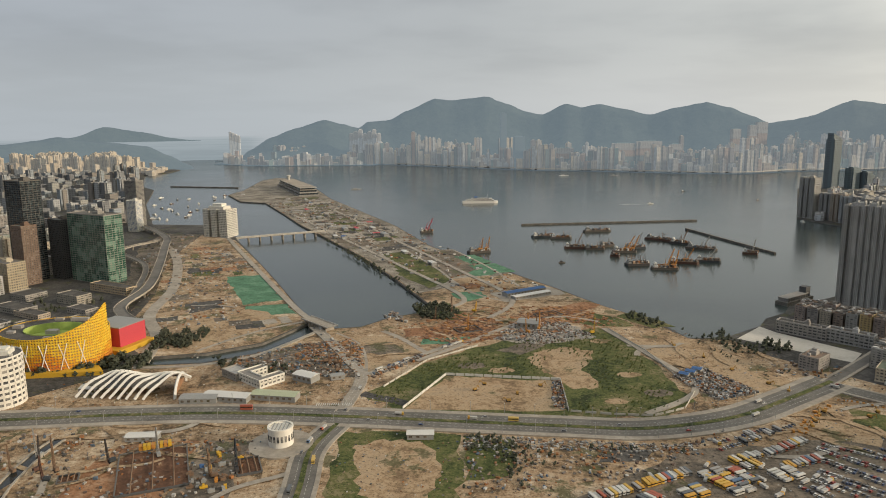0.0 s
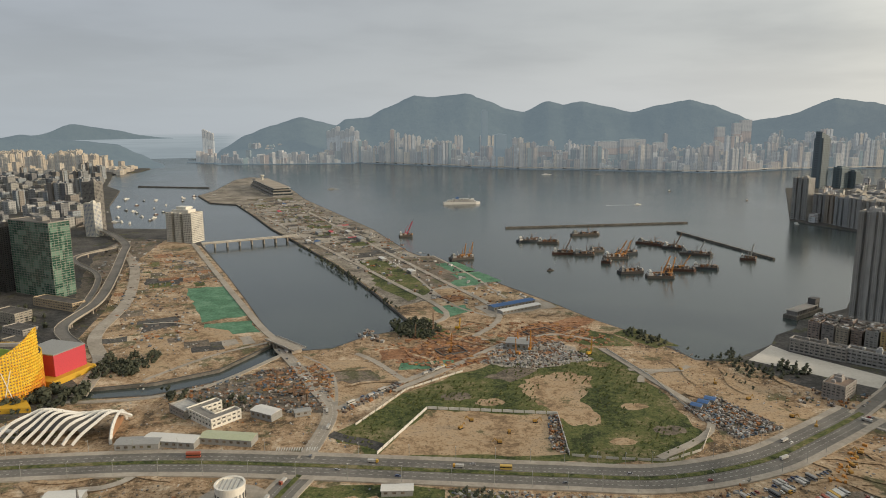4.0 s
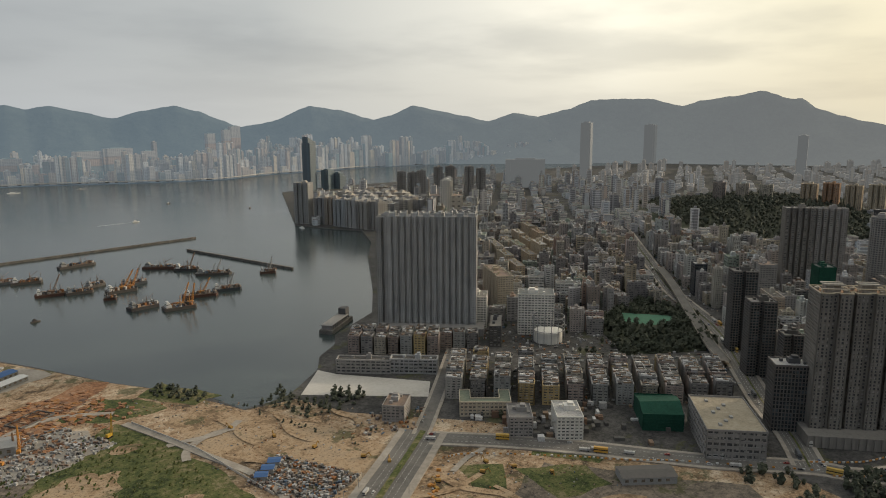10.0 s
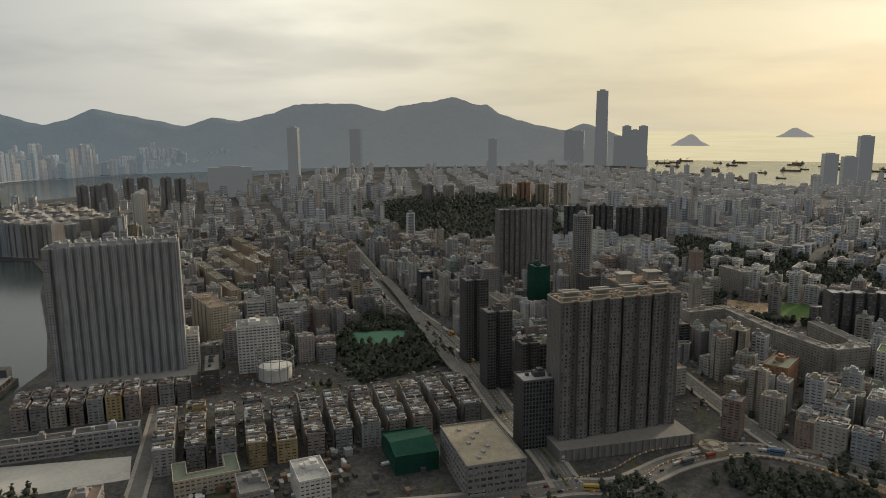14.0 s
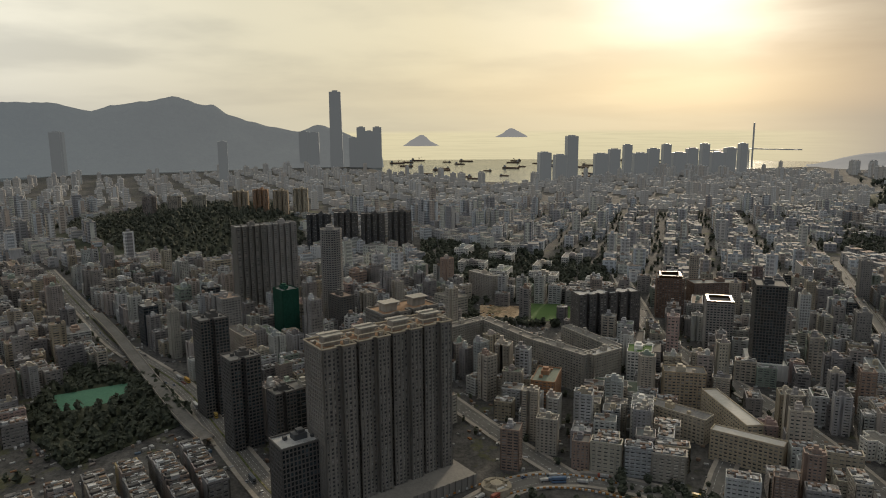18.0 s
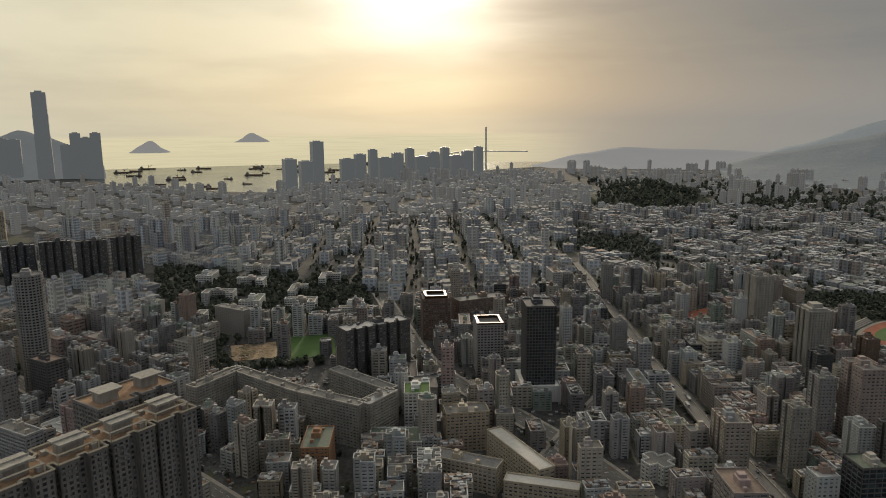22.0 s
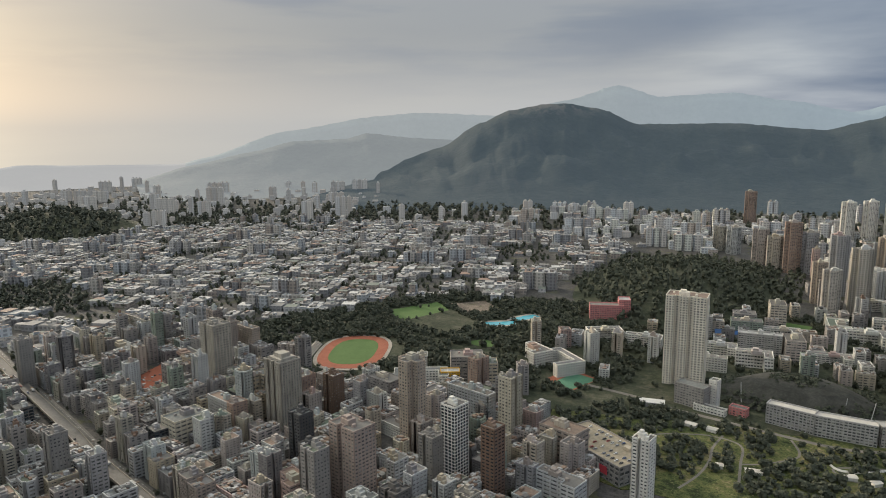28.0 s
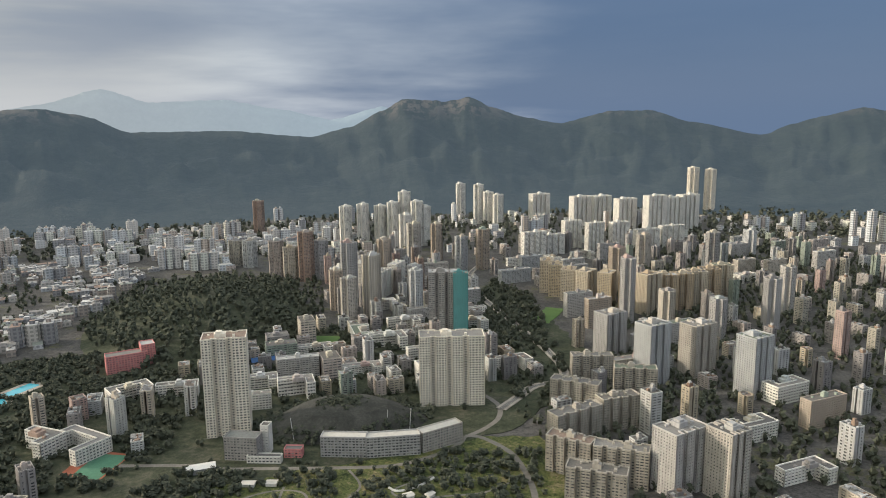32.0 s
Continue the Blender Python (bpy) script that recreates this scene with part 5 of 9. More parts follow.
        g.box(a[0] + (b[0] - a[0]) * t, a[1] + (b[1] - a[1]) * t, -8, 6.0, w + r.uniform(-0.8, 0.8), 9.0 + r.uniform(-0.3, 0.3), turn + r.uniform(-0.05, 0.05))
    ob = stuff("breakwater", g, (M_STONE,), "long low rubble breakwater in the typhoon shelter", "breakwater", kind="structure")


breakwater((196, 1740), (655, 1790), 5)
breakwater((575, 1650), (642, 1338), 5)
breakwater((-1100, 2860), (-800, 2780), 5)


def hull(g, l, w, h, bow=0.2, z=-3.0):
    pts = [(-l / 2, -w / 2), (l * (0.5 - bow), -w / 2), (l / 2, -w * 0.12), (l / 2, w * 0.12), (l * (0.5 - bow), w / 2), (-l / 2, w / 2), (-l / 2 - 0.02 * l, 0)]
    g.prism(inset(pts, 0.8), z - 1, z)
    g.prism(pts, z, z + h)


def lattice(g, base, top, w, n=7):
    """An open crane jib of four chords and bracing."""
    base, top = Vector(base), Vector(top)
    d = (top - base).normalized()
    u = d.orthogonal().normalized()
    v = d.cross(u)
    corner = lambda t, i: base + (top - base) * t + (u * (1, -1, -1, 1)[i] + v * (1, 1, -1, -1)[i]) * w * (0.5 - 0.3 * t)
    for i in range(4):
        g.beam(corner(0, i), corner(1, i), 0.35)
        for k in range(n):
            g.beam(corner(k / n, i), corner((k + 1) / n, (i + 1) % 4), 0.22)


def barge(x, y, turn, l, w, label, crane=0, cabin=True, seed=0, paint=M_CRANE):
    r = random.Random(seed)
    b = thing("crane_barge" if crane else "barge", x, y, 0, turn, label, "barge", "barges moored in the typhoon shelter")
    g = Geo()
    hull(g, l, w, 4.0, 0.08)
    part("hull", g, M_HULL, b)
    g = Geo()
    g.box(0, 0, 1.0, l * 0.86, w * 0.8, 0.25)
    part("deck", g, M_DECK, b)
    if cabin:
        g = Geo()
        g.box(-l * 0.36, 0, 1.2, l * 0.16, w * 0.7, 3.0)
        g.box(-l * 0.37, 0, 4.2, l * 0.12, w * 0.55, 2.7)
        g.box(-l * 0.37, 0, 6.9, l * 0.07, w * 0.4, 2.2)
        part("deckhouse", g, M_SHIP if r.random() < 0.5 else M_STEEL, b)
        g = Geo()
        g.box(-l * 0.37, 0, 4.9, l * 0.125, w * 0.57, 0.9)
        part("cabin_glazing", g, M_PANE, b)
    g = Geo()
    for _ in range(46):
        g.box(r.uniform(-0.26, 0.44) * l, r.uniform(-0.36, 0.36) * w, 1.2, r.uniform(1.2, 6), r.uniform(0.8, 3.6), r.uniform(0.6, 4.6), r.random() * 3)
    for _ in range(5):
        q = (r.uniform(-0.2, 0.42) * l, r.uniform(-0.3, 0.3) * w)
        g.beam((*q, 1.2), (q[0] + r.uniform(-4, 4), q[1], r.uniform(7, 14)), 0.5)
    part("deck_cargo", g, M_JUNK, b, kind="stuff")
    for k in range(crane):
        cx = l * (0.05 + 0.28 * k)
        g = Geo()
        g.box(cx, 0, 1.2, 6, 5.5, 4.5)
        g.box(cx - 3.5, 0, 2.4, 3, 5, 3.5)
        c = part("crane_house", g, paint, b)
        g = Geo()
        tip = (cx + r.uniform(6, 16), r.uniform(-4, 4), r.uniform(24, 34))
        lattice(g, (cx + 2, 0, 5), tip, 2.2)
        part("jib", g, paint, b, "open lattice jib")
        g = Geo()
        g.beam((cx - 2, 1.4, 5.5), (cx - 1, 0, 16), 0.5)
        g.beam((cx - 2, -1.4, 5.5), (cx - 1, 0, 16), 0.5)
        g.beam((cx - 1, 0, 16), tip, 0.16)
        g.beam((cx - 1, 0, 16), (cx - 6, 0, 5), 0.16)
        part("mast", g, paint, b)
    if not crane:
        g = Geo()
        g.beam((l * 0.1, 0, 1), (l * 0.1, 0, 15), 0.6)
        g.beam((l * 0.1, 0, 8), (l * 0.34, 0, 16), 0.4)
        part("derrick", g, M_DECK, b)
    return b


barge(225, 1562, 12, 52, 15, "dark flat work barge with a small deckhouse", seed=1)
barge(262, 1540, -8, 46, 13, "rusty lighter loaded with deck gear", seed=21)
barge(362, 1634, 8, 66, 14, "low dark barge by the breakwater", seed=2)
barge(270, 1420, -10, 42, 16, "dark barge with one raised derrick", crane=1, seed=3, paint=M_DECK)
barge(308, 1408, -2, 40, 15, "brown-hulled lighter tied to a crane barge", seed=23)
barge(361, 1376, 0, 46, 20, "orange crane barge with a tall lattice jib", crane=2, seed=4)
barge(392, 1412, 14, 44, 14, "blue-grey work barge with cargo", crane=1, seed=24, paint=M_STEEL)
barge(340, 1440, 30, 36, 12, "small dark lighter tied to others", seed=34)
barge(470, 1510, -40, 62, 15, "line of dark lighters tied end to end", seed=5)
barge(500, 1462, -40, 44, 14, "dark lighter with stacked gear", crane=1, seed=25, paint=M_DECK)
barge(520, 1395, -28, 60, 15, "grey work barge with derricks", crane=1, seed=6, paint=M_STEEL)
barge(390, 1214, -6, 46, 20, "orange crane barge with twin jibs", crane=2, seed=7)
barge(352, 1250, 8, 44, 17, "rusty brown flat barge without crane", seed=27)
barge(440, 1262, -18, 52, 15, "dark-hulled crane barge with rusty deck", crane=1, seed=8)
barge(488, 1272, -14, 44, 14, "grey lighter with deck gear", crane=1, seed=28, paint=M_STEEL)
barge(595, 1342, -20, 28, 10, "small grey work boat with a mast", crane=1, seed=9, paint=M_STEEL)
barge(330, 1330, -20, 18, 6, "small motor lighter under way alone", seed=29)
barge(73, 1385, 20, 48, 17, "orange crane barge off the airfield", crane=2, seed=10)
barge(-38, 1640, 10, 30, 13, "red-hulled barge with a tall derrick", crane=1, seed=11, paint=M_RED)


def boat(x, y, turn, l, label, paint=M_SHIP, wake=False):
    b = thing("motor_boat", x, y, 0, turn, label, "boat")
    g = Geo()
    hull(g, l, l * 0.28, 1.8, 0.35)
    part("hull", g, M_HULL if l < 16 else paint, b)
    g = Geo()
    g.box(-l * 0.1, 0, -1.2, l * 0.4, l * 0.2, 1.8)
    g.box(-l * 0.14, 0, 0.6, l * 0.22, l * 0.16, 1.3)
    part("cabin", g, paint, b)
    if wake:
        g = Geo()
        g.face([(-l / 2, -1, -2.96), (-l / 2, 1, -2.96), (-l * 5, 2.2, -2.96), (-l * 5, -2.2, -2.96)])
        part("wake", g, M_SHIP, b, "white foam trail")


r = random.Random(3)
boat(219, 1274, 10, 12, "small dark sampan on open water", M_HULL)
boat(640, 2160, 6, 20, "white motor launch trailing foam", wake=True)
boat(1000, 2230, 40, 12, "small launch crossing the harbour")
boat(860, 2520, 20, 14, "small white launch crossing open water")
boat(905, 1760, 80, 26, "moored ferry at the housing quay")
boat(-330, 2700, 15, 40, "small freighter in the eastern channel", M_STEEL)
boat(-690, 3120, 5, 44, "long grey cargo boat in the eastern channel", M_STEEL)
boat(560, 3260, 0, 44, "white harbour ferry near the far shore")
boat(790, 3250, 4, 36, "green harbour ferry near the far shore", M_STEEL)
for _ in range(46):
    boat(-820 + r.uniform(-170, 150), 2200 + r.uniform(-330, 330), r.uniform(0, 180), r.uniform(9, 22), "moored boat in the eastern typhoon shelter")
for k in range(52):       # anchorage off the western shore
    d, l = r.uniform(3200, 4850), r.uniform(40, 105)
    a = radians(r.uniform(81, 103))
    x, y = 200 + d * math.sin(a), 250 + d * math.cos(a)
    if not inside(KOWLOON, x, y):
        s = thing("cargo_lighter", x, y, 0, r.choice((62, 70, 80, 250, 262)) + r.uniform(-12, 12), "cargo lighter at anchor on the bright western water", "ship")
        g = Geo()
        hull(g, l, l * 0.2, 0.055 * l + 2, 0.12)
        part("hull", g, M_DECK, s)
        g = Geo()
        g.box(-l * 0.36, 0, 0, l * 0.14, l * 0.15, 0.13 * l)
        g.box(-l * 0.36, 0, 0.13 * l, l * 0.07, l * 0.1, 0.04 * l)
        part("deckhouse", g, M_STEEL, s)
        if k % 2:
            g = Geo()
            g.beam((l * 0.08, 0, 0), (l * 0.08, 0, 0.24 * l), 0.022 * l)
            g.beam((l * 0.08, 0, 0.1 * l), (l * 0.3, 0, 0.26 * l), 0.016 * l)
            part("derrick", g, M_DECK, s)

f = thing("white_ferry", 119, 2221, 0, 4, "three-decked white cruise ship on the harbour", "ship")
g = Geo()
hull(g, 112, 17, 7, 0.12)
part("hull", g, M_SHIP, f)
for k, (l, w) in enumerate(((92, 15.5), (80, 14), (52, 12))):
    g = Geo()
    g.box(-3, 0, 4 + 3 * k, l, w, 1.0)
    g.box(-3, 0, 6.2 + 3 * k, l, w, 0.8)
    part("deck_tier", g, M_SHIP, f)
    g = Geo()
    g.box(-3, 0, 5 + 3 * k, l - 1, w - 0.6, 1.3)
    part("deck_glazing", g, M_PANE, f)
g = Geo()
g.box(-14, 0, 13, 9, 6, 6)
part("funnel", g, M_BLUE, f)
g = Geo()
g.beam((22, 0, 13), (22, 0, 25), 0.5)
part("mast", g, M_SHIP, f)
g = Geo()
g.box(33, 0, 10, 9, 13, 3)
part("bridge_house", g, M_SHIP, f)

# cruise terminal on the runway tip
f = thing("cruise_terminal", -545, 2640, 0, 113, "long grey cruise terminal with a finned roof", "terminal")
for k, (w, z, h) in enumerate(((70, 0, 9), (62, 9, 9), (54, 18, 8))):
    g = Geo()
    g.box(0, 0, z, 420 - 20 * k, w, h * 0.45)
    part("storey_wall", g, M_GREY, f)
    g = Geo()
    g.box(0, 0, z + h * 0.45, 414 - 20 * k, w - 3, h * 0.55)
    part("storey_glazing", g, M_BLUEGLASS, f)
g = Geo()
g.box(0, 0, 26.2, 400, 60, 1.4)
part("roof", g, M_STEEL, f)
for k in range(20):
    g = Geo()
    g.box(-190 + 20 * k, 0, 27.6, 2.4, 58, 2.2)
    part("roof_fin", g, M_GREY, f)
g = Geo()
g.lathe(150, 0, [(5, 26), (5, 40), (9, 42), (9, 46), (4, 47)], 12)
part("control_tower", g, M_DOCK, f)

# pier by the big housing tower
f = thing("ferry_pier", 505, 985, 0, 35, "old dark ferry pier with an open upper deck", "pier")
g = Geo()
g.box(0, 0, -6, 70, 18, 8)
part("platform", g, M_STONE, f)
g = Geo()
g.box(-4, 0, 7.2, 58, 15, 0.8)
part("roof", g, M_GREY, f)
for k in range(9):
    g = Geo()
    g.box(-30 + 6.6 * k, 0, 2, 1.0, 14, 5.4)
    part("frame", g, M_GREY, f)
g = Geo()
g.box(26, 0, 2, 12, 10, 14)
part("tower_block", g, M_DARK, f)

# ---- landmark buildings ----
TKW = 43.0      # street grid of the old harbour quarter
f = one_off("housing_slab", 588, 889, -46.8, comb(110, 26, 14, 3.0), 143, "huge grey housing slab of joined towers at the water", "tower", M_SLAB, floor=2.9, band=0.36, bay=2.6, pier=0.5, rec=0.6)
for k in range(8):        # raised crests along the roof
    g = Geo()
    x = -49 + 14 * k
    g.box(x, -6, 143.6, 8, 7, 4)
    g.box(x - 4, -6, 146, 1.0, 9, 4)
    g.box(x + 4, -6, 146, 1.0, 9, 4)
    g.beam((x - 4, -6, 150), (x, -6, 148), 0.8)
    g.beam((x + 4, -6, 150), (x, -6, 148), 0.8)
    part("roof_crest", g, M_SLAB, f)
g = Geo()
g.box(0, -6, 0, 130, 52, 9)
part("podium", g, M_GREY, f)
def stepped(modules, w, d, back, slot):
    """A row of joined towers, each standing a little farther back than the last, with deep slots between and within them."""
    pts = []
    for i in range(modules):
        x, y = -modules * w / 2 + i * w, -d / 2 + i * back
        pts += [(x + slot / 2, y), (x + 0.42 * w, y), (x + 0.42 * w, y + 2.6), (x + 0.58 * w, y + 2.6), (x + 0.58 * w, y), (x + w - slot / 2, y)]
        if i < modules - 1:
            pts += [(x + w - slot / 2, y + 7), (x + w + slot / 2, y + 7)]
    rear = []
    for i in reversed(range(modules)):
        x, y = -modules * w / 2 + i * w, d / 2 + i * back
        rear += [(x + w - slot / 2, y), (x + slot / 2, y)]
        if i:
            rear += [(x + slot / 2, y - 7), (x - slot / 2, y - 7 - back)]
    return pts + rear


ESTATE = stepped(4, 27.5, 28, 2.2, 3.0)
f = one_off("housing_slab", 654, 409, -50.7, ESTATE, 122, "tall grey-brown estate tower row with cream roof rims", "tower", M_TAUPE, floor=2.9, band=0.32, bay=2.7, pier=0.5, rec=0.9, roofmat=M_TERRACE, top=False)
g = Geo()
for p, q in zip(ESTATE, ESTATE[1:] + ESTATE[:1]):
    g.beam((*p, 123.6), (*q, 123.6), 0.9)
part("roof_rim", g, M_CREAM, f, "cream roof rim")
for k in range(4):
    x, y = -41.25 + 27.5 * k, 2.2 * k
    g = Geo()
    g.box(x, y, 122, 11, 9, 6.5)
    g.box(x + 9, y - 7, 122, 4, 3, 2.6)
    g.box(x - 9, y + 6, 122, 3, 3, 2.2)
    part("lift_house", g, M_TAN, f)
    g = Geo()
    g.box(x, y - 1, 128.5, 15, 12, 0.7)
    g.box(x, y - 1, 129.2, 15.4, 0.7, 0.9)
    g.box(x, y - 7, 128.4, 15.6, 0.7, 1.3)
    part("roof_slab", g, M_TAN, f, "overhanging flat concrete slab")
    g = Geo()
    for dx in (-10, 10):
        g.box(x + dx, y - 9, 122, 0.8, 0.8, 4)
        g.beam((x + dx, y - 9, 126), (x + dx, y + 2, 126), 0.8)
    g.beam((x - 10, y - 9, 126), (x + 10, y - 9, 126), 0.8)
    part("roof_frame", g, M_CREAM, f, "cream roof frame")
g = Geo()
g.box(0, -6, 0, 118, 46, 10)
part("podium", g, M_TAUPE, f)
g = Geo()
for k in range(22):
    g.box(-58 + 5.5 * k, -29.6, 0.5, 2.2, 1.2, 10)
part("podium_piers", g, M_TAUPE, f, kind="stuff")
f = one_off("housing_slab", 722, 404, -50.7, stepped(2, 27.5, 28, 2.2, 3.0), 122, "rear tower row of the grey-brown estate", "tower", M_TAUPE, floor=2.9, band=0.45, bay=3.0, pier=0.42, rec=0.9, roofmat=M_TERRACE, top=False)
for k in range(2):
    g = Geo()
    g.box(-13.75 + 27.5 * k, 2.2 * k, 122, 11, 9, 6.5)
    g.box(-13.75 + 27.5 * k, 2.2 * k - 1, 128.5, 15, 12, 0.8)
    part("lift_house", g, M_TAN, f)
one_off("hotel_block", 619, 464, -50.7, rect(30, 22), 58, "dark ribbed block beside the estate towers", "office building", M_DARK, M_BLUEGLASS, floor=3.4, band=0.2, bay=2.6, pier=0.3, rec=0.6)
one_off("black_tower", 727, 540, -48, comb(26, 22, 2, 4), 78, "near-black residential tower beside the estate", "tower", M_DARK, M_BLUEGLASS, floor=3, band=0.35, bay=3, pier=0.25)
one_off("black_tower", 714, 503, -48, comb(18, 18, 2, 3), 54, "near-black residential tower with a pale cap", "tower", M_DARK, M_BLUEGLASS, floor=3, band=0.35, bay=3, pier=0.25)
one_off("dark_tower", 790, 590, -48, comb(26, 22, 2, 4), 92, "dark framed residential tower with a pale cap", "tower", M_DARK, M_BLUEGLASS, floor=3, band=0.3, bay=3, pier=0.25)
one_off("tower", 955, 640, 43, comb(34, 22, 2, 4), 70, "grey apartment tower with a stepped crown", "tower", M_GREY, floor=2.9, bay=3.4)
f = one_off("netted_tower", 1010, 586, 43, rect(25, 22), 66, "tower wrapped in dark green scaffold netting", "tower", M_NETTED, M_NETTED, band=0.85, pier=0.3, rec=0.2)
for i in range(2):
    one_off("housing_slab", 1112 + 26 * i, 664 - 34 * i, -52, comb(42, 22, 5, 3), 128, "dark tall estate tower row on a hill", "tower", M_TAUPE if i < 1 else M_GREY, floor=2.9, bay=3.2, pier=0.4, rec=0.8)
one_off("round_tower", 1085, 545, 10, round_plan(14, 12), 128, "slender dark tower with a ringed crown", "tower", M_GREY, M_BLUEGLASS, floor=3, band=0.45, bay=3, pier=0.3)
one_off("tower", 1022, 520, 43, rect(30, 20), 56, "dark framed office tower in the city", "tower", M_DARK, M_BLUEGLASS)
for i in range(4):
    one_off("housing_slab", 1640 + 8 * i, 700 - 56 * i, -82, comb(50, 22, 4, 5), 74 + 3 * (i % 2), "dark slab tower of a hillside estate", "tower", M_DARK, floor=2.9, bay=4, pier=0.35)
for i in range(4):
    one_off("housing_slab", 2060 + 12 * i, 1020 - 52 * i, -80, comb(40, 24, 3, 6), 80 + 4 * (i % 2), "cream and orange estate tower on the hill", "tower", M_CREAM if i != 1 else M_ORANGE, floor=2.9, bay=4, pier=0.45)
for i in range(3):
    one_off("residential_tower", 1935 + 14 * i, 1215 - 60 * i, -70, cross(34, 32, 0.25), 80, "pale estate tower at the wooded hill", "tower", M_WALL, floor=3, bay=4)
one_off("housing_slab", 549, 934, -46.8, comb(18, 30, 2, 4), 142, "pale grey end tower of the waterfront housing slab", "tower", M_PALE, floor=2.9, band=0.5, bay=3.0, pier=0.4, rec=0.6)
# the estate on the harbour point: a dark wall of towers at the water, white-roofed blocks behind
one_off("tower", 948, 1818, -58, comb(40, 30, 3, 5), 103, "tall grey corner tower of the harbour estate", "tower", M_PALE, floor=5, bay=5, pier=0.45, rec=0.8)
for i in range(6):
    one_off("tower", 972 + 9 * i + (8 if i < 2 else 0), 1778 - 37 * i, -66 - 5 * i, comb(40, 28, 3, 5), 66 + 2 * (i % 2), "grey ribbed harbour estate tower at the sea wall", "tower", M_PALE, floor=5, bay=5, pier=0.45, rec=0.8)
for i in range(4):
    for j in range(6):
        x, y = 1085 + 62 * i + 26 * j, 1700 + 20 * i + 66 * j
        one_off("estate_block", x, y, 20, cross(44, 44, 0.4), 40 + 3 * ((i + j) % 3), "pale cross-shaped estate block with a white roof", "apartment block", M_PALE, roofmat=M_DOCK, floor=5, bay=5, pier=0.4, rec=0.7, seed=i * 6 + j)
one_off("exhibition_hall", 1330, 1700, -40, rect(90, 50), 52, "pale blank-walled hall with dark upper windows", "hall", M_DOCK, floor=13, band=0.7, bay=16, pier=0.5)
for i in range(3):
    one_off("residential_tower", 1290 + 26 * i, 1660 + 22 * i, -40, cross(26, 26, 0.3), 98 - 4 * (i % 2), "white ribbed residential tower beside the hall", "tower", M_WHITE, floor=5, bay=4, pier=0.5)
# To Kwa Wan: block round the gas holder
one_off("apartment_block", 672, 792, TKW + 90, rect(44, 30), 50, "broad white residential block", "apartment block", M_WHITE, floor=3.1, bay=4, pier=0.3)
one_off("apartment_block", 640, 862, TKW, comb(34, 24, 2, 4), 40, "white block with green roof terrace", "apartment block", M_WHITE)
one_off("slab_block", 720, 905, 60, comb(80, 22, 5, 4), 52, "long cream housing slab with balconies", "apartment block", M_CREAM)
f = thing("gas_holder", 655, 757, 0, 0, "pale round gas holder inside a tall guide frame", "gas holder")
g = Geo()
g.lathe(0, 0, [(17, 0), (17, 13), (12, 14.5), (0.5, 15.5)], 28)
part("tank", g, M_WHITE, f)
for k in range(14):
    a = 2 * math.pi * k / 14
    g = Geo()
    g.beam((19 * math.cos(a), 19 * math.sin(a), 0), (19 * math.cos(a), 19 * math.sin(a), 31), 0.7)
    part("guide_post", g, M_STEEL, f)
for z in (15, 23, 31):
    g = Geo()
    ribbon(g, [(19 * math.cos(2 * math.pi * k / 28), 19 * math.sin(2 * math.pi * k / 28)) for k in range(29)], 0.6, z, 0.6)
    g.weld()
    part("ring", g, M_STEEL, f)
BLOCKED.append(("disc", 655, 757, 30))
one_off("apartment_block", 610, 800, TKW, rect(52, 14), 24, "dark block with a deep shadowed front", "apartment block", M_DARK)
f = one_off("market_building", 556, 486, TKW - 2, rect(70, 45), 24, "large flat-roofed concrete car park and market", "car park", M_GREY, floor=4.5, band=0.5, bay=5, pier=0.25, top=False, roofmat=M_TANROOF)
g = Geo()
for k in range(7):
    g.box(-24 + 8 * k, 10 - 6 * (k % 3), 24, 3.5, 2.5, 1.4)
part("roof_vents", g, M_STEEL, f, kind="stuff")
f = one_off("netted_building", 552, 545, TKW, rect(46, 34), 14, "low building wrapped in green scaffold netting", "building site", M_NETTED, M_NETTED, roofmat=M_NETTED, top=False, band=0.85, pier=0.3, rec=0.2)
g = Geo()
for x0, x1, z0, z1 in ((-23, -6, 14, 21), (-6, 10, 21, 19), (10, 23, 19, 14)):
    g.face([(x0, -17, z0), (x1, -17, z1), (x1, 17, z1 - 2), (x0, 17, z0 - 2)])
    for y, dz in ((-17, 0), (17, -2)):
        g.face([(x0, y, 12), (x1, y, 12), (x1, y, z1 + dz), (x0, y, z0 + dz)])
part("netting_cover", g, M_NETTED, f, "sagging green netting over the roof")
for k in range(9):
    g = Geo()
    g.beam((-22 + 5.5 * k, -17.3, 0), (-22 + 5.5 * k, -17.3, 17), 0.35)
    part("scaffold_pole", g, M_STEEL, f)
one_off("low_block", 388, 706, 40, rect(28, 20), 14, "small grey building on the quay road", "building", M_GREY)
one_off("low_block", 432, 818, -46, rect(58, 14), 14, "low grey workshop row behind the quay", "workshop", M_GREY, floor=3.4, band=0.4, bay=5, pier=0.2, rec=1.2, roofmat=M_DARKROOF)
one_off("low_block", 470, 782, -46, rect(50, 14), 15, "low grey workshop row behind the quay", "workshop", M_PALE, floor=3.4, band=0.4, bay=5, pier=0.2, rec=1.2, roofmat=M_DARKROOF)
one_off("school_building", 455, 662, -42, horseshoe(46, 30, 10), 13, "cream and orange school round a shady court", "school", M_CREAM, top=False)
one_off("works_building", 447, 612, -42, rect(20, 30), 17, "pale flat-roofed works building with plant on its roof", "factory", M_GREY)
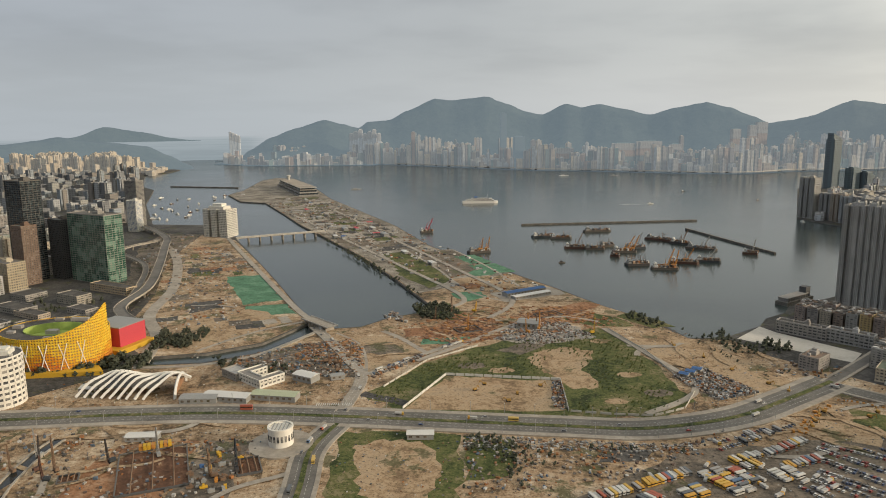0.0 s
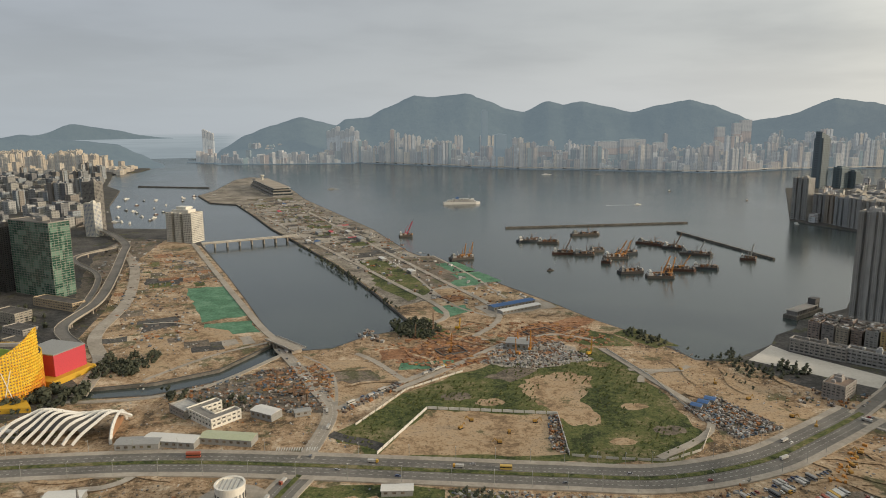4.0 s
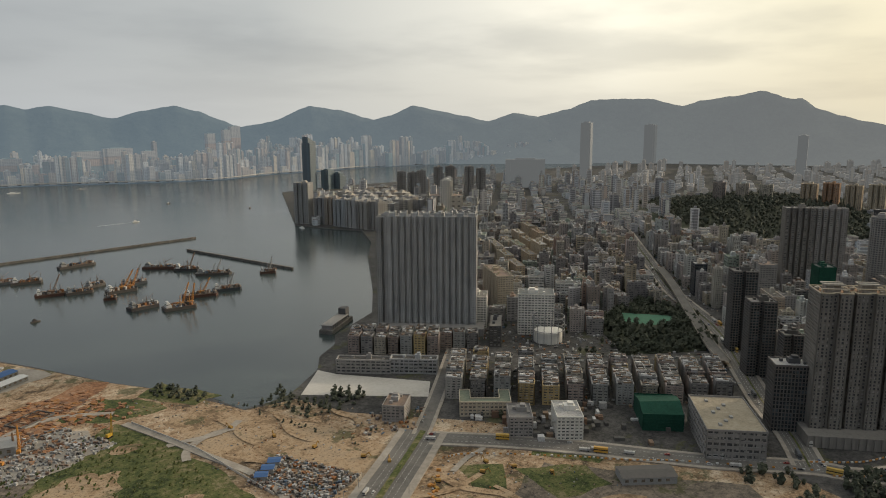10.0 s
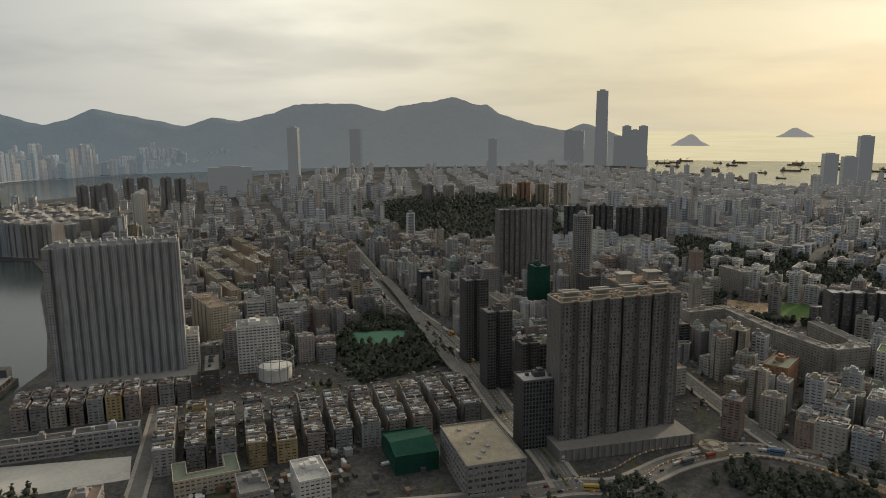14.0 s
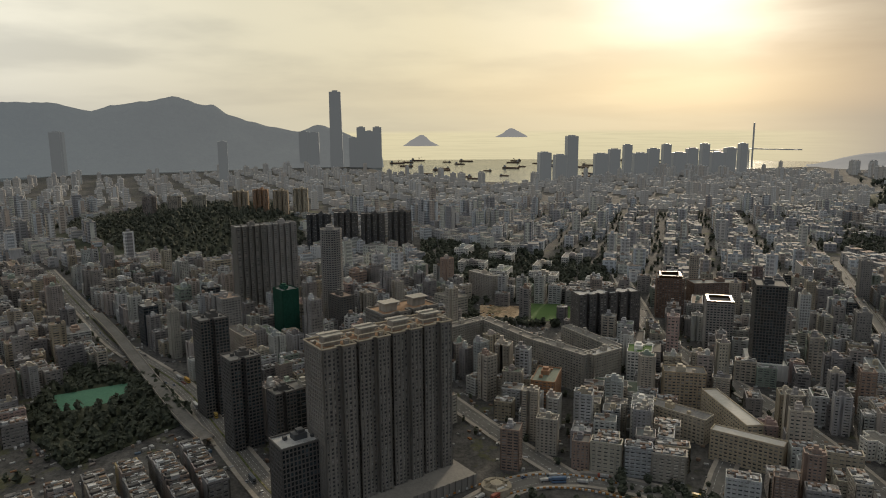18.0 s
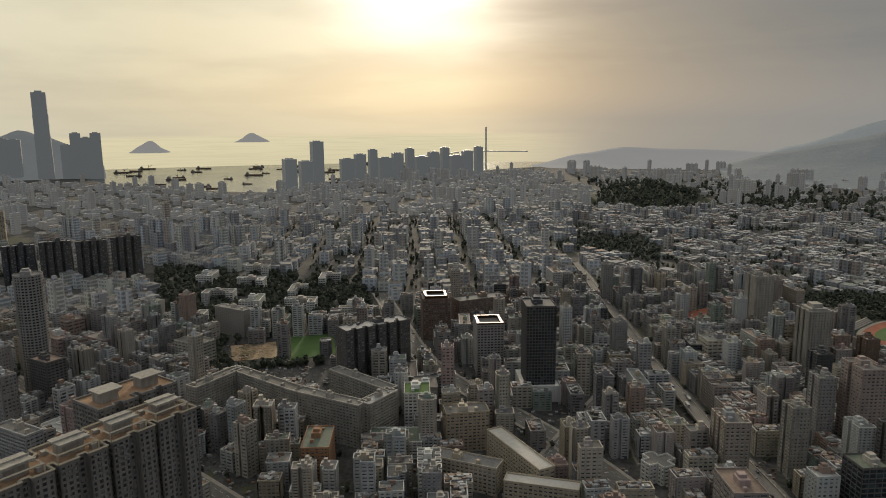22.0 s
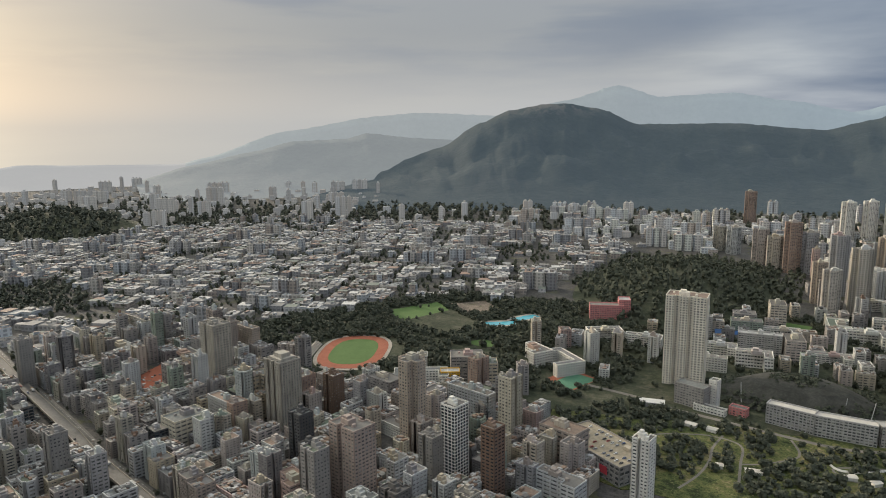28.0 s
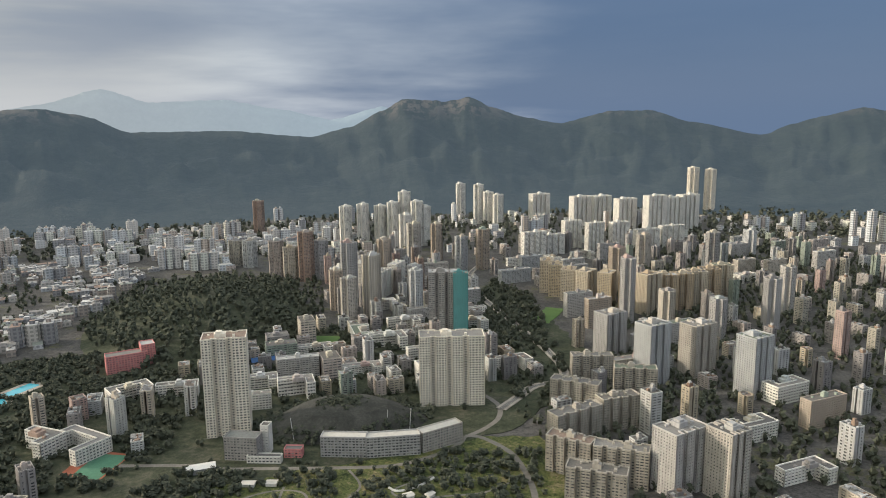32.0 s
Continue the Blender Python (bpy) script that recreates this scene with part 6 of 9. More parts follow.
one_off("works_building", 474, 583, -42, rect(22, 34), 20, "white stepped works building", "factory", M_WHITE)
rt = random.Random(11)
for k in range(12):       # the parallel tenement streets
    fx, fy = 441 + 16.8 * k, 690 - 15.2 * k
    bx, by = 512 + 15.7 * k, 758 - 17.2 * k
    n = 7
    for i in range(n):
        t = (i + 0.5) / n
        x, y = fx + (bx - fx) * t, fy + (by - fy) * t
        if not free(x, y, -7):
            continue
        for s in (-1,):
            put("tenement_house", x, y, math.degrees(math.atan2(by - fy, bx - fx)) + 90, rt, sx=1.2, sy=0.67, sz=rt.uniform(0.86, 1.04), group="parallel tenement rows")
block_poly([(430, 680), (540, 800), (740, 600), (650, 500), (560, 560)])
for k in range(10):
    for j in range(2):
        x, y = 478 + 10.2 * k - 15 * j, 897 - 11.0 * k - 17 * j
        if free(x, y, -5) and inside(KOWLOON, x, y):
            put("tenement_house", x, y, -46.8, rt, sx=1.0, sy=0.9, sz=0.98, group="tenements below the housing slab")
block_poly([(460, 900), (610, 770), (570, 720), (400, 850)])
f = one_off("market_building", 571, -339, -31, rect(88, 44), 18, "long flat market hall with parking on its roof", "car park", M_GREY, floor=4.5, band=0.4, bay=6, pier=0.2, top=False, roofmat=M_TANROOF)
for x, w, h, mat in ((26, 15, 6, M_ORANGE), (12, 7, 7, M_MALLIN), (0, 12, 8, M_LIME), (-14, 10, 7, M_WHITE), (-25, 9, 7, M_RED)):
    g = Geo()
    g.box(x, 22.4, 6, w, 0.5, h)
    part("sign_board", g, mat, f, "large coloured sign board")
g = Geo()
g.box(20, 4, 18, 9, 6, 3.4)
g.box(-22, -10, 18, 7, 5, 3.0)
part("stair_house", g, M_CREAM, f)
for i in range(12):
    one_off("slab_block", 860 + 74 * (i % 4) + 40 * (i // 4), 1000 + 40 * (i % 4) + 62 * (i // 4), 58, rect(62, 14), 30 + 3 * (i % 3), "pale cream housing slab in parallel rows", "apartment block", M_CREAM, floor=2.9, bay=4)
f = thing("spiral_ramp", 662, 330, 0, 0, "round tan ramp with a ringed canopy", "ramp")
g = Geo()
g.lathe(0, 0, [(11, 0), (11, 6), (8, 6), (8, 5)], 28)
part("ring", g, M_TANROOF, f)
g = Geo()
g.lathe(0, 0, [(4.5, 0), (4.5, 7.5), (3, 8)], 18)
part("hub", g, M_CREAM, f)
for k in range(6):
    g = Geo()
    a = math.pi * k / 3
    g.beam((4 * math.cos(a), 4 * math.sin(a), 7), (10 * math.cos(a), 10 * math.sin(a), 6.3), 0.8)
    part("spoke", g, M_TANROOF, f)
BLOCKED.append(("disc", 662, 330, 16))
# middle of the city
for x, y, l, a in ((948, 317, 92, 35.5), (885, 265, 74, 44.5), (872, 223, 40, -51), (921, 229, 84, 31.4), (966, 364, 58, -46)):
    one_off("slab_block", x, y, a, rect(l, 14), 39, "long galleried housing slab of weathered tan concrete round a court", "apartment block", M_TAN, floor=2.8, band=0.42, bay=3.4, pier=0.22, rec=1.2, seed=int(x))
one_off("housing_slab", 1010, 200, -72, comb(78, 24, 6, 5), 66, "dark curved estate tower row", "tower", M_DARK, floor=2.9, bay=3.2, pier=0.4)
f = one_off("hotel_block", 1151, 91, -10, rect(38, 36), 54, "square hotel with a sunlit roof frame", "hotel", M_BROWN, top=False)
for s in (-1, 1):
    g = Geo()
    g.box(14 * s, 0, 54, 3, 30, 4)
    part("roof_frame", g, M_GILT, f, "glossy metal roof frame")
    g = Geo()
    g.box(0, 13 * s, 54, 25, 3, 4)
    part("roof_frame", g, M_GILT, f, "glossy metal roof frame")
one_off("hotel_block", 1165, 25, -82, rect(72, 26), 44, "broad brown institutional block", "office building", M_BROWN)
f = one_off("frame_building", 1005, 70, -12, rect(36, 30), 58, "office block with a pale square roof rim", "office building", M_GREY, M_BLUEGLASS, top=False)
for s in (-1, 1):
    g = Geo()
    g.box(15.5 * s, 0, 58, 3, 30, 3)
    part("roof_rim", g, M_GILT, f, "glossy metal roof rim")
    g = Geo()
    g.box(0, 13 * s, 58, 28, 3, 3)
    part("roof_rim", g, M_GILT, f, "glossy metal roof rim")
f = one_off("dark_tower", 922, 46, -14, rect(34, 30), 98, "dark glass tower on a white podium", "tower", M_DARK, M_BLUEGLASS, floor=3.2, band=0.25, bay=3, pier=0.25)
g = Geo()
g.box(4, -4, 0, 50, 46, 17)
part("podium", g, M_WHITE, f)
one_off("white_hall", 885, 184, -14, rect(28, 24), 37, "white stepped hall with a yellow-green roof", "church", M_WHITE, roofmat=M_LAWN)
one_off("slab_block", 831, 154, 82, rect(38, 20), 35, "sunlit cream slab with a rounded end", "apartment block", M_CREAM)
one_off("slab_block", 770, 176, 49, rect(60, 16), 22, "low cream wing of the sunlit slab", "apartment block", M_CREAM)
one_off("slab_block", 762, 133, 9.8, rect(78, 14), 28, "long sunlit cream housing slab with a pale roof", "apartment block", M_CREAM, roofmat=M_DOCK, top=False)
one_off("slab_block", 714, 135, 57.5, rect(54, 13), 24, "cream housing slab with a pale roof among tenements", "apartment block", M_CREAM, roofmat=M_DOCK, top=False)
one_off("apartment_block", 817, 283, -14, rect(40, 22), 33, "orange-red industrial block with pale bands", "factory", M_ORANGE)
one_off("apartment_block", 762, 206, -14, comb(32, 18, 4, 4), 30, "white apartment block with zigzag bays", "apartment block", M_WHITE)
one_off("cross_building", 732, 27, 8, cross(26, 26, 0.2), 16, "low building with a white cross-shaped roof", "hall", M_WHITE, top=False)
one_off("tower", 713, -23, -16, comb(28, 20, 3, 3), 54, "cream residential tower with a ribbed front", "tower", M_PALE, pier=0.4, rec=0.9)
one_off("tower", 718, -156, -14, comb(30, 22, 2, 4), 80, "pinkish tan twin-shaft residential tower", "tower", M_ROSE)
one_off("slender_tower", 742, -136, -14, rect(16, 14), 66, "slim dark glazed residential tower", "tower", M_DARK, M_BLUEGLASS)
one_off("slender_tower", 672, -240, -14, rect(16, 18), 74, "slim glass tower with a white edge", "tower", M_WHITE, M_BLUEGLASS, pier=0.15, band=0.2)
one_off("slender_tower", 629, -224, -14, rect(14, 14), 69, "slim dark brown residential tower", "tower", M_BROWN, M_BLUEGLASS)
for x, y, h in ((645, -138, 41), (626, -171, 38)):
    f = one_off("slender_tower", x, y, -14, comb(15, 13, 2, 2), h, "slim tan tower with an orange side", "tower", M_TAN, seed=int(x))
    g = Geo()
    g.box(0, -6.7, 3, 9, 0.5, h - 4)
    part("coloured_panel", g, M_ORANGE, f, "orange wall panel")
for x, y, h, mat, lab in ((854, -310, 47, M_BROWN, "brown residential tower among tenements"), (735, -131, 67, M_GREY, "slim grey residential tower with a dark front"), (798, -190, 61, M_DARK, "near-black slim residential tower"), (656, -120, 59, M_DARK, "dark ribbed tower with a crown"),
                          (689, -229, 47, M_GREY, "slim grey tower behind the tenements"), (708, -80, 58, M_TAN, "slim tan residential tower"), (960, -69, 58, M_GREY, "grey slab tower beside the flyover"), (1230, -206, 62, M_GREY, "long grey institutional block at the flyover")):
    one_off("slender_tower", x, y, -14, comb(17, 15, 2, 3), h, lab, "tower", mat, M_BLUEGLASS if mat is M_DARK else M_GLASS, pier=0.45, bay=3, rec=0.7, seed=int(x))
f = one_off("tower", 870, -250, -14, comb(27, 25, 3, 3), 80, "taupe residential tower with ribbed balconies and a stepped crown", "tower", M_TAN, floor=3.0, band=0.38, bay=3.0, pier=0.42, rec=0.9, top=False)
g = Geo()
g.box(0, 0, 80, 20, 18, 3)
g.box(0, 0, 83, 12, 11, 4)
g.box(-8, 6, 83, 2, 2, 2)
part("crown", g, M_TAN, f)
one_off("tower", 1028, -314, -14, comb(30, 24, 2, 5), 80, "tan residential tower of two shafts", "tower", M_TAN)
one_off("tower", 522, -282, -10, comb(15, 14, 2, 3), 58, "white residential tower with framed crown", "tower", M_WHITE)
one_off("school_building", 800, -402, 30, horseshoe(62, 30, 11), 28, "white school with a yellow wing", "school", M_WHITE, top=False)
one_off("school_building", 772, -420, 30, rect(22, 14), 29, "bright yellow school wing", "school", M_YELLOW, top=False)
one_off("curved_school", 690, -560, -40, horseshoe(60, 40, 10), 16, "cream school with curved galleries", "school", M_WHITE, top=False)
# north: estates below the ridge
f = one_off("white_tower", 541, -580, 2, comb(46, 28, 3, 3), 108, "tall cream-white residential tower by the park", "tower", M_IVORY, floor=3.0, band=0.42, bay=3.2, pier=0.45, rec=0.8)
f = one_off("white_tower", 290, -612, -8, comb(76, 30, 4, 3), 84, "broad white residential slab tower", "tower", M_IVORY, floor=3.0, band=0.42, bay=3.2, pier=0.45, rec=0.8)
one_off("teal_tower", 255, -850, -10, comb(44, 30, 3, 5), 108, "grey tower with a teal netted side", "tower", M_GREY)
one_off("teal_tower", 232, -832, -10, rect(22, 20), 108, "teal netted side of a tower", "tower", M_TEAL, M_TEAL, band=0.8)
for x, y, l, a in ((422, -500, 46, -14), (374, -492, 54, -3), (325, -501, 48, 22)):
    one_off("low_slab", x, y, a, rect(l, 14), 21, "grey-white slab of a curved row beside the park", "apartment block", M_PALE, floor=3.0, band=0.4, bay=3.4, pier=0.3, rec=0.8, roofmat=M_DOCK, top=False, seed=int(x))
for x, y, h, w in ((36, -736, 62, 38), (30, -622, 78, 36), (-43, -640, 68, 40), (130, -372, 60, 42), (96, -352, 64, 26), (-70, -560, 74, 34)):
    one_off("residential_tower", x, y, 20, comb(w, 28, 3, 6), h, "grey-beige ribbed tower above the estate", "tower", M_PALE, floor=2.9, band=0.4, bay=3, pier=0.45, rec=0.9, seed=int(x))
for x, y, l, a in ((103, -640, 52, -10), (156, -558, 56, -36), (186, -482, 60, 20), (128, -506, 46, 8), (214, -420, 44, -40), (176, -392, 50, -30), (214, -358, 52, -31), (70, -585, 50, -20)):
    one_off("estate_block", x, y, a, comb(l, 18, 4, 3), 36, "stepped beige estate block of a zigzag row", "apartment block", M_TAN, floor=2.8, band=0.42, bay=3.2, pier=0.3, rec=0.9, seed=int(x))
for x, y, h, a in ((-2, -1122, 62, 70), (-8, -1088, 60, 70), (-20, -1050, 58, 62), (-42, -1020, 60, 40), (-70, -990, 62, 50), (-92, -956, 66, 60), (-118, -926, 70, 20), (-152, -930, 66, -10), (-186, -940, 64, -14), (-220, -952, 64, -14), (-254, -966, 64, -14), (-290, -985, 66, -14)):
    one_off("housing_slab", x, y, a, comb(36, 26, 3, 5), h, "warm cream estate tower joined into a long row", "tower", M_CREAM, floor=2.9, band=0.4, bay=3, pier=0.45, rec=0.9, seed=int(-x))
for x, y, h in ((395, -1222, 47), (352, -1198, 57), (318, -1150, 50), (284, -1200, 54)):
    one_off("slab_block", x, y, 60, comb(46, 20, 4, 4), h, "white estate slab in a row of parallel slabs", "apartment block", M_WHITE, bay=3.2, pier=0.4, seed=int(x))
for x, y, h in ((355, -1750, 106), (308, -1750, 110), (261, -1748, 105), (228, -1720, 116), (196, -1730, 142), (168, -1690, 120), (146, -1700, 104), (206, -1640, 92), (-78, -2280, 112), (-92, -2065, 126), (-118, -2040, 104), (-140, -2001, 98)):
    one_off("residential_tower", x, y, 10, cross(32, 30, 0.25), h, "white point tower below the ridge", "tower", M_WHITE, floor=3, bay=3, pier=0.45, seed=int(x))
for x, y, h in ((-276, -1998, 98), (-369, -1881, 99), (-434, -1879, 99), (-468, -1776, 100), (-537, -1727, 112), (-600, -1740, 104), (-660, -1760, 108)):
    one_off("housing_slab", x, y, 10, comb(62, 30, 4, 6), h, "grey-white tower row on the foothills", "tower", M_WHITE, floor=3, bay=3, pier=0.45, seed=int(-x))
for x, y, h, w in ((-82, -1453, 64, 60), (-140, -1490, 50, 66), (-220, -1561, 72, 50), (-267, -1522, 70, 46), (-334, -1522, 70, 50), (-400, -1500, 52, 70), (-480, -1520, 56, 70)):
    one_off("slab_block", x, y, 10, comb(w, 20, 4, 4), h, "pale estate slab with gallery floors below the towers", "apartment block", M_WHITE, bay=3.4, pier=0.3, seed=int(-x))
for x, y, h in ((598, -1960, 105), (624, -1534, 58), (590, -1500, 62), (524, -1380, 78), (460, -1320, 104), (492, -1340, 70), (430, -1330, 84)):
    one_off("residential_tower", x, y, 10, cross(32, 28, 0.25), h, "grey tower at the far side of the wooded hill", "tower", M_WALL, seed=int(x))
for i in range(2):
    one_off("residential_tower", -905 - 56 * i, -2160 + 20 * i, 10, cross(40, 36, 0.25), 158 - 6 * i, "high cream tower below the ridge", "tower", M_IVORY)
one_off("low_block", 521, -514, -18, rect(34, 16), 24, "grey galleried block at the foot of the tower", "apartment block", M_GREY, bay=3.2, pier=0.3, top=False)
one_off("low_block", 499, -522, -18, rect(9, 10), 30, "white lift tower beside the galleried block", "stair tower", M_WHITE, band=0.8, top=False)
one_off("low_block", 472, -507, -14, rect(18, 10), 9, "small pink flat-roofed house below the slope", "building", M_PINK, top=False)
one_off("low_block", 500, -500, -14, rect(34, 8), 7, "low white shop row along the park road", "building", M_WHITE, top=False)
one_off("low_slab", 520, -640, 4, rect(40, 14), 18, "low white block at the foot of the tower", "apartment block", M_WHITE)
one_off("pink_building", 700, -812, 20, rect(52, 20), 24, "pink and red school block", "school", M_PINK, top=False)
one_off("pink_building", 676, -828, 20, rect(18, 22), 32, "red stair tower of the pink school", "school", M_PINK, top=False)
# east: the old factory district and the mall
one_off("glass_tower", -572, 1150, -28, rect(92, 34), 112, "green curtain-glass office tower with a cream roof rim", "office building", M_GREY, M_GREENGLASS, floor=3.6, band=0.15, bay=6, pier=0.06, rec=0.2)
one_off("glass_tower", -690, 1160, -28, rect(44, 34), 166, "dark tinted glass office tower", "office building", M_DARK, M_BLUEGLASS, floor=3.6, band=0.15, bay=6, pier=0.06, rec=0.2)
one_off("office_block", -640, 1175, -28, rect(30, 30), 100, "black glass office block beside green tower", "office building", M_DARK, M_BLUEGLASS)
one_off("office_block", -678, 1130, -28, rect(28, 26), 96, "reddish brown office block", "office building", M_BROWN)
one_off("industrial_block", -690, 1090, -28, rect(60, 30), 45, "cream factory block with strip windows", "factory", M_CREAM, floor=4)
one_off("slender_tower", -752, 1722, -20, rect(36, 26), 118, "slim grey tower at the water's edge", "tower", M_GREY, M_BLUEGLASS)
one_off("office_block", -738, 1682, -20, rect(28, 22), 74, "white block with blue panels", "office building", M_WHITE, M_BLUE)
f = one_off("stepped_hospital", -508, 1600, -20, comb(64, 40, 3, 8), 62, "stepped pale hospital block by the channel", "hospital", M_WHITE, floor=4, band=0.45)
g = Geo()
g.box(0, 0, 62, 40, 26, 7)
g.box(0, 0, 69, 24, 18, 6)
part("upper_storey", g, M_WHITE, f)
for x, y, w, d, h, mat in ((-540, 1004, 46, 24, 13, M_TAN), (-512, 1068, 84, 20, 11, M_CREAM), (-600, 960, 60, 26, 7, M_GREY), (-622, 1030, 40, 34, 9, M_GREY), (-560, 930, 54, 18, 6, M_PALE), (-500, 948, 40, 20, 7, M_GREY), (-592, 894, 58, 16, 5, M_PALE), (-528, 872, 46, 16, 6, M_GREY), (-478, 900, 30, 18, 6, M_TAN)):
    one_off("low_hall", x, y, -28, rect(w, d), h, "low flat-roofed depot between expressway and towers", "depot", mat, floor=3.5, bay=5, pier=0.25, top=False, roofmat=M_DARKROOF, seed=int(-x))
# round yellow mall
f = thing("shopping_mall", -425, 745, 0, 0, "round yellow and orange mall wrapped in a lit lattice", "shopping mall")
BLOCKED.append(("disc", -425, 745, 80))
wall, core, rim = Geo(), Geo(), Geo()
NSEG = 120


def mall_top(i):
    """The parapet climbs from the low rear to the pointed fin."""
    a = i / NSEG * 360
    return 38 + 27 * max(0.0, min(1.0, (a - 262) / 94)) ** 1.8 + (27 if a < 4 else 0)


for i in range(NSEG):
    p, m, q = (2 * math.pi * (i + u) / NSEG for u in (0.0, 0.42, 1.0))
    a, h, b = ((56 * math.cos(u), 45 * math.sin(u)) for u in (p, m, q))
    d, e, c = ((55 * math.cos(u), 44.2 * math.sin(u)) for u in (p, m, q))
    top = mall_top(i)
    core.face([(*d, 0), (*c, 0), (*c, top), (*d, top)])
    warm = 15 + 6 * math.sin(i * 0.21 + 1.0)
    z = 2.0
    while z < top:
        tone = 0 if z > warm else 1 if z > warm - 9 else 2
        wall.prism([a, b, c, d], z, min(z + 1.5, top), slot=tone)
        wall.prism([a, h, e, d], min(z + 1.5, top), min(z + 3.0, top), slot=tone)
        z += 3.0
    wall.prism([a, b, c, d], top, top + 0.5)
    rim.prism([d, c, (33 * math.cos(q), 25 * math.sin(q)), (33 * math.cos(p), 25 * math.sin(p))], 31, min(top - 1.0, 37))
part("lattice_panel", wall, (M_MALL, M_MALLMID, M_MALLLOW), f, "lattice panels from yellow down to orange-red", kind="stuff")
part("inner_wall", core, M_BROWN, f)
part("roof_ring", rim, M_DARKROOF, f, "dark grey flat roof ring")
g = Geo()
g.lathe(0, 0, [(32.6, 27), (32.6, 38.2), (31.6, 38.2), (31.6, 29), (0.5, 29.2)], 36)
g.v = [(x, y * 0.76, z) for x, y, z in g.v]
part("courtyard", g, M_LIME, f, "bright green roof courtyard")
for x, y, w, d, h in ((-44, 6, 10, 6, 3), (-40, -14, 8, 5, 2.5), (40, 14, 12, 6, 3.5), (10, 35, 20, 5, 3), (-14, 36, 10, 4, 2.5), (14, -35, 16, 4, 2.2), (-8, 8, 12, 8, -5)):
    g = Geo()
    g.box(x, y, 37 if h > 0 else 29, w, d, abs(h))
    part("roof_plant", g, M_GREY, f)
g = Geo()
g.prism([(70, -44), (-30, -56), (-62, -34), (-58, -20), (52, -20)], 0, 5)
part("podium", g, M_YELLOW, f)
for k in range(7):
    for lean in (0.075, -0.075):
        g = Geo()
        a = -2.75 + 0.34 * k
        g.beam((56.4 * math.cos(a - lean), 45.4 * math.sin(a - lean), 4), (56.4 * math.cos(a + lean), 45.4 * math.sin(a + lean), 33), 0.7)
        part("white_brace", g, M_WHITE, f)
f = thing("red_hall", -383, 800, 0, -20, "red box-shaped hall with a grey metal roof", "hall")
g = Geo()
g.box(0, 0, 6, 44, 40, 22)
part("wall", g, M_RED, f)
g = Geo()
g.box(0, 0, 28, 44.6, 40.6, 1)
part("roof", g, M_STEEL, f)
g = Geo()
g.box(0, -4, 0, 60, 56, 6)
part("base", g, M_YELLOW, f)
BLOCKED.append(("disc", -383, 800, 45))
one_off("curved_hotel", -418, 630, 10, round_plan(22, 24), 47, "rounded cream hotel with ribbon windows", "hotel", M_WHITE, floor=5.5, band=0.5, bay=9, pier=0.1)
# drum building
f = thing("drum_building", -133, 537, 0, 0, "round white pump house with a grid roof", "building")
g = Geo()
g.lathe(0, 0, [(10, 0), (10, 15), (10.5, 15), (10.5, 16.6), (9, 16.6), (9, 15.3)], 32)
part("wall", g, M_WHITE, f)
for k in range(20):
    a = 2 * math.pi * k / 20
    g = Geo()
    g.box(10.05 * math.cos(a), 10.05 * math.sin(a), 6, 0.3, 1.8, 5, a)
    part("window", g, M_GLASS, f)
for k in range(5):
    g = Geo()
    g.box(-6 + 3 * k, 0, 15.4, 0.5, 13, 0.8)
    part("roof_beam", g, M_STEEL, f)
g = Geo()
g.lathe(0, 0, [(26, 0), (26, 1.3), (0.5, 1.4)], 32)
part("plinth", g, M_PAVE, f)
# ribbed arch roofs under construction
f = thing("ribbed_station", -303, 656, 0, -6, "row of white arched roof ribs under construction", "station")
ribs = []
for k in range(9):
    pts = []
    for i in range(15):
        u = i / 14
        wave = 1.6 * math.sin(u * 9 + k)
        pts.append((-46 + 8.4 * k + 27 * u, -24 + 44 * u, 0.5 + (16 + wave) * math.sin(math.pi * (0.02 + 0.80 * u))))
    ribs.append(pts)
    g = Geo()
    for a, b in zip(pts, pts[1:]):
        g.beam(a, b, 2.3)
    part("rib", g, M_SHIP, f)
for k in range(8):          # roof sheets already laid between the upper halves
    g = Geo()
    for i in range(3, 14):
        a, b, c, d = ribs[k][i], ribs[k + 1][i], ribs[k + 1][i + 1], ribs[k][i + 1]
        g.face([(q[0], q[1], q[2] - 0.6) for q in (a, b, c, d)])
    part("roof_sheet", g, M_DARK if i % 2 else M_BROWN, f)
g = Geo()
for i in range(13):
    a, b = math.pi * i / 13, math.pi * (i + 1) / 13
    p, q = (44 + 6 * math.cos(a), 6 - 24 * math.cos(a), 0.5 + 15 * math.sin(a)), (44 + 6 * math.cos(b), 6 - 24 * math.cos(b), 0.5 + 15 * math.sin(b))
    g.beam(p, q, 2.2)
part("end_arch", g, M_SHIP, f)
g = Geo()
g.face([(42 + 6 * math.cos(math.pi * i / 12), 6 - 23 * math.cos(math.pi * i / 12), 0.4 + 14 * math.sin(math.pi * i / 12)) for i in range(13)])
part("end_wall", g, M_ORANGE, f)


def shed(x, y, w, d, h, turn, roofmat, label, z=0.8, wallmat=M_STEEL):
    s = thing("shed", x, y, 0, turn, label, "shed")
    g = Geo()
    g.box(0, 0, 0, w, d, z + h)
    part("wall", g, wallmat, s)
    g = Geo()
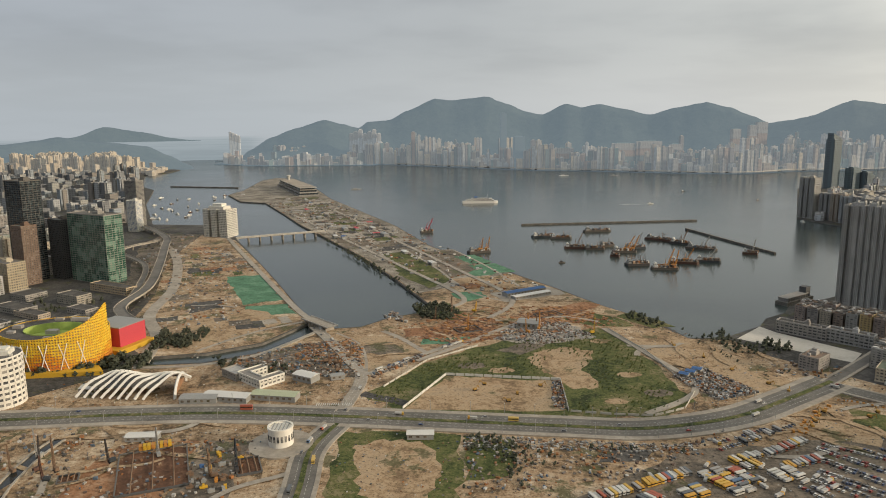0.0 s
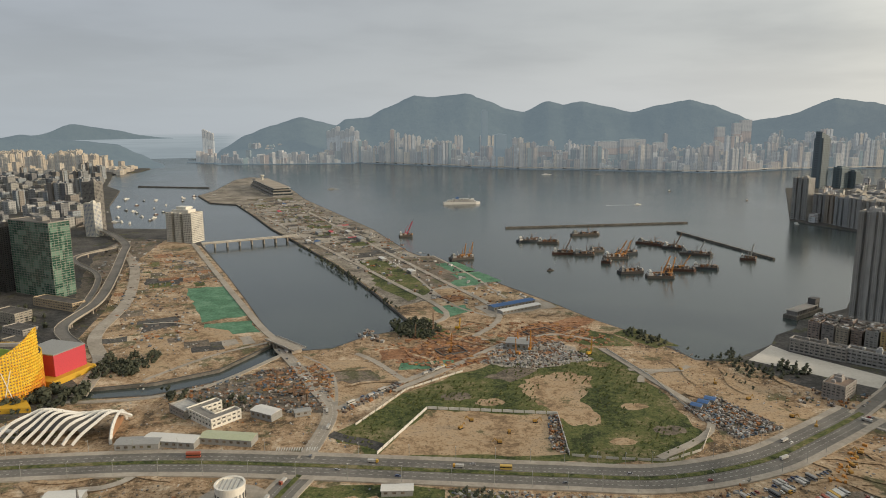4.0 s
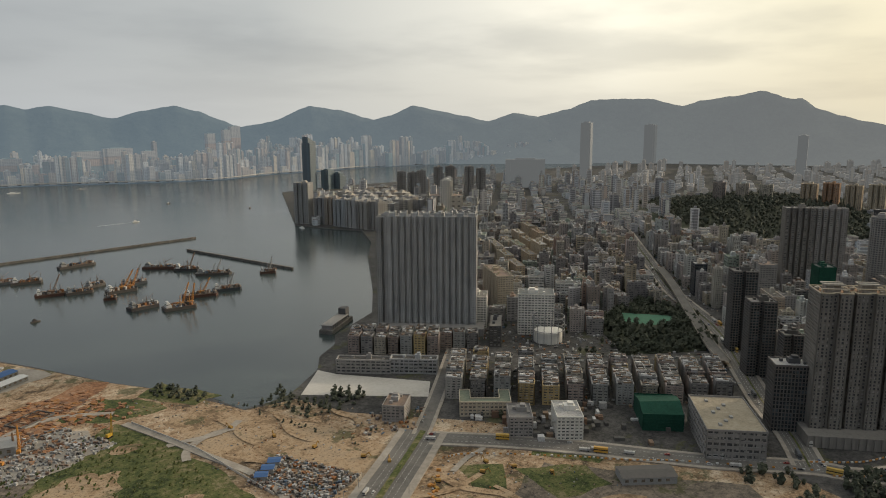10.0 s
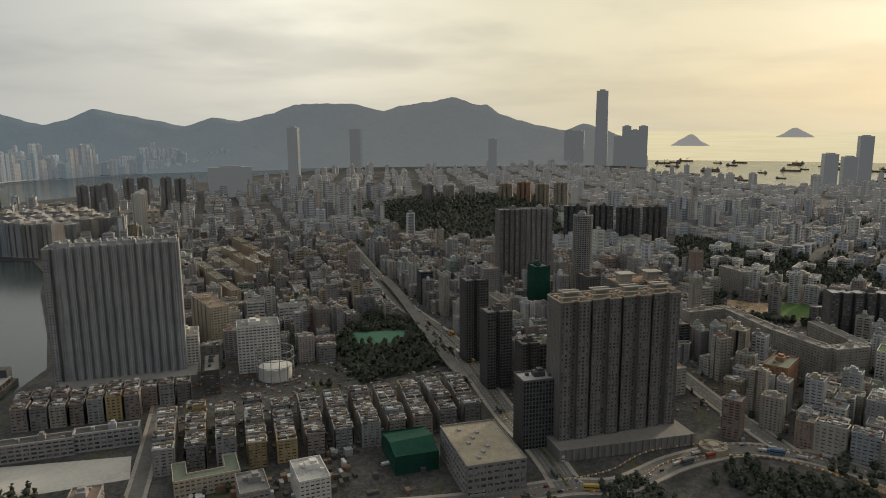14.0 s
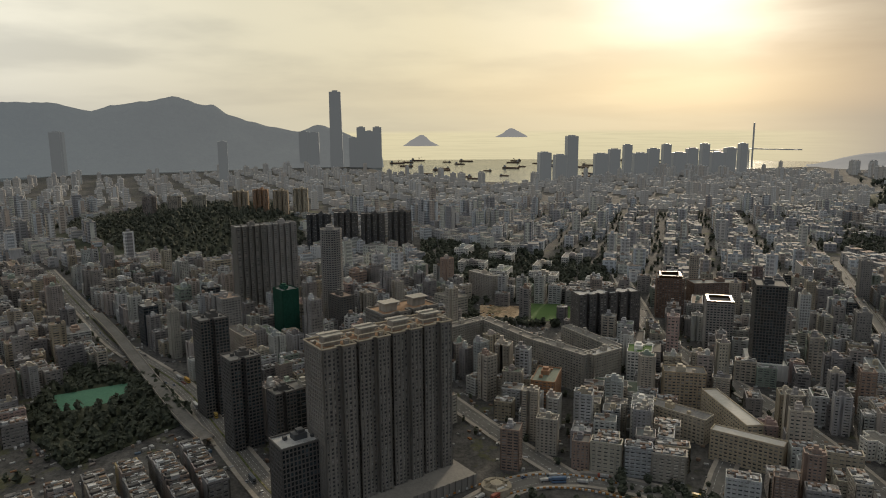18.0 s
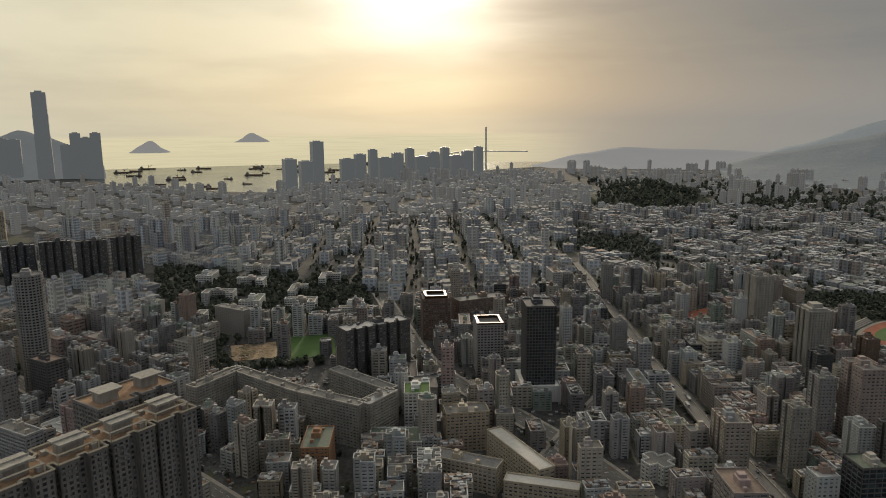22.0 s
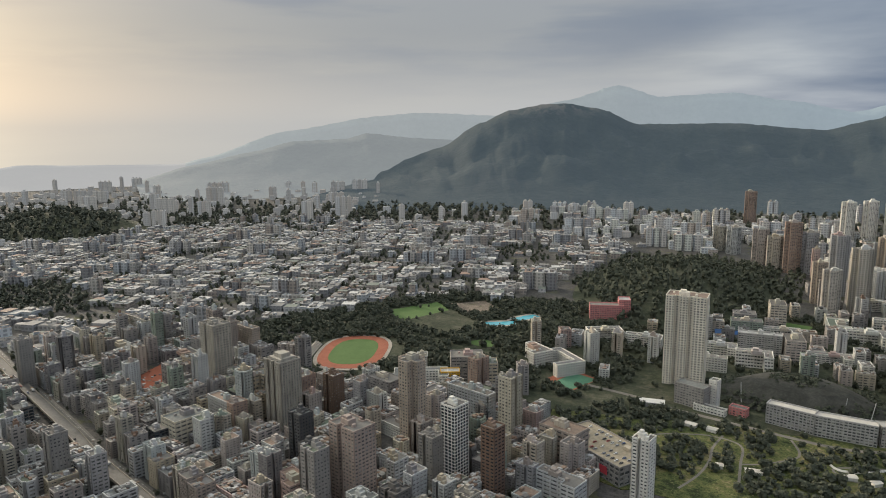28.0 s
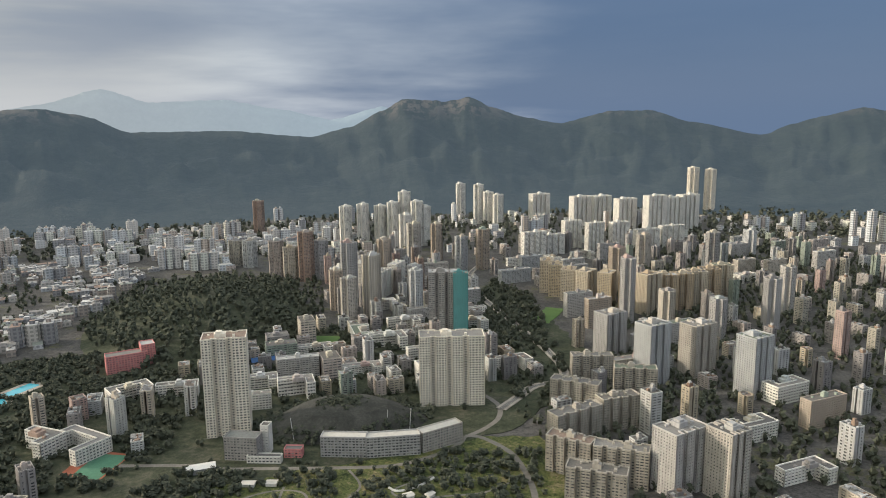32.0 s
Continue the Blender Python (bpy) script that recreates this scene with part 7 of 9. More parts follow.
    for sg in (-1, 1):
        a, b = [(-w / 2 - 0.6, sg * (d / 2 + 0.6), z + h - 0.1), (w / 2 + 0.6, sg * (d / 2 + 0.6), z + h - 0.1)], [(w / 2 + 0.6, 0, z + h + d * 0.09), (-w / 2 - 0.6, 0, z + h + d * 0.09)]
        g.face(a + b if sg < 0 else (a + b)[::-1])
    for sg in (-1, 1):
        g.face([(sg * w / 2, -d / 2, z + h), (sg * w / 2, d / 2, z + h), (sg * w / 2, 0, z + h + d * 0.09)])
    part("roof", g, roofmat, s)
    for k in range(int(w / 6)):
        g = Geo()
        g.box(-w / 2 + 3 + 6 * k, -d / 2 - 0.05, z + h * 0.3, 2.6, 0.2, h * 0.4)
        part("door", g, M_MUD, s)


shed(122, 1036, 72, 14, 5, 31, M_BLUE, "long site shed with a blue roof")
shed(130, 1016, 66, 12, 4, 31, M_SHIP, "long site shed with a white roof")
shed(108, 862, 26, 22, 7, -18, M_STEEL, "open steel shed with a pale blue-grey roof")
shed(-205, 632, 44, 14, 5, -10, M_SHIP, "long pale depot shed beside the road")
shed(-160, 634, 44, 14, 5, -10, M_PALEGREEN, "depot shed with a pale green roof")
shed(-230, 628, 34, 14, 5, 2, M_STEEL, "grey depot shed beside the road")
one_off("works_office", -186, 682, -42, horseshoe(40, 30, 10), 8, "white flat-roofed works office round a court", "office building", M_WHITE, top=False, floor=4, bay=5)
one_off("works_office", -214, 694, -42, rect(26, 18), 7, "low grey works hall with a flat roof", "office building", M_GREY, top=False, floor=3.5, bay=5)
shed(-109, 685, 14, 8, 4, 20, M_STEEL, "grey workshop with a low roof")
shed(-140, 682, 24, 14, 6, -30, M_SHIP, "white workshop beside the yard")
shed(-250, 548, 26, 10, 4, 2, M_SHIP, "blue and white site cabins")
shed(-20, 548, 22, 9, 4, 0, M_SHIP, "white site cabin on the vacant plot")
shed(-345, 655, 18, 14, 5, -6, M_SHIP, "white roofed hut by the trees")
for k in range(3):
    shed(262 - 9 * k, 690 - 7 * k + 6, 9, 8, 3.5, -35, M_BLUE, "blue sheeted shelter over scrap")
for k in range(26):
    t = RR.random()
    x, y = -30 - 440 * t + RR.uniform(-80, 60), 1230 + 1100 * t
    if inside(AIRFIELD, x, y):
        shed(x, y, RR.uniform(12, 34), RR.uniform(7, 12), RR.uniform(3, 6), RR.choice((22, 112, -68)), RR.choice((M_STEEL, M_SHIP, M_BLUE, M_STEEL, M_RED)), "site cabin row on the old runway")


shed(514, -795, 42, 24, 8, 10, M_BLUE, "school hall with a bright blue roof", z=0.9)
shed(559, -492, 26, 12, 5, 10, M_SHIP, "white pavilion at the edge of the park", z=0.9)
# ---- woods, parks and playing fields ----
def crown(g, x, y, z, r, h, rnd, n=6):
    """One uneven clump of leaves, open below, with sprays of leaves standing out of it."""
    k = len(g.v)
    for t, s in ((0.0, 0.55), (0.5, 0.82)):
        for i in range(n):
            a = 2 * math.pi * (i + 0.5 * (t > 0.3)) / n
            q = r * s * rnd.uniform(0.6, 1.2)
            g.v.append((x + q * math.cos(a), y + q * math.sin(a), z + h * (t + rnd.uniform(-0.12, 0.12))))
    g.v.append((x + rnd.uniform(-0.3, 0.3) * r, y + rnd.uniform(-0.3, 0.3) * r, z + h * rnd.uniform(0.8, 0.95)))
    for i in range(n):
        j = (i + 1) % n
        g.f.append((k + i, k + j, k + n + j, k + n + i))
        g.f.append((k + n + i, k + n + j, k + 2 * n))
        g.s += [0, 0]
    for _ in range(n + 3):
        a, e = rnd.uniform(0, 6.283), rnd.uniform(0.15, 1.5)
        ca, sa, ce, se = math.cos(a), math.sin(a), math.cos(e), math.sin(e)
        px, py, pz = x + r * 0.86 * ce * ca, y + r * 0.86 * ce * sa, z + h * (0.42 + 0.5 * se)
        w, b, d = r * rnd.uniform(0.28, 0.55), rnd.uniform(-0.6, 0.6), h * rnd.uniform(-0.16, 0.2)
        k = len(g.v)
        g.v += [(px - w * sa, py + w * ca, pz - d * b), (px + w * ca * 0.8, py + w * sa * 0.8, pz - d), (px + w * sa, py - w * ca, pz + d * b), (px - w * ca * 0.7, py - w * sa * 0.7, pz + d + 0.25 * w)]
        g.f += [(k, k + 1, k + 2), (k, k + 2, k + 3)]
        g.s += [0, 0]


def wood(poly, spacing, size, label, seed, hump=0.0, gaps=0.0, name="wood", block=True, avoid=False, mat=None, squat=1.5):
    """A stand of trees: hundreds of small clumps at uneven heights, with gaps."""
    rnd, g = random.Random(seed), Geo()
    xs, ys = [p[0] for p in poly], [p[1] for p in poly]
    cx, cy = sum(xs) / len(xs), sum(ys) / len(ys)
    rad = max(max(xs) - min(xs), max(ys) - min(ys)) / 2
    y = min(ys)
    while y < max(ys):
        x = min(xs)
        while x < max(xs):
            px, py = x + rnd.uniform(-0.5, 0.5) * spacing, y + rnd.uniform(-0.5, 0.5) * spacing
            if inside(poly, px, py) and noise.noise(Vector((px * 0.02, py * 0.02, seed))) > gaps - 0.6 and (not avoid or free(px, py, -9)):
                lift = hump * max(0.0, 1 - math.hypot((px - cx) / (0.46 * (max(xs) - min(xs))), (py - cy) / (0.46 * (max(ys) - min(ys)))))
                s = size * rnd.uniform(0.6, 1.25)
                crown(g, px, py, lift + 0.3, s * 0.75, s * squat, rnd, 6 if spacing < 15 else 4)
                if s > size * 0.9 and spacing < 15:
                    crown(g, px + s * 0.5, py + s * 0.3, lift + s * 0.5, s * 0.5, s * 1.0, rnd, 5)
            x += spacing
        y += spacing
    if hump:
        m = Geo()
        rx, ry = 0.46 * (max(xs) - min(xs)), 0.46 * (max(ys) - min(ys))
        n = 24
        rings = [(1.0, -0.02), (0.8, 0.18), (0.55, 0.43), (0.3, 0.68), (0.02, 0.96)]
        for a, b in zip(rings, rings[1:]):
            for i in range(n):
                t, u = 2 * math.pi * i / n, 2 * math.pi * (i + 1) / n
                m.face([(cx + rx * a[0] * math.cos(t), cy + ry * a[0] * math.sin(t), hump * a[1]), (cx + rx * a[0] * math.cos(u), cy + ry * a[0] * math.sin(u), hump * a[1]),
                        (cx + rx * b[0] * math.cos(u), cy + ry * b[0] * math.sin(u), hump * b[1]), (cx + rx * b[0] * math.cos(t), cy + ry * b[0] * math.sin(t), hump * b[1])])
        tagged(new("hill_ground", m.mesh("hill_ground", M_PARK)), "grassy mound under the trees", "hill", kind="structure")
    if block:
        block_poly(poly)
    return stuff(name, g, (mat or M_LEAF,), label, "trees")


patch("park_ground", [(896, 792), (888, 677), (780, 598), (675, 665), (760, 770)], M_PARK, "shady park ground", "park", rough=0, block=False)
patch("green_pitch", [(819, 771), (859, 711), (817, 689), (778, 740)], M_COURT, "green hard court in the park", "sports court", rough=0)
wood([(896, 792), (888, 677), (780, 598), (675, 665), (760, 770)], 9, 6, "dark park trees round the court", 62, gaps=0.15, avoid=True)
wood([(775, 690), (830, 670), (780, 605), (690, 660), (700, 700)], 9, 6, "dark park trees among the tenements", 1, gaps=0.25)
wood([(860, 780), (880, 690), (830, 665), (850, 710)], 9, 6, "trees edging the court", 2)
patch("green_pitch", [(1201, 290), (1199, 221), (1113, 228), (1108, 288)], M_LAWN, "bright green football pitch", "playing field", rough=0)
patch("sand_pitch", [(1187, 352), (1186, 296), (1123, 298), (1125, 351)], M_SAND, "sandy playing field", "playing field", rough=1)
wood([(1080, 380), (1230, 370), (1215, 292), (1200, 355), (1110, 355), (1095, 220), (1080, 240)], 9, 6, "trees round the playing fields", 3, gaps=0.2)
rk = random.Random(8)
for x, y in ((1290, 390), (1350, 330), (1420, 380), (1330, 250), (1420, 240), (1500, 320), (1560, 400), (1480, 190), (1600, 300), (1280, 190)):
    put("school_building", x + rk.uniform(-12, 12), y + rk.uniform(-12, 12), rk.choice((-14, 76, 166)), rk, label="white college building among dark trees")
wood([(1752, 492), (1647, 340), (1508, 123), (1250, 150), (1240, 300), (1250, 420), (1500, 470)], 13, 7.5, "dark wooded college grounds", 4, gaps=0.22, avoid=True)
wood([(1924, 1477), (2452, 1400), (2452, 1030), (1735, 749), (1420, 770), (1560, 1100)], 17, 9, "dark wooded hill in the city", 5, mat=M_FARLEAF, hump=44, gaps=0.1)
patch("green_pitch", [(1960, 1270), (2060, 1210), (2020, 1150), (1930, 1215)], M_LAWN, "bright lawn on the wooded hill", "park", rough=4)
wood([(1869, -462), (1712, -593), (1480, -478), (1700, -340)], 16, 8, "trees along the old railway", 6, gaps=0.3, mat=M_FARLEAF)
wood([(2355, -792), (2791, -1087), (2526, -1323), (2105, -994)], 22, 12, "dark round wooded hill", 7, hump=62, mat=M_FARLEAF)
wood([(662, -779), (760, -900), (830, -1035), (808, -1362), (624, -1434), (429, -1300), (432, -961), (560, -860)], 15, 8, "dark wooded hill above the sports ground", 8, hump=44, gaps=0.1)
PARKLAND = [(660, -420), (540, -530), (316, -520), (218, -500), (200, -300), (560, -300), (640, -370)]
patch("park_ground", PARKLAND, M_GRASS, "green park with paths", "park", rough=5, block=False)
for line, w, lab in (([(640, -520), (571, -506), (536, -492), (503, -486), (440, -474), (381, -466), (345, -474), (310, -494), (295, -516)], 6, "road along the foot of the curved slab"),
                     ([(295, -516), (280, -510), (267, -490), (258, -468), (256, -449), (256, -420), (260, -387), (272, -340)], 6, "park road curving down the slope"),
                     ([(290, -516), (266, -533), (247, -556), (239, -590), (250, -628)], 6, "ramp road round the broad white tower")):
    g = Geo()
    PATCH_Z[0] += 0.003
    ribbon(g, smooth_line(line), w, PATCH_Z[0] + 0.08, 0.3)
    tagged(new("road", g.mesh("road", M_LANE)), "worn grey " + lab, "road", kind="structure")
    BLOCKED.append(("line", line, w / 2 + 11))
for line in ([(480, -446), (485, -414), (484, -384), (489, -351), (500, -320)], [(575, -398), (549, -402), (543, -416), (520, -430), (490, -440), (462, -430), (458, -390), (455, -345)], [(343, -438), (383, -420), (371, -402), (338, -400), (300, -400), (262, -420)], [(420, -466), (412, -430), (440, -400), (458, -390)]):
    g = Geo()
    PATCH_Z[0] += 0.003
    ribbon(g, smooth_line(line), 2.4, PATCH_Z[0] + 0.05, 0.2)
    tagged(new("park_path", g.mesh("park_path", M_LANE)), "pale winding park path", "path", kind="structure")
    BLOCKED.append(("line", line, 13.5))
for x, y, w, d, a in ((512, -455, 12, 7, -12), (491, -452, 10, 7, -12), (446, -377, 14, 6, 10), (474, -375, 6, 6, 10), (371, -404, 9, 7, 20), (352, -402, 8, 6, 40)):
    shed(x, y, w, d, 3.6, a, M_DOCK, "small white park pavilion with a flat roof", z=0.2, wallmat=M_WHITE)
    BLOCKED.append(("disc", x, y, 16))
f = thing("garden_wall", 0, 0, label="low white curved garden wall in the park", category="wall")
line = smooth_line([(386, -424), (378, -416), (360, -421), (343, -434)])
for a, b in zip(line, line[1:]):
    g = Geo()
    g.beam((*a, 1.2), (*b, 1.2), 2.0)
    part("wall_panel", g, M_WHITE, f)
for x, y, r in ((545, -400, 15), (500, -425, 12), (400, -452, 10), (470, -355, 12)):
    patch("lawn", [(x + r * 1.3 * math.cos(i * 0.7), y + r * math.sin(i * 0.7)) for i in range(9)], M_GRASS, "small open lawn in the park", "lawn", step=4, rough=2, block=False)
    BLOCKED.append(("disc", x, y, r + 9))
wood([(655, -424), (540, -525), (316, -485), (228, -470), (262, -330), (560, -330)], 8.5, 5.5, "leafy park trees with clearings", 9, gaps=0.08, block=False, avoid=True, squat=1.2)
block_poly(PARKLAND)
g = Geo()
for a, b in zip(((56, 0.3), (44, 7), (30, 13), (14, 16)), ((44, 7), (30, 13), (14, 16), (1, 16.5))):
    for i in range(22):
        t, u = 2 * math.pi * i / 22, 2 * math.pi * (i + 1) / 22
        wob = lambda q, k: (420 + q[0] * 1.65 * math.cos(k) * (1 + 0.08 * math.sin(3 * k)), -582 + q[0] * 1.05 * math.sin(k), q[1] * 1.5)
        g.face([wob(a, t), wob(a, u), wob(b, u), wob(b, t)])
tagged(new("hill_ground", g.mesh("hill_ground", M_SLOPE)), "dark netted slope behind the curved slab", "hill", kind="structure")
RIDGE_TREES = Geo()
rn = random.Random(88)
for _ in range(620):
    t, u = rn.uniform(0, 6.283), rn.choice((rn.uniform(0.0, 0.35), rn.uniform(0.72, 1.12)))
    if u > 0.4 or rn.random() < 0.5:
        crown(RIDGE_TREES, 420 + 92 * u * math.cos(t), -582 + 58 * u * math.sin(t), 24.5 * max(0.0, 1 - u) ** 0.8, rn.uniform(2.6, 4.6), rn.uniform(4, 7), rn)
stuff("wood", RIDGE_TREES, (M_LEAF,), "dark trees ringing the netted slope", "trees")
for k in range(7):        # drain steps and walls down the slope
    f = thing("slope_wall", 352 + 24 * k, -527 - 2 * abs(k - 3), 0, 4 * (k - 3), "thin grey drain step down the netted slope", "retaining wall")
    g = Geo()
    g.beam((0, 0, 1), (0, -30, 20 - abs(k - 3)), 0.6)
    part("step", g, M_STEEL, f)
block_poly([(330, -520), (515, -520), (515, -640), (330, -640)])
patch("north_parkland", [(1120, -600), (1000, -860), (640, -900), (440, -960), (230, -1000), (60, -1250), (60, -700), (240, -520), (660, -430), (760, -470), (990, -420)], M_PARK, "dull green parkland between the estates", "ground", rough=5, block=False)
patch("sports_ground", [(1120, -600), (1060, -700), (1040, -770), (960, -830), (850, -770), (820, -640), (900, -430), (990, -420)], M_PARK, "green sports grounds with trees", "park", rough=6, block=False)
rk2 = random.Random(18)
for x, y, t, kind in ((727, -566, -32, "school_building"), (713, -650, 30, "apartment_block"), (668, -690, 30, "school_building"), (615, -694, 5, "school_building"), (745, -622, 30, "apartment_block"), (778, -475, 30, "industrial_block"), (700, -462, 30, "apartment_block"),
                      (590, -640, 5, "apartment_block"), (660, -600, -40, "apartment_block"), (636, -636, 5, "apartment_block"), (742, -448, 30, "industrial_block"), (820, -440, 30, "apartment_block"), (520, -700, 5, "school_building"), (470, -720, 5, "slab_block"), (560, -760, 5, "slab_block")):
    put(kind, x, y, t, rk2, label="pale institutional block between the trees")
    BLOCKED.append(("disc", x, y, 22))
# stadium with running track
f = thing("sports_stadium", 962, -496, 0, 113, "oval sports stadium with a red running track", "stadium")
def oval(a, b, n=40):
    return [(a * math.copysign(abs(math.cos(2 * math.pi * i / n)) ** 0.75, math.cos(2 * math.pi * i / n)), b * math.copysign(abs(math.sin(2 * math.pi * i / n)) ** 0.75, math.sin(2 * math.pi * i / n))) for i in range(n)]
g = Geo()
g.prism(oval(76, 50), 0, 1.2)
part("apron", g, M_PAVE, f)
g = Geo()
g.prism(oval(70, 45), 0, 1.4)
part("track", g, M_TRACK, f, "red running track")
g = Geo()
g.prism(oval(54, 31), 0, 1.5)
part("pitch", g, M_LAWN, f, "green grass pitch")
for k in range(4):
    g = Geo()
    g.box(2, -53 - 2.4 * k, 0, 62, 2.4, 2.2 + 1.3 * k)
    part("stand_tier", g, M_PAVE, f, "grey concrete stand step")
BLOCKED.append(("disc", 962, -496, 78))
patch("green_pitch", [(1039, -699), (990, -788), (947, -747), (983, -659)], M_LAWN, "green football pitch beyond the stadium", "playing field", rough=0)
patch("dirt_pitch", [(968, -788), (920, -831), (868, -784), (914, -741)], M_MUD, "dark worn playing field", "playing field", rough=2)
patch("dark_pitch", [(976, -655), (943, -749), (858, -695), (887, -621)], M_PARK, "dark green worn playing field", "playing field", rough=2)
for x, y, w, d, t in ((837, -710, 46, 20, 35), (815, -757, 46, 18, 60)):
    f = thing("swimming_pool", x, y, 0, t, "turquoise open-air swimming pool", "swimming pool")
    g = Geo()
    g.box(0, 0, 0, w + 14, d + 14, 1.5)
    part("deck", g, M_PAVE, f)
    g = Geo()
    g.box(0, 0, 1.5, w, d, 0.06)
    part("pool_water", g, M_POOL, f)
    BLOCKED.append(("disc", x, y, 34))
patch("lawn", [(818 + 22 * math.cos(i * 0.6), -610 + 15 * math.sin(i * 0.6)) for i in range(10)], M_LAWN, "small oval lawn beside the pools", "lawn", rough=0)
patch("green_court", [(692, -512), (677, -564), (633, -543), (653, -486)], M_TRACK, "red edge of a school court", "sports court", rough=0)
patch("green_court", [(679, -510), (667, -552), (635, -541), (654, -490)], M_COURT, "green school court with a red edge", "sports court", rough=0)
patch("red_field", [(1138, -276), (1163, -347), (1094, -334), (1064, -256), (1085, -235)], M_TRACK, "worn red-brown sports field", "playing field", rough=2)
wood([(895, -560), (845, -640), (880, -450), (850, -430), (790, -500), (720, -530), (750, -700), (800, -690), (840, -650)], 10, 6.5, "tree belts round the sports grounds", 11, gaps=0.3, avoid=True)
wood([(1060, -560), (1120, -620), (1060, -760), (960, -860), (820, -790), (960, -830), (1045, -745), (1040, -650)], 9, 6.5, "trees along the sports ground edge", 12, gaps=0.1, avoid=True)
wood([(640, -560), (560, -540), (560, -680), (620, -760), (680, -740)], 10, 6.5, "trees below the white tower", 13, gaps=0.4)
wood([(230, -760), (160, -980), (60, -1180), (40, -1060), (110, -760)], 12, 7, "wooded valley between estates", 14, gaps=0.25)
patch("green_pitch", [(70, -900), (10, -980), (40, -1000), (95, -925)], M_LAWN, "long green lawn between estates", "park", rough=2)
patch("green_pitch", [(410, -905), (460, -915), (455, -875), (410, -870)], M_LAWN, "small green pitch by the wooded hill", "playing field", rough=0)
wood([(100, -720), (230, -570), (560, -640), (640, -760), (440, -960), (230, -1000), (60, -1250)], 11, 5.5, "trees between the northern blocks", 31, gaps=0.4, block=False, avoid=True)
wood([(730, -470), (900, -430), (860, -600), (760, -720), (700, -700), (720, -560)], 9, 6.5, "tree belt beside the stadium", 32, gaps=0.35, avoid=True)
wood([(1010, -400), (900, -425), (850, -440), (845, -380), (880, -352), (960, -372)], 9, 5.5, "dark trees on the slope below the stadium", 38, gaps=0.15, avoid=True, squat=1.2)
wood([(740, -480), (640, -470), (590, -560), (620, -600), (700, -600)], 9, 5.5, "trees round the school court", 39, gaps=0.2, block=False, avoid=True, squat=1.2)
wood([(1110, -430), (1180, -520), (1130, -640), (1080, -560), (1060, -470)], 9, 6.5, "trees behind the stadium stand", 33, gaps=0.2, avoid=True)
wood([(-30, -560), (60, -600), (120, -700), (160, -640), (200, -560), (120, -480)], 10, 6, "trees among the estate blocks", 34, gaps=0.45, block=False, avoid=True)
wood([(-640, 840), (-470, 840), (-480, 1000), (-560, 1080)], 16, 5, "street trees beside the expressway", 35, gaps=0.5, block=False, avoid=True)
wood([(1120, -600), (1000, -860), (640, -900), (600, -760), (700, -640), (760, -470), (990, -420)], 9, 6.0, "dense trees between the playing fields", 61, gaps=0.08, block=False, avoid=True, squat=1.2)
block_poly([(1120, -600), (1060, -700), (1040, -770), (960, -830), (850, -770), (820, -640), (900, -430), (990, -420)])
# airfield scrub and shore trees
wood([(120, 800), (190, 850), (215, 770), (218, 690), (200, 620), (150, 600), (175, 700), (150, 740)], 9, 1.3, "scrub bushes scattered over the grass", 15, gaps=0.6, name="scrub", block=False, squat=0.9, mat=M_SCRUB)
wood([(-60, 650), (-10, 730), (70, 800), (110, 800), (60, 740), (0, 700), (-20, 650)], 8, 1.4, "scrub bushes at the edge of the plot", 16, gaps=0.5, name="scrub", block=False, squat=0.9, mat=M_SCRUB)
wood([(-72, 640), (-14, 728), (78, 806), (190, 850), (216, 767), (218, 694), (226, 622), (180, 590), (122, 600), (122, 680), (0, 700), (-45, 612)], 6.5, 1.3, "low olive scrub all over the grass", 72, gaps=0.5, name="scrub", block=False, squat=0.8, mat=M_SCRUB)
wood([(-45, 955), (-8, 975), (22, 930), (8, 890), (-30, 905)], 6.5, 5, "dark trees at the channel head", 73, gaps=0.15, block=False, squat=1.0)
wood([(15, 550), (60, 545), (60, 470), (12, 440)], 7, 2.6, "dark trees beside the vacant plot", 17, gaps=0.4, block=False, squat=1.0)
wood([(-440, 690), (-330, 700), (-320, 735), (-380, 728), (-480, 690), (-480, 655)], 9, 6, "dark trees in front of the mall", 18, gaps=0.1, block=False, squat=1.0)
wood([(355, 765), (375, 745), (395, 765), (378, 795)], 7, 4.6, "dark trees on the quay land", 19, gaps=0.25, block=False, squat=0.7)
wood([(345, 700), (395, 735), (425, 700), (405, 690), (360, 690)], 9, 3, "bushes along the quay road", 20, gaps=0.6, block=False, squat=0.7)
wood([(230, 910), (258, 918), (285, 862), (270, 850)], 7, 3.5, "scrub on the shore point", 21, gaps=0.3, block=False, squat=1.0)
wood([(-35, 955), (0, 975), (25, 915), (5, 895)], 7, 3.6, "scrub at the channel head", 22, gaps=0.3, block=False, squat=1.0)
wood([(-95, 1150), (-30, 1000), (-22, 1002), (-82, 1160), (-250, 1530), (-262, 1528)], 7, 3, "bushes along the channel wall", 23, gaps=0.45, block=False, squat=1.0)
wood([(-345, 800), (-300, 790), (-310, 830), (-350, 850)], 8, 5, "trees by the slip road", 24, gaps=0.2, block=False, squat=1.0)
wood([(570, 400), (600, 372), (560, 340), (520, 380)], 7, 4.5, "trees inside the road junction", 25, gaps=0.2)
wood([(640, 330), (690, 250), (660, 150), (600, 200), (590, 300)], 9, 5, "trees on the roundabout land", 26, gaps=0.45)
wood([(450, 640), (462, 665), (480, 655), (470, 632)], 6, 5, "shade trees in the school court", 27, block=False)
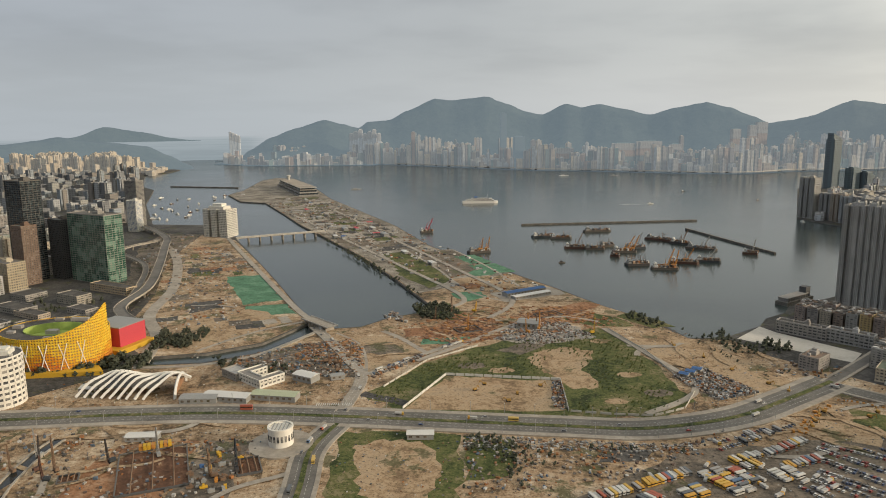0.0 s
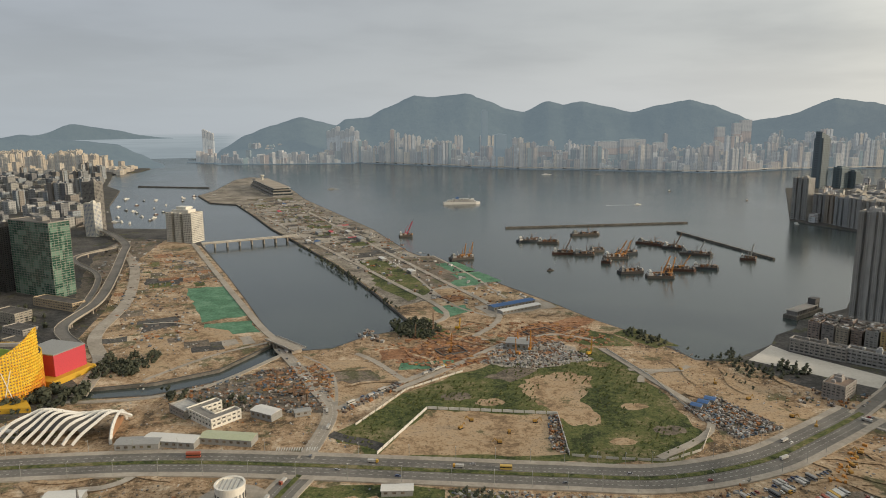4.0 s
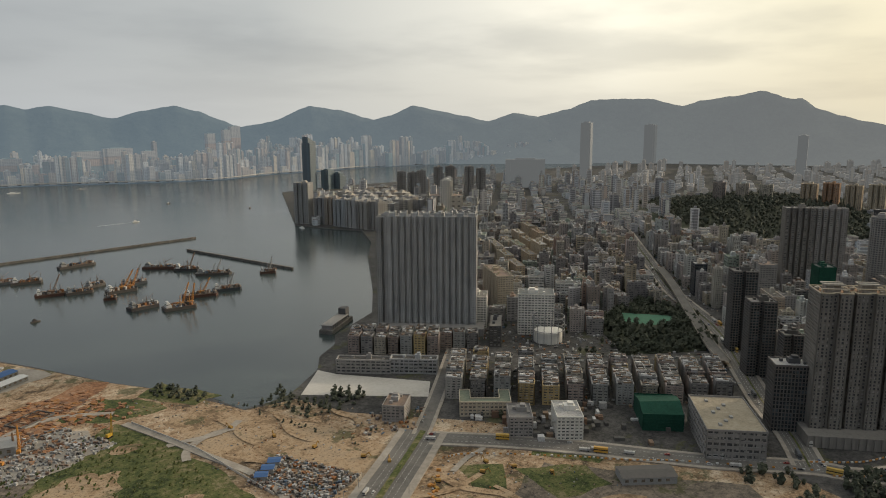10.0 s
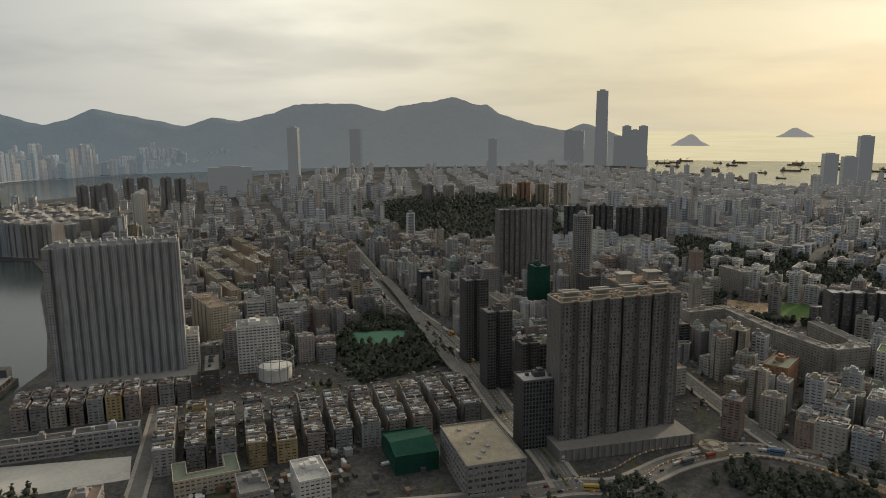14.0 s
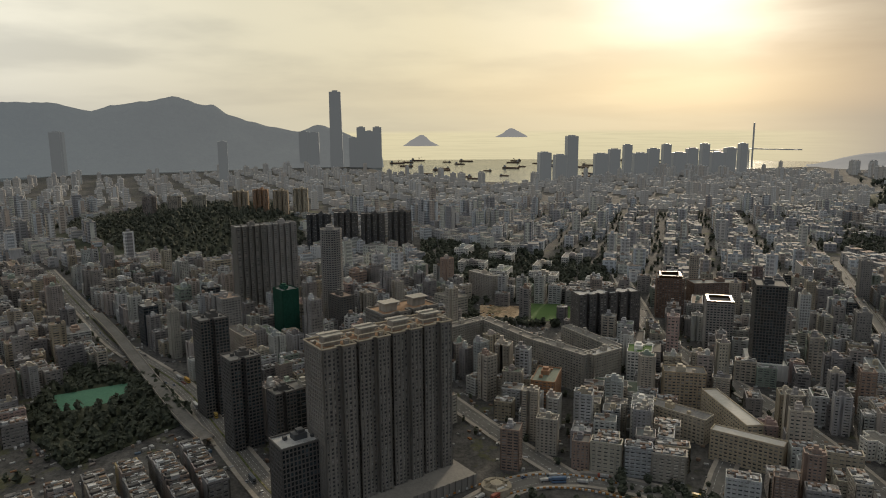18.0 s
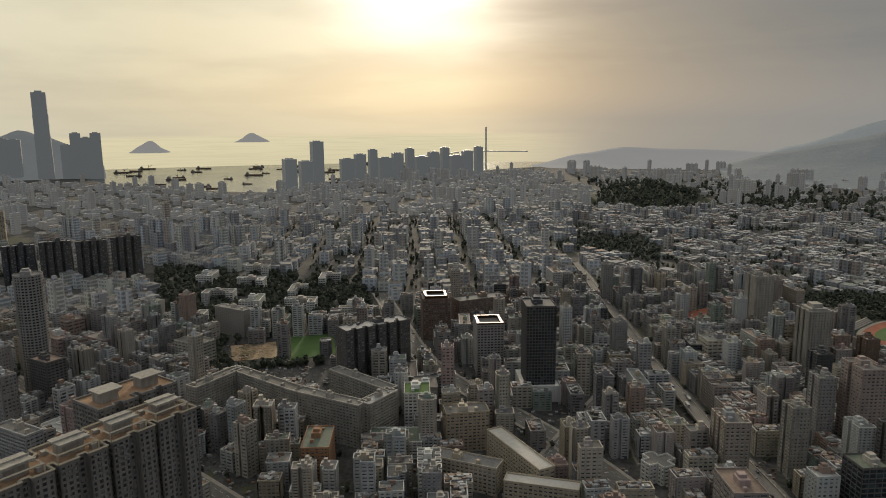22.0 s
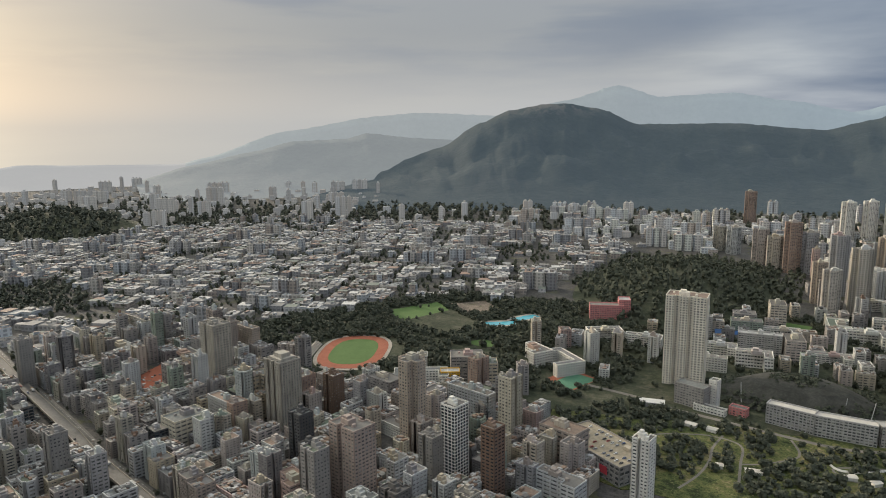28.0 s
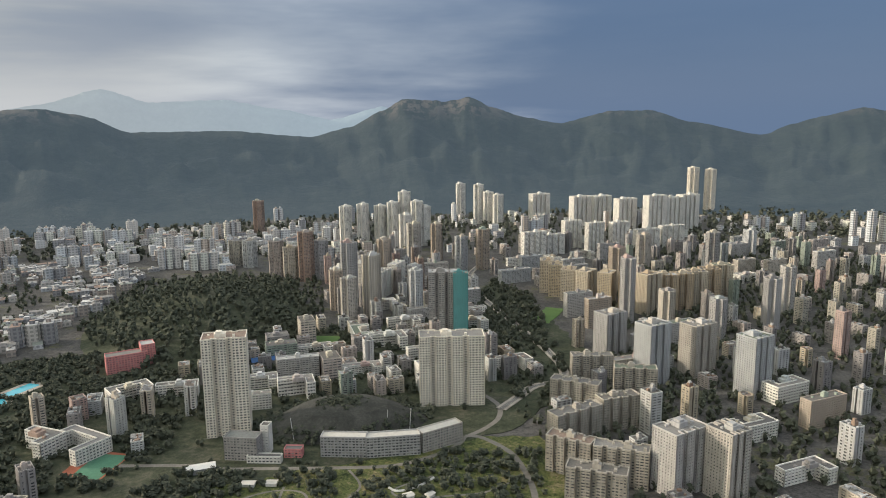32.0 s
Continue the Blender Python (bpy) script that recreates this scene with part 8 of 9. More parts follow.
wood([(520, 455), (545, 425), (480, 330), (430, 400)], 9, 4.5, "trees along the bus road", 28, gaps=0.35)

wood([(-760, -300), (210, -300), (230, -560), (60, -700), (-300, -1560), (-900, -1560)], 15, 7.0, "trees on the slopes between the estates", 51, gaps=0.3, block=False)
wood([(-419, 735), (-327, 752), (-322, 738), (-400, 712), (-470, 690), (-470, 712)], 7, 6, "dark trees in front of the mall", 52, block=False, avoid=False)
wood([(-346, 838), (-295, 863), (-277, 830), (-298, 783), (-340, 780)], 8, 4.5, "trees round the slip road loop", 53, gaps=0.3, block=False, squat=1.0)
wood([(320, 773), (325, 743), (361, 750), (350, 838), (305, 812)], 8, 3.8, "dark trees on the quay land", 54, gaps=0.5, block=False, squat=0.7)
wood([(293, 847), (297, 786), (314, 725), (329, 673), (334, 674), (319, 727), (302, 787), (298, 848)], 6, 2.0, "hedge along the shore track", 55, gaps=0.4, block=False, squat=0.7, name="hedge")
wood([(30, 540), (190, 522), (180, 500), (110, 475), (25, 465)], 9, 2.2, "bushes among the scrap", 66, gaps=0.75, block=False, squat=1.0)
wood([(-200, 668), (-172, 664), (-155, 716), (-240, 742), (-262, 760), (-235, 715)], 9, 3.8, "trees round the works office", 67, gaps=0.4, block=False, squat=1.0)
wood([(110, 530), (178, 532), (170, 520), (120, 515)], 7, 2.2, "bushes beside the wet ground", 57, gaps=0.45, block=False)
patch("bare_earth", [(700, 262), (655, 190), (640, 205), (672, 268)], M_SAND, "strip of tan earth beside the ramp", "ground", rough=3)
wood([(610, 330), (650, 300), (640, 250), (600, 270)], 8, 4.5, "trees on the ramp island", 36, gaps=0.2)

block_poly([(985, 235), (1110, 230), (1120, 360), (1010, 350)])
block_poly([(690, 330), (740, 330), (790, 470), (730, 500), (640, 380)])
# ---- ordinary city blocks ----
HEART = ((640, 640), (680, 250), (640, -120), (620, -380))      # the streets that lie nearest below
SPOTS = {}


def district(poly, turn, dx, dy, mix, seed, jitter=0.16, scale=(0.85, 1.12), limit=9999):
    """Fill a quarter with buildings on its street grid."""
    rnd = random.Random(seed)
    c, s = math.cos(radians(turn)), math.sin(radians(turn))
    uv = [(x * c + y * s, -x * s + y * c) for x, y in poly]
    u0, u1, v0, v1 = min(p[0] for p in uv), max(p[0] for p in uv), min(p[1] for p in uv), max(p[1] for p in uv)
    names, weights = [m[0] for m in mix], [m[1] for m in mix]
    big = {"industrial_block": 16, "slab_block": 22, "school_building": 20, "residential_tower": 6}
    done, row, v = 0, 0, v0
    while v < v1:
        u = u0
        row += 1
        while u < u1 and done < limit:
            name = rnd.choices(names, weights)[0]
            p, q = u + rnd.uniform(-jitter, jitter) * dx, v + rnd.uniform(-jitter, jitter) * dy
            x, y = p * c - q * s, p * s + q * c
            if inside(poly, x, y) and free(x, y, big.get(name, 0)):
                spot = (x, y, turn + rnd.choice((0, 90, 180, 0)) * (name not in ("slab_block",)) + rnd.uniform(-3, 3), rnd.uniform(*scale), rnd.uniform(*scale), rnd.uniform(0.72, 1.15))
                reach = min(math.hypot(x - px, y - py) for px, py in HEART)
                SPOTS.setdefault(name, []).append((reach, spot))
                done += 1
                if name in big:
                    BLOCKED.append(("disc", x, y, 14 + big[name] * 0.5))
            u += dx * (1.5 if name in ("slab_block", "school_building", "industrial_block") else 1.0)
        v += dy * (1.3 if row % 2 == 0 else 0.95)
    return done


MIX_OLD = [("tenement_block", 6), ("apartment_block", 5), ("slender_tower", 0.4), ("industrial_block", 0.7), ("residential_tower", 0.03), ("slab_block", 0.3), ("school_building", 0.22), ("office_block", 0.16)]
MIX_MID = [("tenement_block", 6.5), ("apartment_block", 4.5), ("slender_tower", 0.35), ("industrial_block", 0.35), ("residential_tower", 0.02), ("slab_block", 0.2), ("school_building", 0.2), ("office_block", 0.12)]
MIX_LOW = [("tenement_block", 4), ("apartment_block", 2), ("school_building", 2), ("industrial_block", 0.6)]
MIX_EST = [("residential_tower", 1.3), ("slab_block", 1.8), ("apartment_block", 5), ("school_building", 1.5), ("slender_tower", 0.7), ("tenement_block", 3)]
MIX_IND = [("industrial_block", 4), ("apartment_block", 2), ("office_block", 2.5), ("slender_tower", 1.2), ("tenement_block", 1)]
district([(640, 440), (760, 330), (1300, 330), (1420, 1150), (1260, 1560), (960, 1440), (720, 1140), (650, 1010), (640, 900), (760, 640)], TKW, 18.5, 22, MIX_OLD, 1)
district([(560, -400), (590, 20), (640, 180), (700, 330), (1300, 330), (1300, -420), (1080, -420)], -14, 17.5, 21, MIX_MID, 2)
district([(-760, -300), (210, -300), (230, -560), (60, -700), (420, -1000), (430, -1560), (-900, -1560)], 12, 60, 62, MIX_EST, 3)
district([(-1250, 700), (-620, 700), (-640, 1250), (-800, 1700), (-1250, 1900)], -28, 50, 52, MIX_IND, 4)
district([(560, -720), (700, -740), (720, -560), (640, -480), (560, -500)], 10, 27, 30, MIX_LOW, 5)
district([(100, -720), (230, -570), (560, -640), (640, -760), (440, -960), (230, -1000), (120, -860)], 8, 30, 33, MIX_LOW, 6)
district([(430, -960), (240, -1010), (120, -1100), (200, -1500), (420, -1500)], 10, 44, 46, MIX_EST, 8)
district([(-560, 620), (-480, 620), (-490, 820), (-620, 830), (-640, 700)], -28, 26, 30, MIX_LOW, 9)

wood([(640, 440), (760, 330), (1300, 330), (1400, 1150), (1240, 1540), (960, 1420), (720, 1140), (650, 1010)], 25, 4.6, "street trees between the tenements", 41, gaps=0.35, block=False, avoid=True)
wood([(560, -400), (590, 20), (640, 180), (700, 330), (1300, 330), (1300, -420), (1080, -420)], 24, 4.4, "street trees in the western streets", 42, gaps=0.35, block=False, avoid=True)
wood([(1300, -320), (1560, -330), (2200, -500), (2200, 300), (1300, 330)], 23, 6.5, "trees between the western blocks", 43, gaps=0.45, block=False)
wood([(1060, -640), (1130, -440), (1560, -360), (2000, -540), (2100, -1400), (1300, -1600), (850, -1400), (880, -900)], 17, 6.0, "garden trees among the villas", 44, gaps=0.5, block=False)
wood([(-1700, -1500), (-700, -1560), (500, -1600), (1500, -1700), (2300, -1150), (2500, -1500), (1500, -2150), (400, -2300), (-900, -2250), (-1800, -2000)], 32, 12, "woods along the foot of the ridge", 63, gaps=0.3, block=False, mat=M_FARLEAF)
wood([(1350, -1750), (2400, -1000), (3300, -1200), (2900, -1800), (1500, -2100)], 40, 13, "woods among the far suburbs", 64, gaps=0.45, block=False, mat=M_FARLEAF)
MERGED = {}
KEEP = {"tenement_block": 130, "apartment_block": 175, "slender_tower": 100, "residential_tower": 100, "slab_block": 60, "industrial_block": 90, "school_building": 60, "office_block": 50}
rc = random.Random(31)
for name, spots in SPOTS.items():
    spots.sort()
    for i, (reach, (x, y, turn, sx, sy, sz)) in enumerate(spots):
        if i < KEEP[name]:
            put(name, x, y, turn, rc, sx=sx, sy=sy, sz=sz)
            continue
        wall, core, roof, top = LIGHT[name][rc.randrange(len(LIGHT[name]))]
        m = pose(x, y, 0, 0, 0, turn) @ Matrix.Diagonal((sx, sy, sz, 1))
        bag = MERGED.setdefault(rc.randrange(16), ([], [], []))
        for slot, me in enumerate((wall, core, roof, top)):
            k = sum(len(a) for a in bag[0])
            co = np.empty(len(me.vertices) * 3, dtype=np.float64)
            me.vertices.foreach_get("co", co)
            mm = np.array(m)
            bag[0].append(co.reshape(-1, 3) @ mm[:3, :3].T + mm[:3, 3])
            bag[1].extend(tuple(k + v for v in p.vertices) for p in me.polygons)
            bag[2].extend([slot] * len(me.polygons))
for verts, faces, slots in MERGED.values():
    me = bpy.data.meshes.new("city_blocks")
    me.from_pydata(np.concatenate(verts).tolist(), [], faces)
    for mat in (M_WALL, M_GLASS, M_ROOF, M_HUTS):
        me.materials.append(mat)
    me.polygons.foreach_set("material_index", slots)
    tagged(new("city_blocks", me), "weathered concrete blocks crowding the streets farther off", "buildings", kind="stuff")


# ---- the city farther off: too many houses to count ----
def far_city(name, poly, turn, dx, dy, low, high, share, seed, mats, label, foot=(12, 24), avoid=True, rise=None, swell=0.0):
    rnd, g = random.Random(seed), Geo()
    c, s = math.cos(radians(turn)), math.sin(radians(turn))
    uv = [(x * c + y * s, -x * s + y * c) for x, y in poly]
    u0, u1, v0, v1 = min(p[0] for p in uv), max(p[0] for p in uv), min(p[1] for p in uv), max(p[1] for p in uv)
    v, row = v0, 0
    while v < v1:
        u, col, row = u0, 0, row + 1
        while u < u1:
            p, q = u + rnd.uniform(-0.22, 0.22) * dx, v + rnd.uniform(-0.22, 0.22) * dy
            x, y = p * c - q * s, p * s + q * c
            col += 1
            street = (col + row // 9 * 2) % 6 == 0 or row % 4 == 0 or noise.noise(Vector((x * 0.008, y * 0.008, 7.7))) > 0.33
            if not (street and avoid) and inside(poly, x, y) and (not avoid or free(x, y)) and not (y < -800 and math.hypot(x - 200, y - 250) > 2480 and math.degrees(math.atan2(x - 200, y - 250)) % 360 > 143):
                tall = rnd.random() < share
                h = rnd.uniform(*high) if tall else rnd.uniform(*low)
                h *= 1 + swell * noise.noise(Vector((x * 0.006, y * 0.006, 4.0)))
                z0 = rise(x, y) if rise else 0.0
                w, d = rnd.uniform(*foot), rnd.uniform(*foot)
                t = radians(turn) + rnd.choice((0, 0, 0.1, -0.1))
                if tall:
                    w, d = max(w, 16), max(d, 16)
                    for k in range(rnd.choice((1, 1, 2, 3))):      # towers with notched plans
                        ox = (k - 0.5) * w * 0.95
                        px, py = x + ox * math.cos(t), y + ox * math.sin(t)
                        g.box(px, py, 0, w * 0.62, d, z0 + h, t, 0, 1)
                        g.box(px, py, 0, w * 0.9, d * 0.55, z0 + h - 1.5, t, 0, 1)
                        g.box(px, py, z0 + h, w * 0.3, d * 0.3, 5, t, 0, 1)
                else:
                    g.box(x, y, 0, w, d, z0 + h, t, 0, 1)
                    if rnd.random() < 0.8:
                        g.box(x + rnd.uniform(-0.2, 0.2) * w, y + rnd.uniform(-0.2, 0.2) * d, z0 + h, w * rnd.uniform(0.2, 0.5), d * rnd.uniform(0.2, 0.5), rnd.uniform(1.5, 4), t, 0, 1)
                    if rnd.random() < 0.4:
                        g.box(x + rnd.uniform(-0.5, 0.5) * w, y + rnd.uniform(-0.5, 0.5) * d, 0, w * 0.7, d * 0.6, h * rnd.uniform(0.5, 0.9), t, 0, 1)
            u += dx
        v += dy
    return stuff(name, g, mats, label, "city")


MID, WEST = (M_MIDCITY, M_MIDROOF), (M_WESTCITY, M_WESTCITY)
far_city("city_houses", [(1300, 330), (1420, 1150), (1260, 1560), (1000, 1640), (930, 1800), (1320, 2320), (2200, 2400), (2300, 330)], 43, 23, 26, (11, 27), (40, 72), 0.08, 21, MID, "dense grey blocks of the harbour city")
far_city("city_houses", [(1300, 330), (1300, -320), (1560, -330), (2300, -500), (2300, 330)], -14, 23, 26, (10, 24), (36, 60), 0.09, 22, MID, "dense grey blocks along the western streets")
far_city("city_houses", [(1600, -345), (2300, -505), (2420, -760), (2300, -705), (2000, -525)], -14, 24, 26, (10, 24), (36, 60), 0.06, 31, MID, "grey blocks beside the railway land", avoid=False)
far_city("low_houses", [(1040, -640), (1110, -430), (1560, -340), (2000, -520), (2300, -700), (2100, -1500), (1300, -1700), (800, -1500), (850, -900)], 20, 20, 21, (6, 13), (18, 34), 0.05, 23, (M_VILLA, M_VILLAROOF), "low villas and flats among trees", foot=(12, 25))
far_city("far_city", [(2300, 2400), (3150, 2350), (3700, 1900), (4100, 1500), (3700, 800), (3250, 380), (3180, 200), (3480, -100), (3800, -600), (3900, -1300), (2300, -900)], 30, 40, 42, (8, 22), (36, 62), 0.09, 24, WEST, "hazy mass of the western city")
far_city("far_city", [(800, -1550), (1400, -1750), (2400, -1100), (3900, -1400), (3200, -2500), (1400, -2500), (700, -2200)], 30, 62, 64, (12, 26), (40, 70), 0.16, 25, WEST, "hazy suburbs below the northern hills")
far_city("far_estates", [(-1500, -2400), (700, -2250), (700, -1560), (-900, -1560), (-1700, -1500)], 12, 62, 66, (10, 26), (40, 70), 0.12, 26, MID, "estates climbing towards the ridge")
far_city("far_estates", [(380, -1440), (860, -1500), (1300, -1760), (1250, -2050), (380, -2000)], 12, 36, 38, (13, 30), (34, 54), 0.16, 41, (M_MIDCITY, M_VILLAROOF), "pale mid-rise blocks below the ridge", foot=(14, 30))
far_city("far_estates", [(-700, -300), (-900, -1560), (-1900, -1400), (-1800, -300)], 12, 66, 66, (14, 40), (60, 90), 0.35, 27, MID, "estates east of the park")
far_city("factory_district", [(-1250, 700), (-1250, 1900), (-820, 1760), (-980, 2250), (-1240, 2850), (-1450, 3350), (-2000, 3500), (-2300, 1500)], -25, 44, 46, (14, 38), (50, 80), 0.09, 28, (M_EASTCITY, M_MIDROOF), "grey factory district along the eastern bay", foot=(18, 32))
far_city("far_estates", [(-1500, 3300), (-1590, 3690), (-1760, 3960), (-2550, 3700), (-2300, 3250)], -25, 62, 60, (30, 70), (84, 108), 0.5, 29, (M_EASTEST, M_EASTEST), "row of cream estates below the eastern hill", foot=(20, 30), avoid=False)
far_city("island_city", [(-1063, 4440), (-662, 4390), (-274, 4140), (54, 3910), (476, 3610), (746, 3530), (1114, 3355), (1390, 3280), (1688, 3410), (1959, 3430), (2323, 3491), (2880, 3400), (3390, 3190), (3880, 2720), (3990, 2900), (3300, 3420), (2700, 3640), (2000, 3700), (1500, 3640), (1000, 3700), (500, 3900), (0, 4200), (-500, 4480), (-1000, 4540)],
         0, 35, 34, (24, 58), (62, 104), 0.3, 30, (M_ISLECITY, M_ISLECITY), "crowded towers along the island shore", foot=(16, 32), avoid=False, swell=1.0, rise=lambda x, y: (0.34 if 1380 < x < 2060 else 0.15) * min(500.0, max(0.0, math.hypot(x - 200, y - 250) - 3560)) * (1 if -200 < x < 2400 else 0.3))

# towers that stand out of the far skyline
def skyline(x, y, w, d, h, turn, label, mat=M_FARCITY, taper=1.0, name="skyscraper"):
    t = thing(name, x, y, 0, turn, label, "skyscraper")
    g = Geo()
    n = 4
    for k in range(n):
        s0 = 1 + (taper - 1) * k / n
        g.prism([(a * s0, b * s0) for a, b in cross(w, d, 0.55)], h * k / n - 2, h * (k + 1) / n)
    part("shaft", g, mat, t)
    g = Geo()
    g.box(0, 0, h, w * 0.5 * taper, d * 0.5 * taper, max(4, h * 0.02))
    part("crown", g, mat, t)


M_HARBOURGLASS = masonry("harbour_glass", [(0.17, 0.22, 0.24), (0.15, 0.19, 0.21)], grime=0.15, rough=0.35, lines=True)
# dark far towers: their grey haze is emission on the walls
M_FARDARK = masonry("far_dark_glass_haze", [(0.06, 0.068, 0.07)], grime=0.1, rough=0.5, emit=(0.36, 0.37, 0.36), strength=0.27)
f = thing("skyscraper", 1405, 2555, 0, 20, "dark blue slender harbourfront tower with a slanted top", "skyscraper")
g = Geo()
g.prism(cross(38, 38, 0.7), 0, 176)
part("shaft", g, M_HARBOURGLASS, f)
g = Geo()
g.v = [(-19, -13, 176), (19, -13, 176), (19, 13, 176), (-19, 13, 176), (-19, -13, 198), (19, -13, 180), (19, 13, 180), (-19, 13, 198)]
g.f = [(0, 1, 5, 4), (1, 2, 6, 5), (2, 3, 7, 6), (3, 0, 4, 7), (4, 5, 6, 7)]
g.s = [0] * 5
part("slanted_crown", g, M_HARBOURGLASS, f)
for x, y, w, h in ((1478, 2548, 46, 74), (1520, 2540, 30, 60), (1545, 2560, 26, 48)):
    skyline(x, y, w, 34, h, 20, "dark glass block at the harbourfront", M_HARBOURGLASS)
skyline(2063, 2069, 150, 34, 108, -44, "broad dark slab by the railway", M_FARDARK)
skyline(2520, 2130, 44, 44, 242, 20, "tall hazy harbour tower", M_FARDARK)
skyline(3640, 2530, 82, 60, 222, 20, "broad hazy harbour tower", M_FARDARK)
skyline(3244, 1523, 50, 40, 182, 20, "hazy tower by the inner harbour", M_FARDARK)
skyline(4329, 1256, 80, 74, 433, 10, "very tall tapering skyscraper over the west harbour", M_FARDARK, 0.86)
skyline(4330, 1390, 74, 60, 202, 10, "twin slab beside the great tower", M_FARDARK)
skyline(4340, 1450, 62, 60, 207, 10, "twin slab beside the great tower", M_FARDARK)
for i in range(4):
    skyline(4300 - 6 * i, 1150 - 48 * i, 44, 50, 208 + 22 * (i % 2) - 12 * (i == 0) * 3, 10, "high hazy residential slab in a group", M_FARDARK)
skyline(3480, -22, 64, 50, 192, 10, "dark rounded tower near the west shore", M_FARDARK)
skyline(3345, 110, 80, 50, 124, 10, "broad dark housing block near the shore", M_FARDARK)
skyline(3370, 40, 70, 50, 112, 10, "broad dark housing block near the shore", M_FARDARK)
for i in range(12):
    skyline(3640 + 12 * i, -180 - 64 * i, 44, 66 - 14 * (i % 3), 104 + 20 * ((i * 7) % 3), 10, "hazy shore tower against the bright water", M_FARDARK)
for x, y, h in ((1473, 2084, 89), (1500, 2062, 86), (1524, 2043, 92), (1567, 2007, 104), (1600, 1985, 106), (1643, 1938, 104), (1672, 1912, 98)):
    one_off("tower", x, y, -40, comb(30, 26, 2, 5), h, "grey residential tower behind the harbour estate", "tower", M_GREY, floor=6, bay=6, pier=0.4, rec=0.8)
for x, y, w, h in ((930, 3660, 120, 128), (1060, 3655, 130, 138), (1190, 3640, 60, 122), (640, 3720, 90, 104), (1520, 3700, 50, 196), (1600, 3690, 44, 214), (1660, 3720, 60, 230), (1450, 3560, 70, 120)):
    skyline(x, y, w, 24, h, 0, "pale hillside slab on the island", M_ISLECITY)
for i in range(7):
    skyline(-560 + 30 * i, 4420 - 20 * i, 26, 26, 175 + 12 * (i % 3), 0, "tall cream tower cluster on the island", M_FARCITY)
# bluish haze is emitted by these island towers
M_FARBLUE = masonry("far_blue_glass_haze", [(0.07, 0.09, 0.10)], grime=0.1, rough=0.5, emit=(0.31, 0.385, 0.43), strength=0.36)
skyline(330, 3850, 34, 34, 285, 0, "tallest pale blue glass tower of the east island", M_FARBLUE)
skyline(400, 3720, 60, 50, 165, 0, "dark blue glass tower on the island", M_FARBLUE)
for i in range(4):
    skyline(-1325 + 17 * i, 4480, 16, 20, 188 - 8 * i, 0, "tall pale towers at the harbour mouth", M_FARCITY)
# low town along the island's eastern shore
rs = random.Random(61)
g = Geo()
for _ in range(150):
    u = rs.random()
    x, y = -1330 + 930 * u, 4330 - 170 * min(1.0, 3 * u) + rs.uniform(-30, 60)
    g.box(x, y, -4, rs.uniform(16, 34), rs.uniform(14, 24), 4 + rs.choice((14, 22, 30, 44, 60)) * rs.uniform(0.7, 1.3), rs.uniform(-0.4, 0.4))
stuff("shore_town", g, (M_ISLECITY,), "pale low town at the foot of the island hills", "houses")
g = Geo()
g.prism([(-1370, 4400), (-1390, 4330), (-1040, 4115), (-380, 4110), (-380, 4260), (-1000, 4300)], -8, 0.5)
# this shore glows with the same emitted haze as the hills
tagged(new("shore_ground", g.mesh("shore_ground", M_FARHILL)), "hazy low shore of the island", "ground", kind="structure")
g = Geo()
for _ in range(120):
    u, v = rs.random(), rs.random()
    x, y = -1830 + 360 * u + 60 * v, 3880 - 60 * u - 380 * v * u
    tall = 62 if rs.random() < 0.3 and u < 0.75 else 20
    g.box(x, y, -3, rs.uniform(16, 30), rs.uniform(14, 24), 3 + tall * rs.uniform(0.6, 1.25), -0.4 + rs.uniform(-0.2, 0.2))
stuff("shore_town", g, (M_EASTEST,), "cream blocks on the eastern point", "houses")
g = Geo()
g.prism([(-1500, 3300), (-1400, 3640), (-1420, 3840), (-1560, 3930), (-1860, 3960), (-1900, 3600)], -8, 0.4)
tagged(new("shore_ground", g.mesh("shore_ground", M_CITY)), "grey built-up eastern point", "ground", kind="structure")

# western islands and the great cable bridge
for x, y, z, r, h in ((4866, 814, 106, 46, 66), (4876, 216, 160, 42, 52)):
    g = Geo()
    rings = [(r * 2.6, -4), (r * 2.0, h * 0.14), (r * 1.4, h * 0.42), (r * 0.85, h * 0.72), (r * 0.4, h * 0.93), (2, h)]
    g.lathe(0, 0, rings, 26)
    for i, q in enumerate(g.v):
        k = 1 + 0.16 * noise.noise(Vector((q[0] * 0.02, q[1] * 0.02, x)))
        g.v[i] = (q[0] * k * 0.55 + x, q[1] * k + y, z + q[2] * (k if q[2] > 0 else 1))
    # the islets' paleness is haze put in as emission
    tagged(new("backdrop_islet", g.mesh("backdrop_islet", M_VEIL)), "small hilly islet, pale with emitted haze, on bright water", "island", kind="structure")
# the bridge uses the far towers' emitted haze
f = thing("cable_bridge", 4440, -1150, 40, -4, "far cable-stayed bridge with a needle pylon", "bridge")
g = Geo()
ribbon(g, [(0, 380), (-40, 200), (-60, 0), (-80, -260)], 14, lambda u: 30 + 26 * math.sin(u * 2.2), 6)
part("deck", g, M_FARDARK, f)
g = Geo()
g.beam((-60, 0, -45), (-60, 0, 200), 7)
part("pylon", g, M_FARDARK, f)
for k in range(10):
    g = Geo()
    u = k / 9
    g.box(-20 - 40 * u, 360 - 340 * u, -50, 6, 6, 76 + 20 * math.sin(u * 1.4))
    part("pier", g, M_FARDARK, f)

# ---- vehicles ----
def car_model():
    g = Geo()
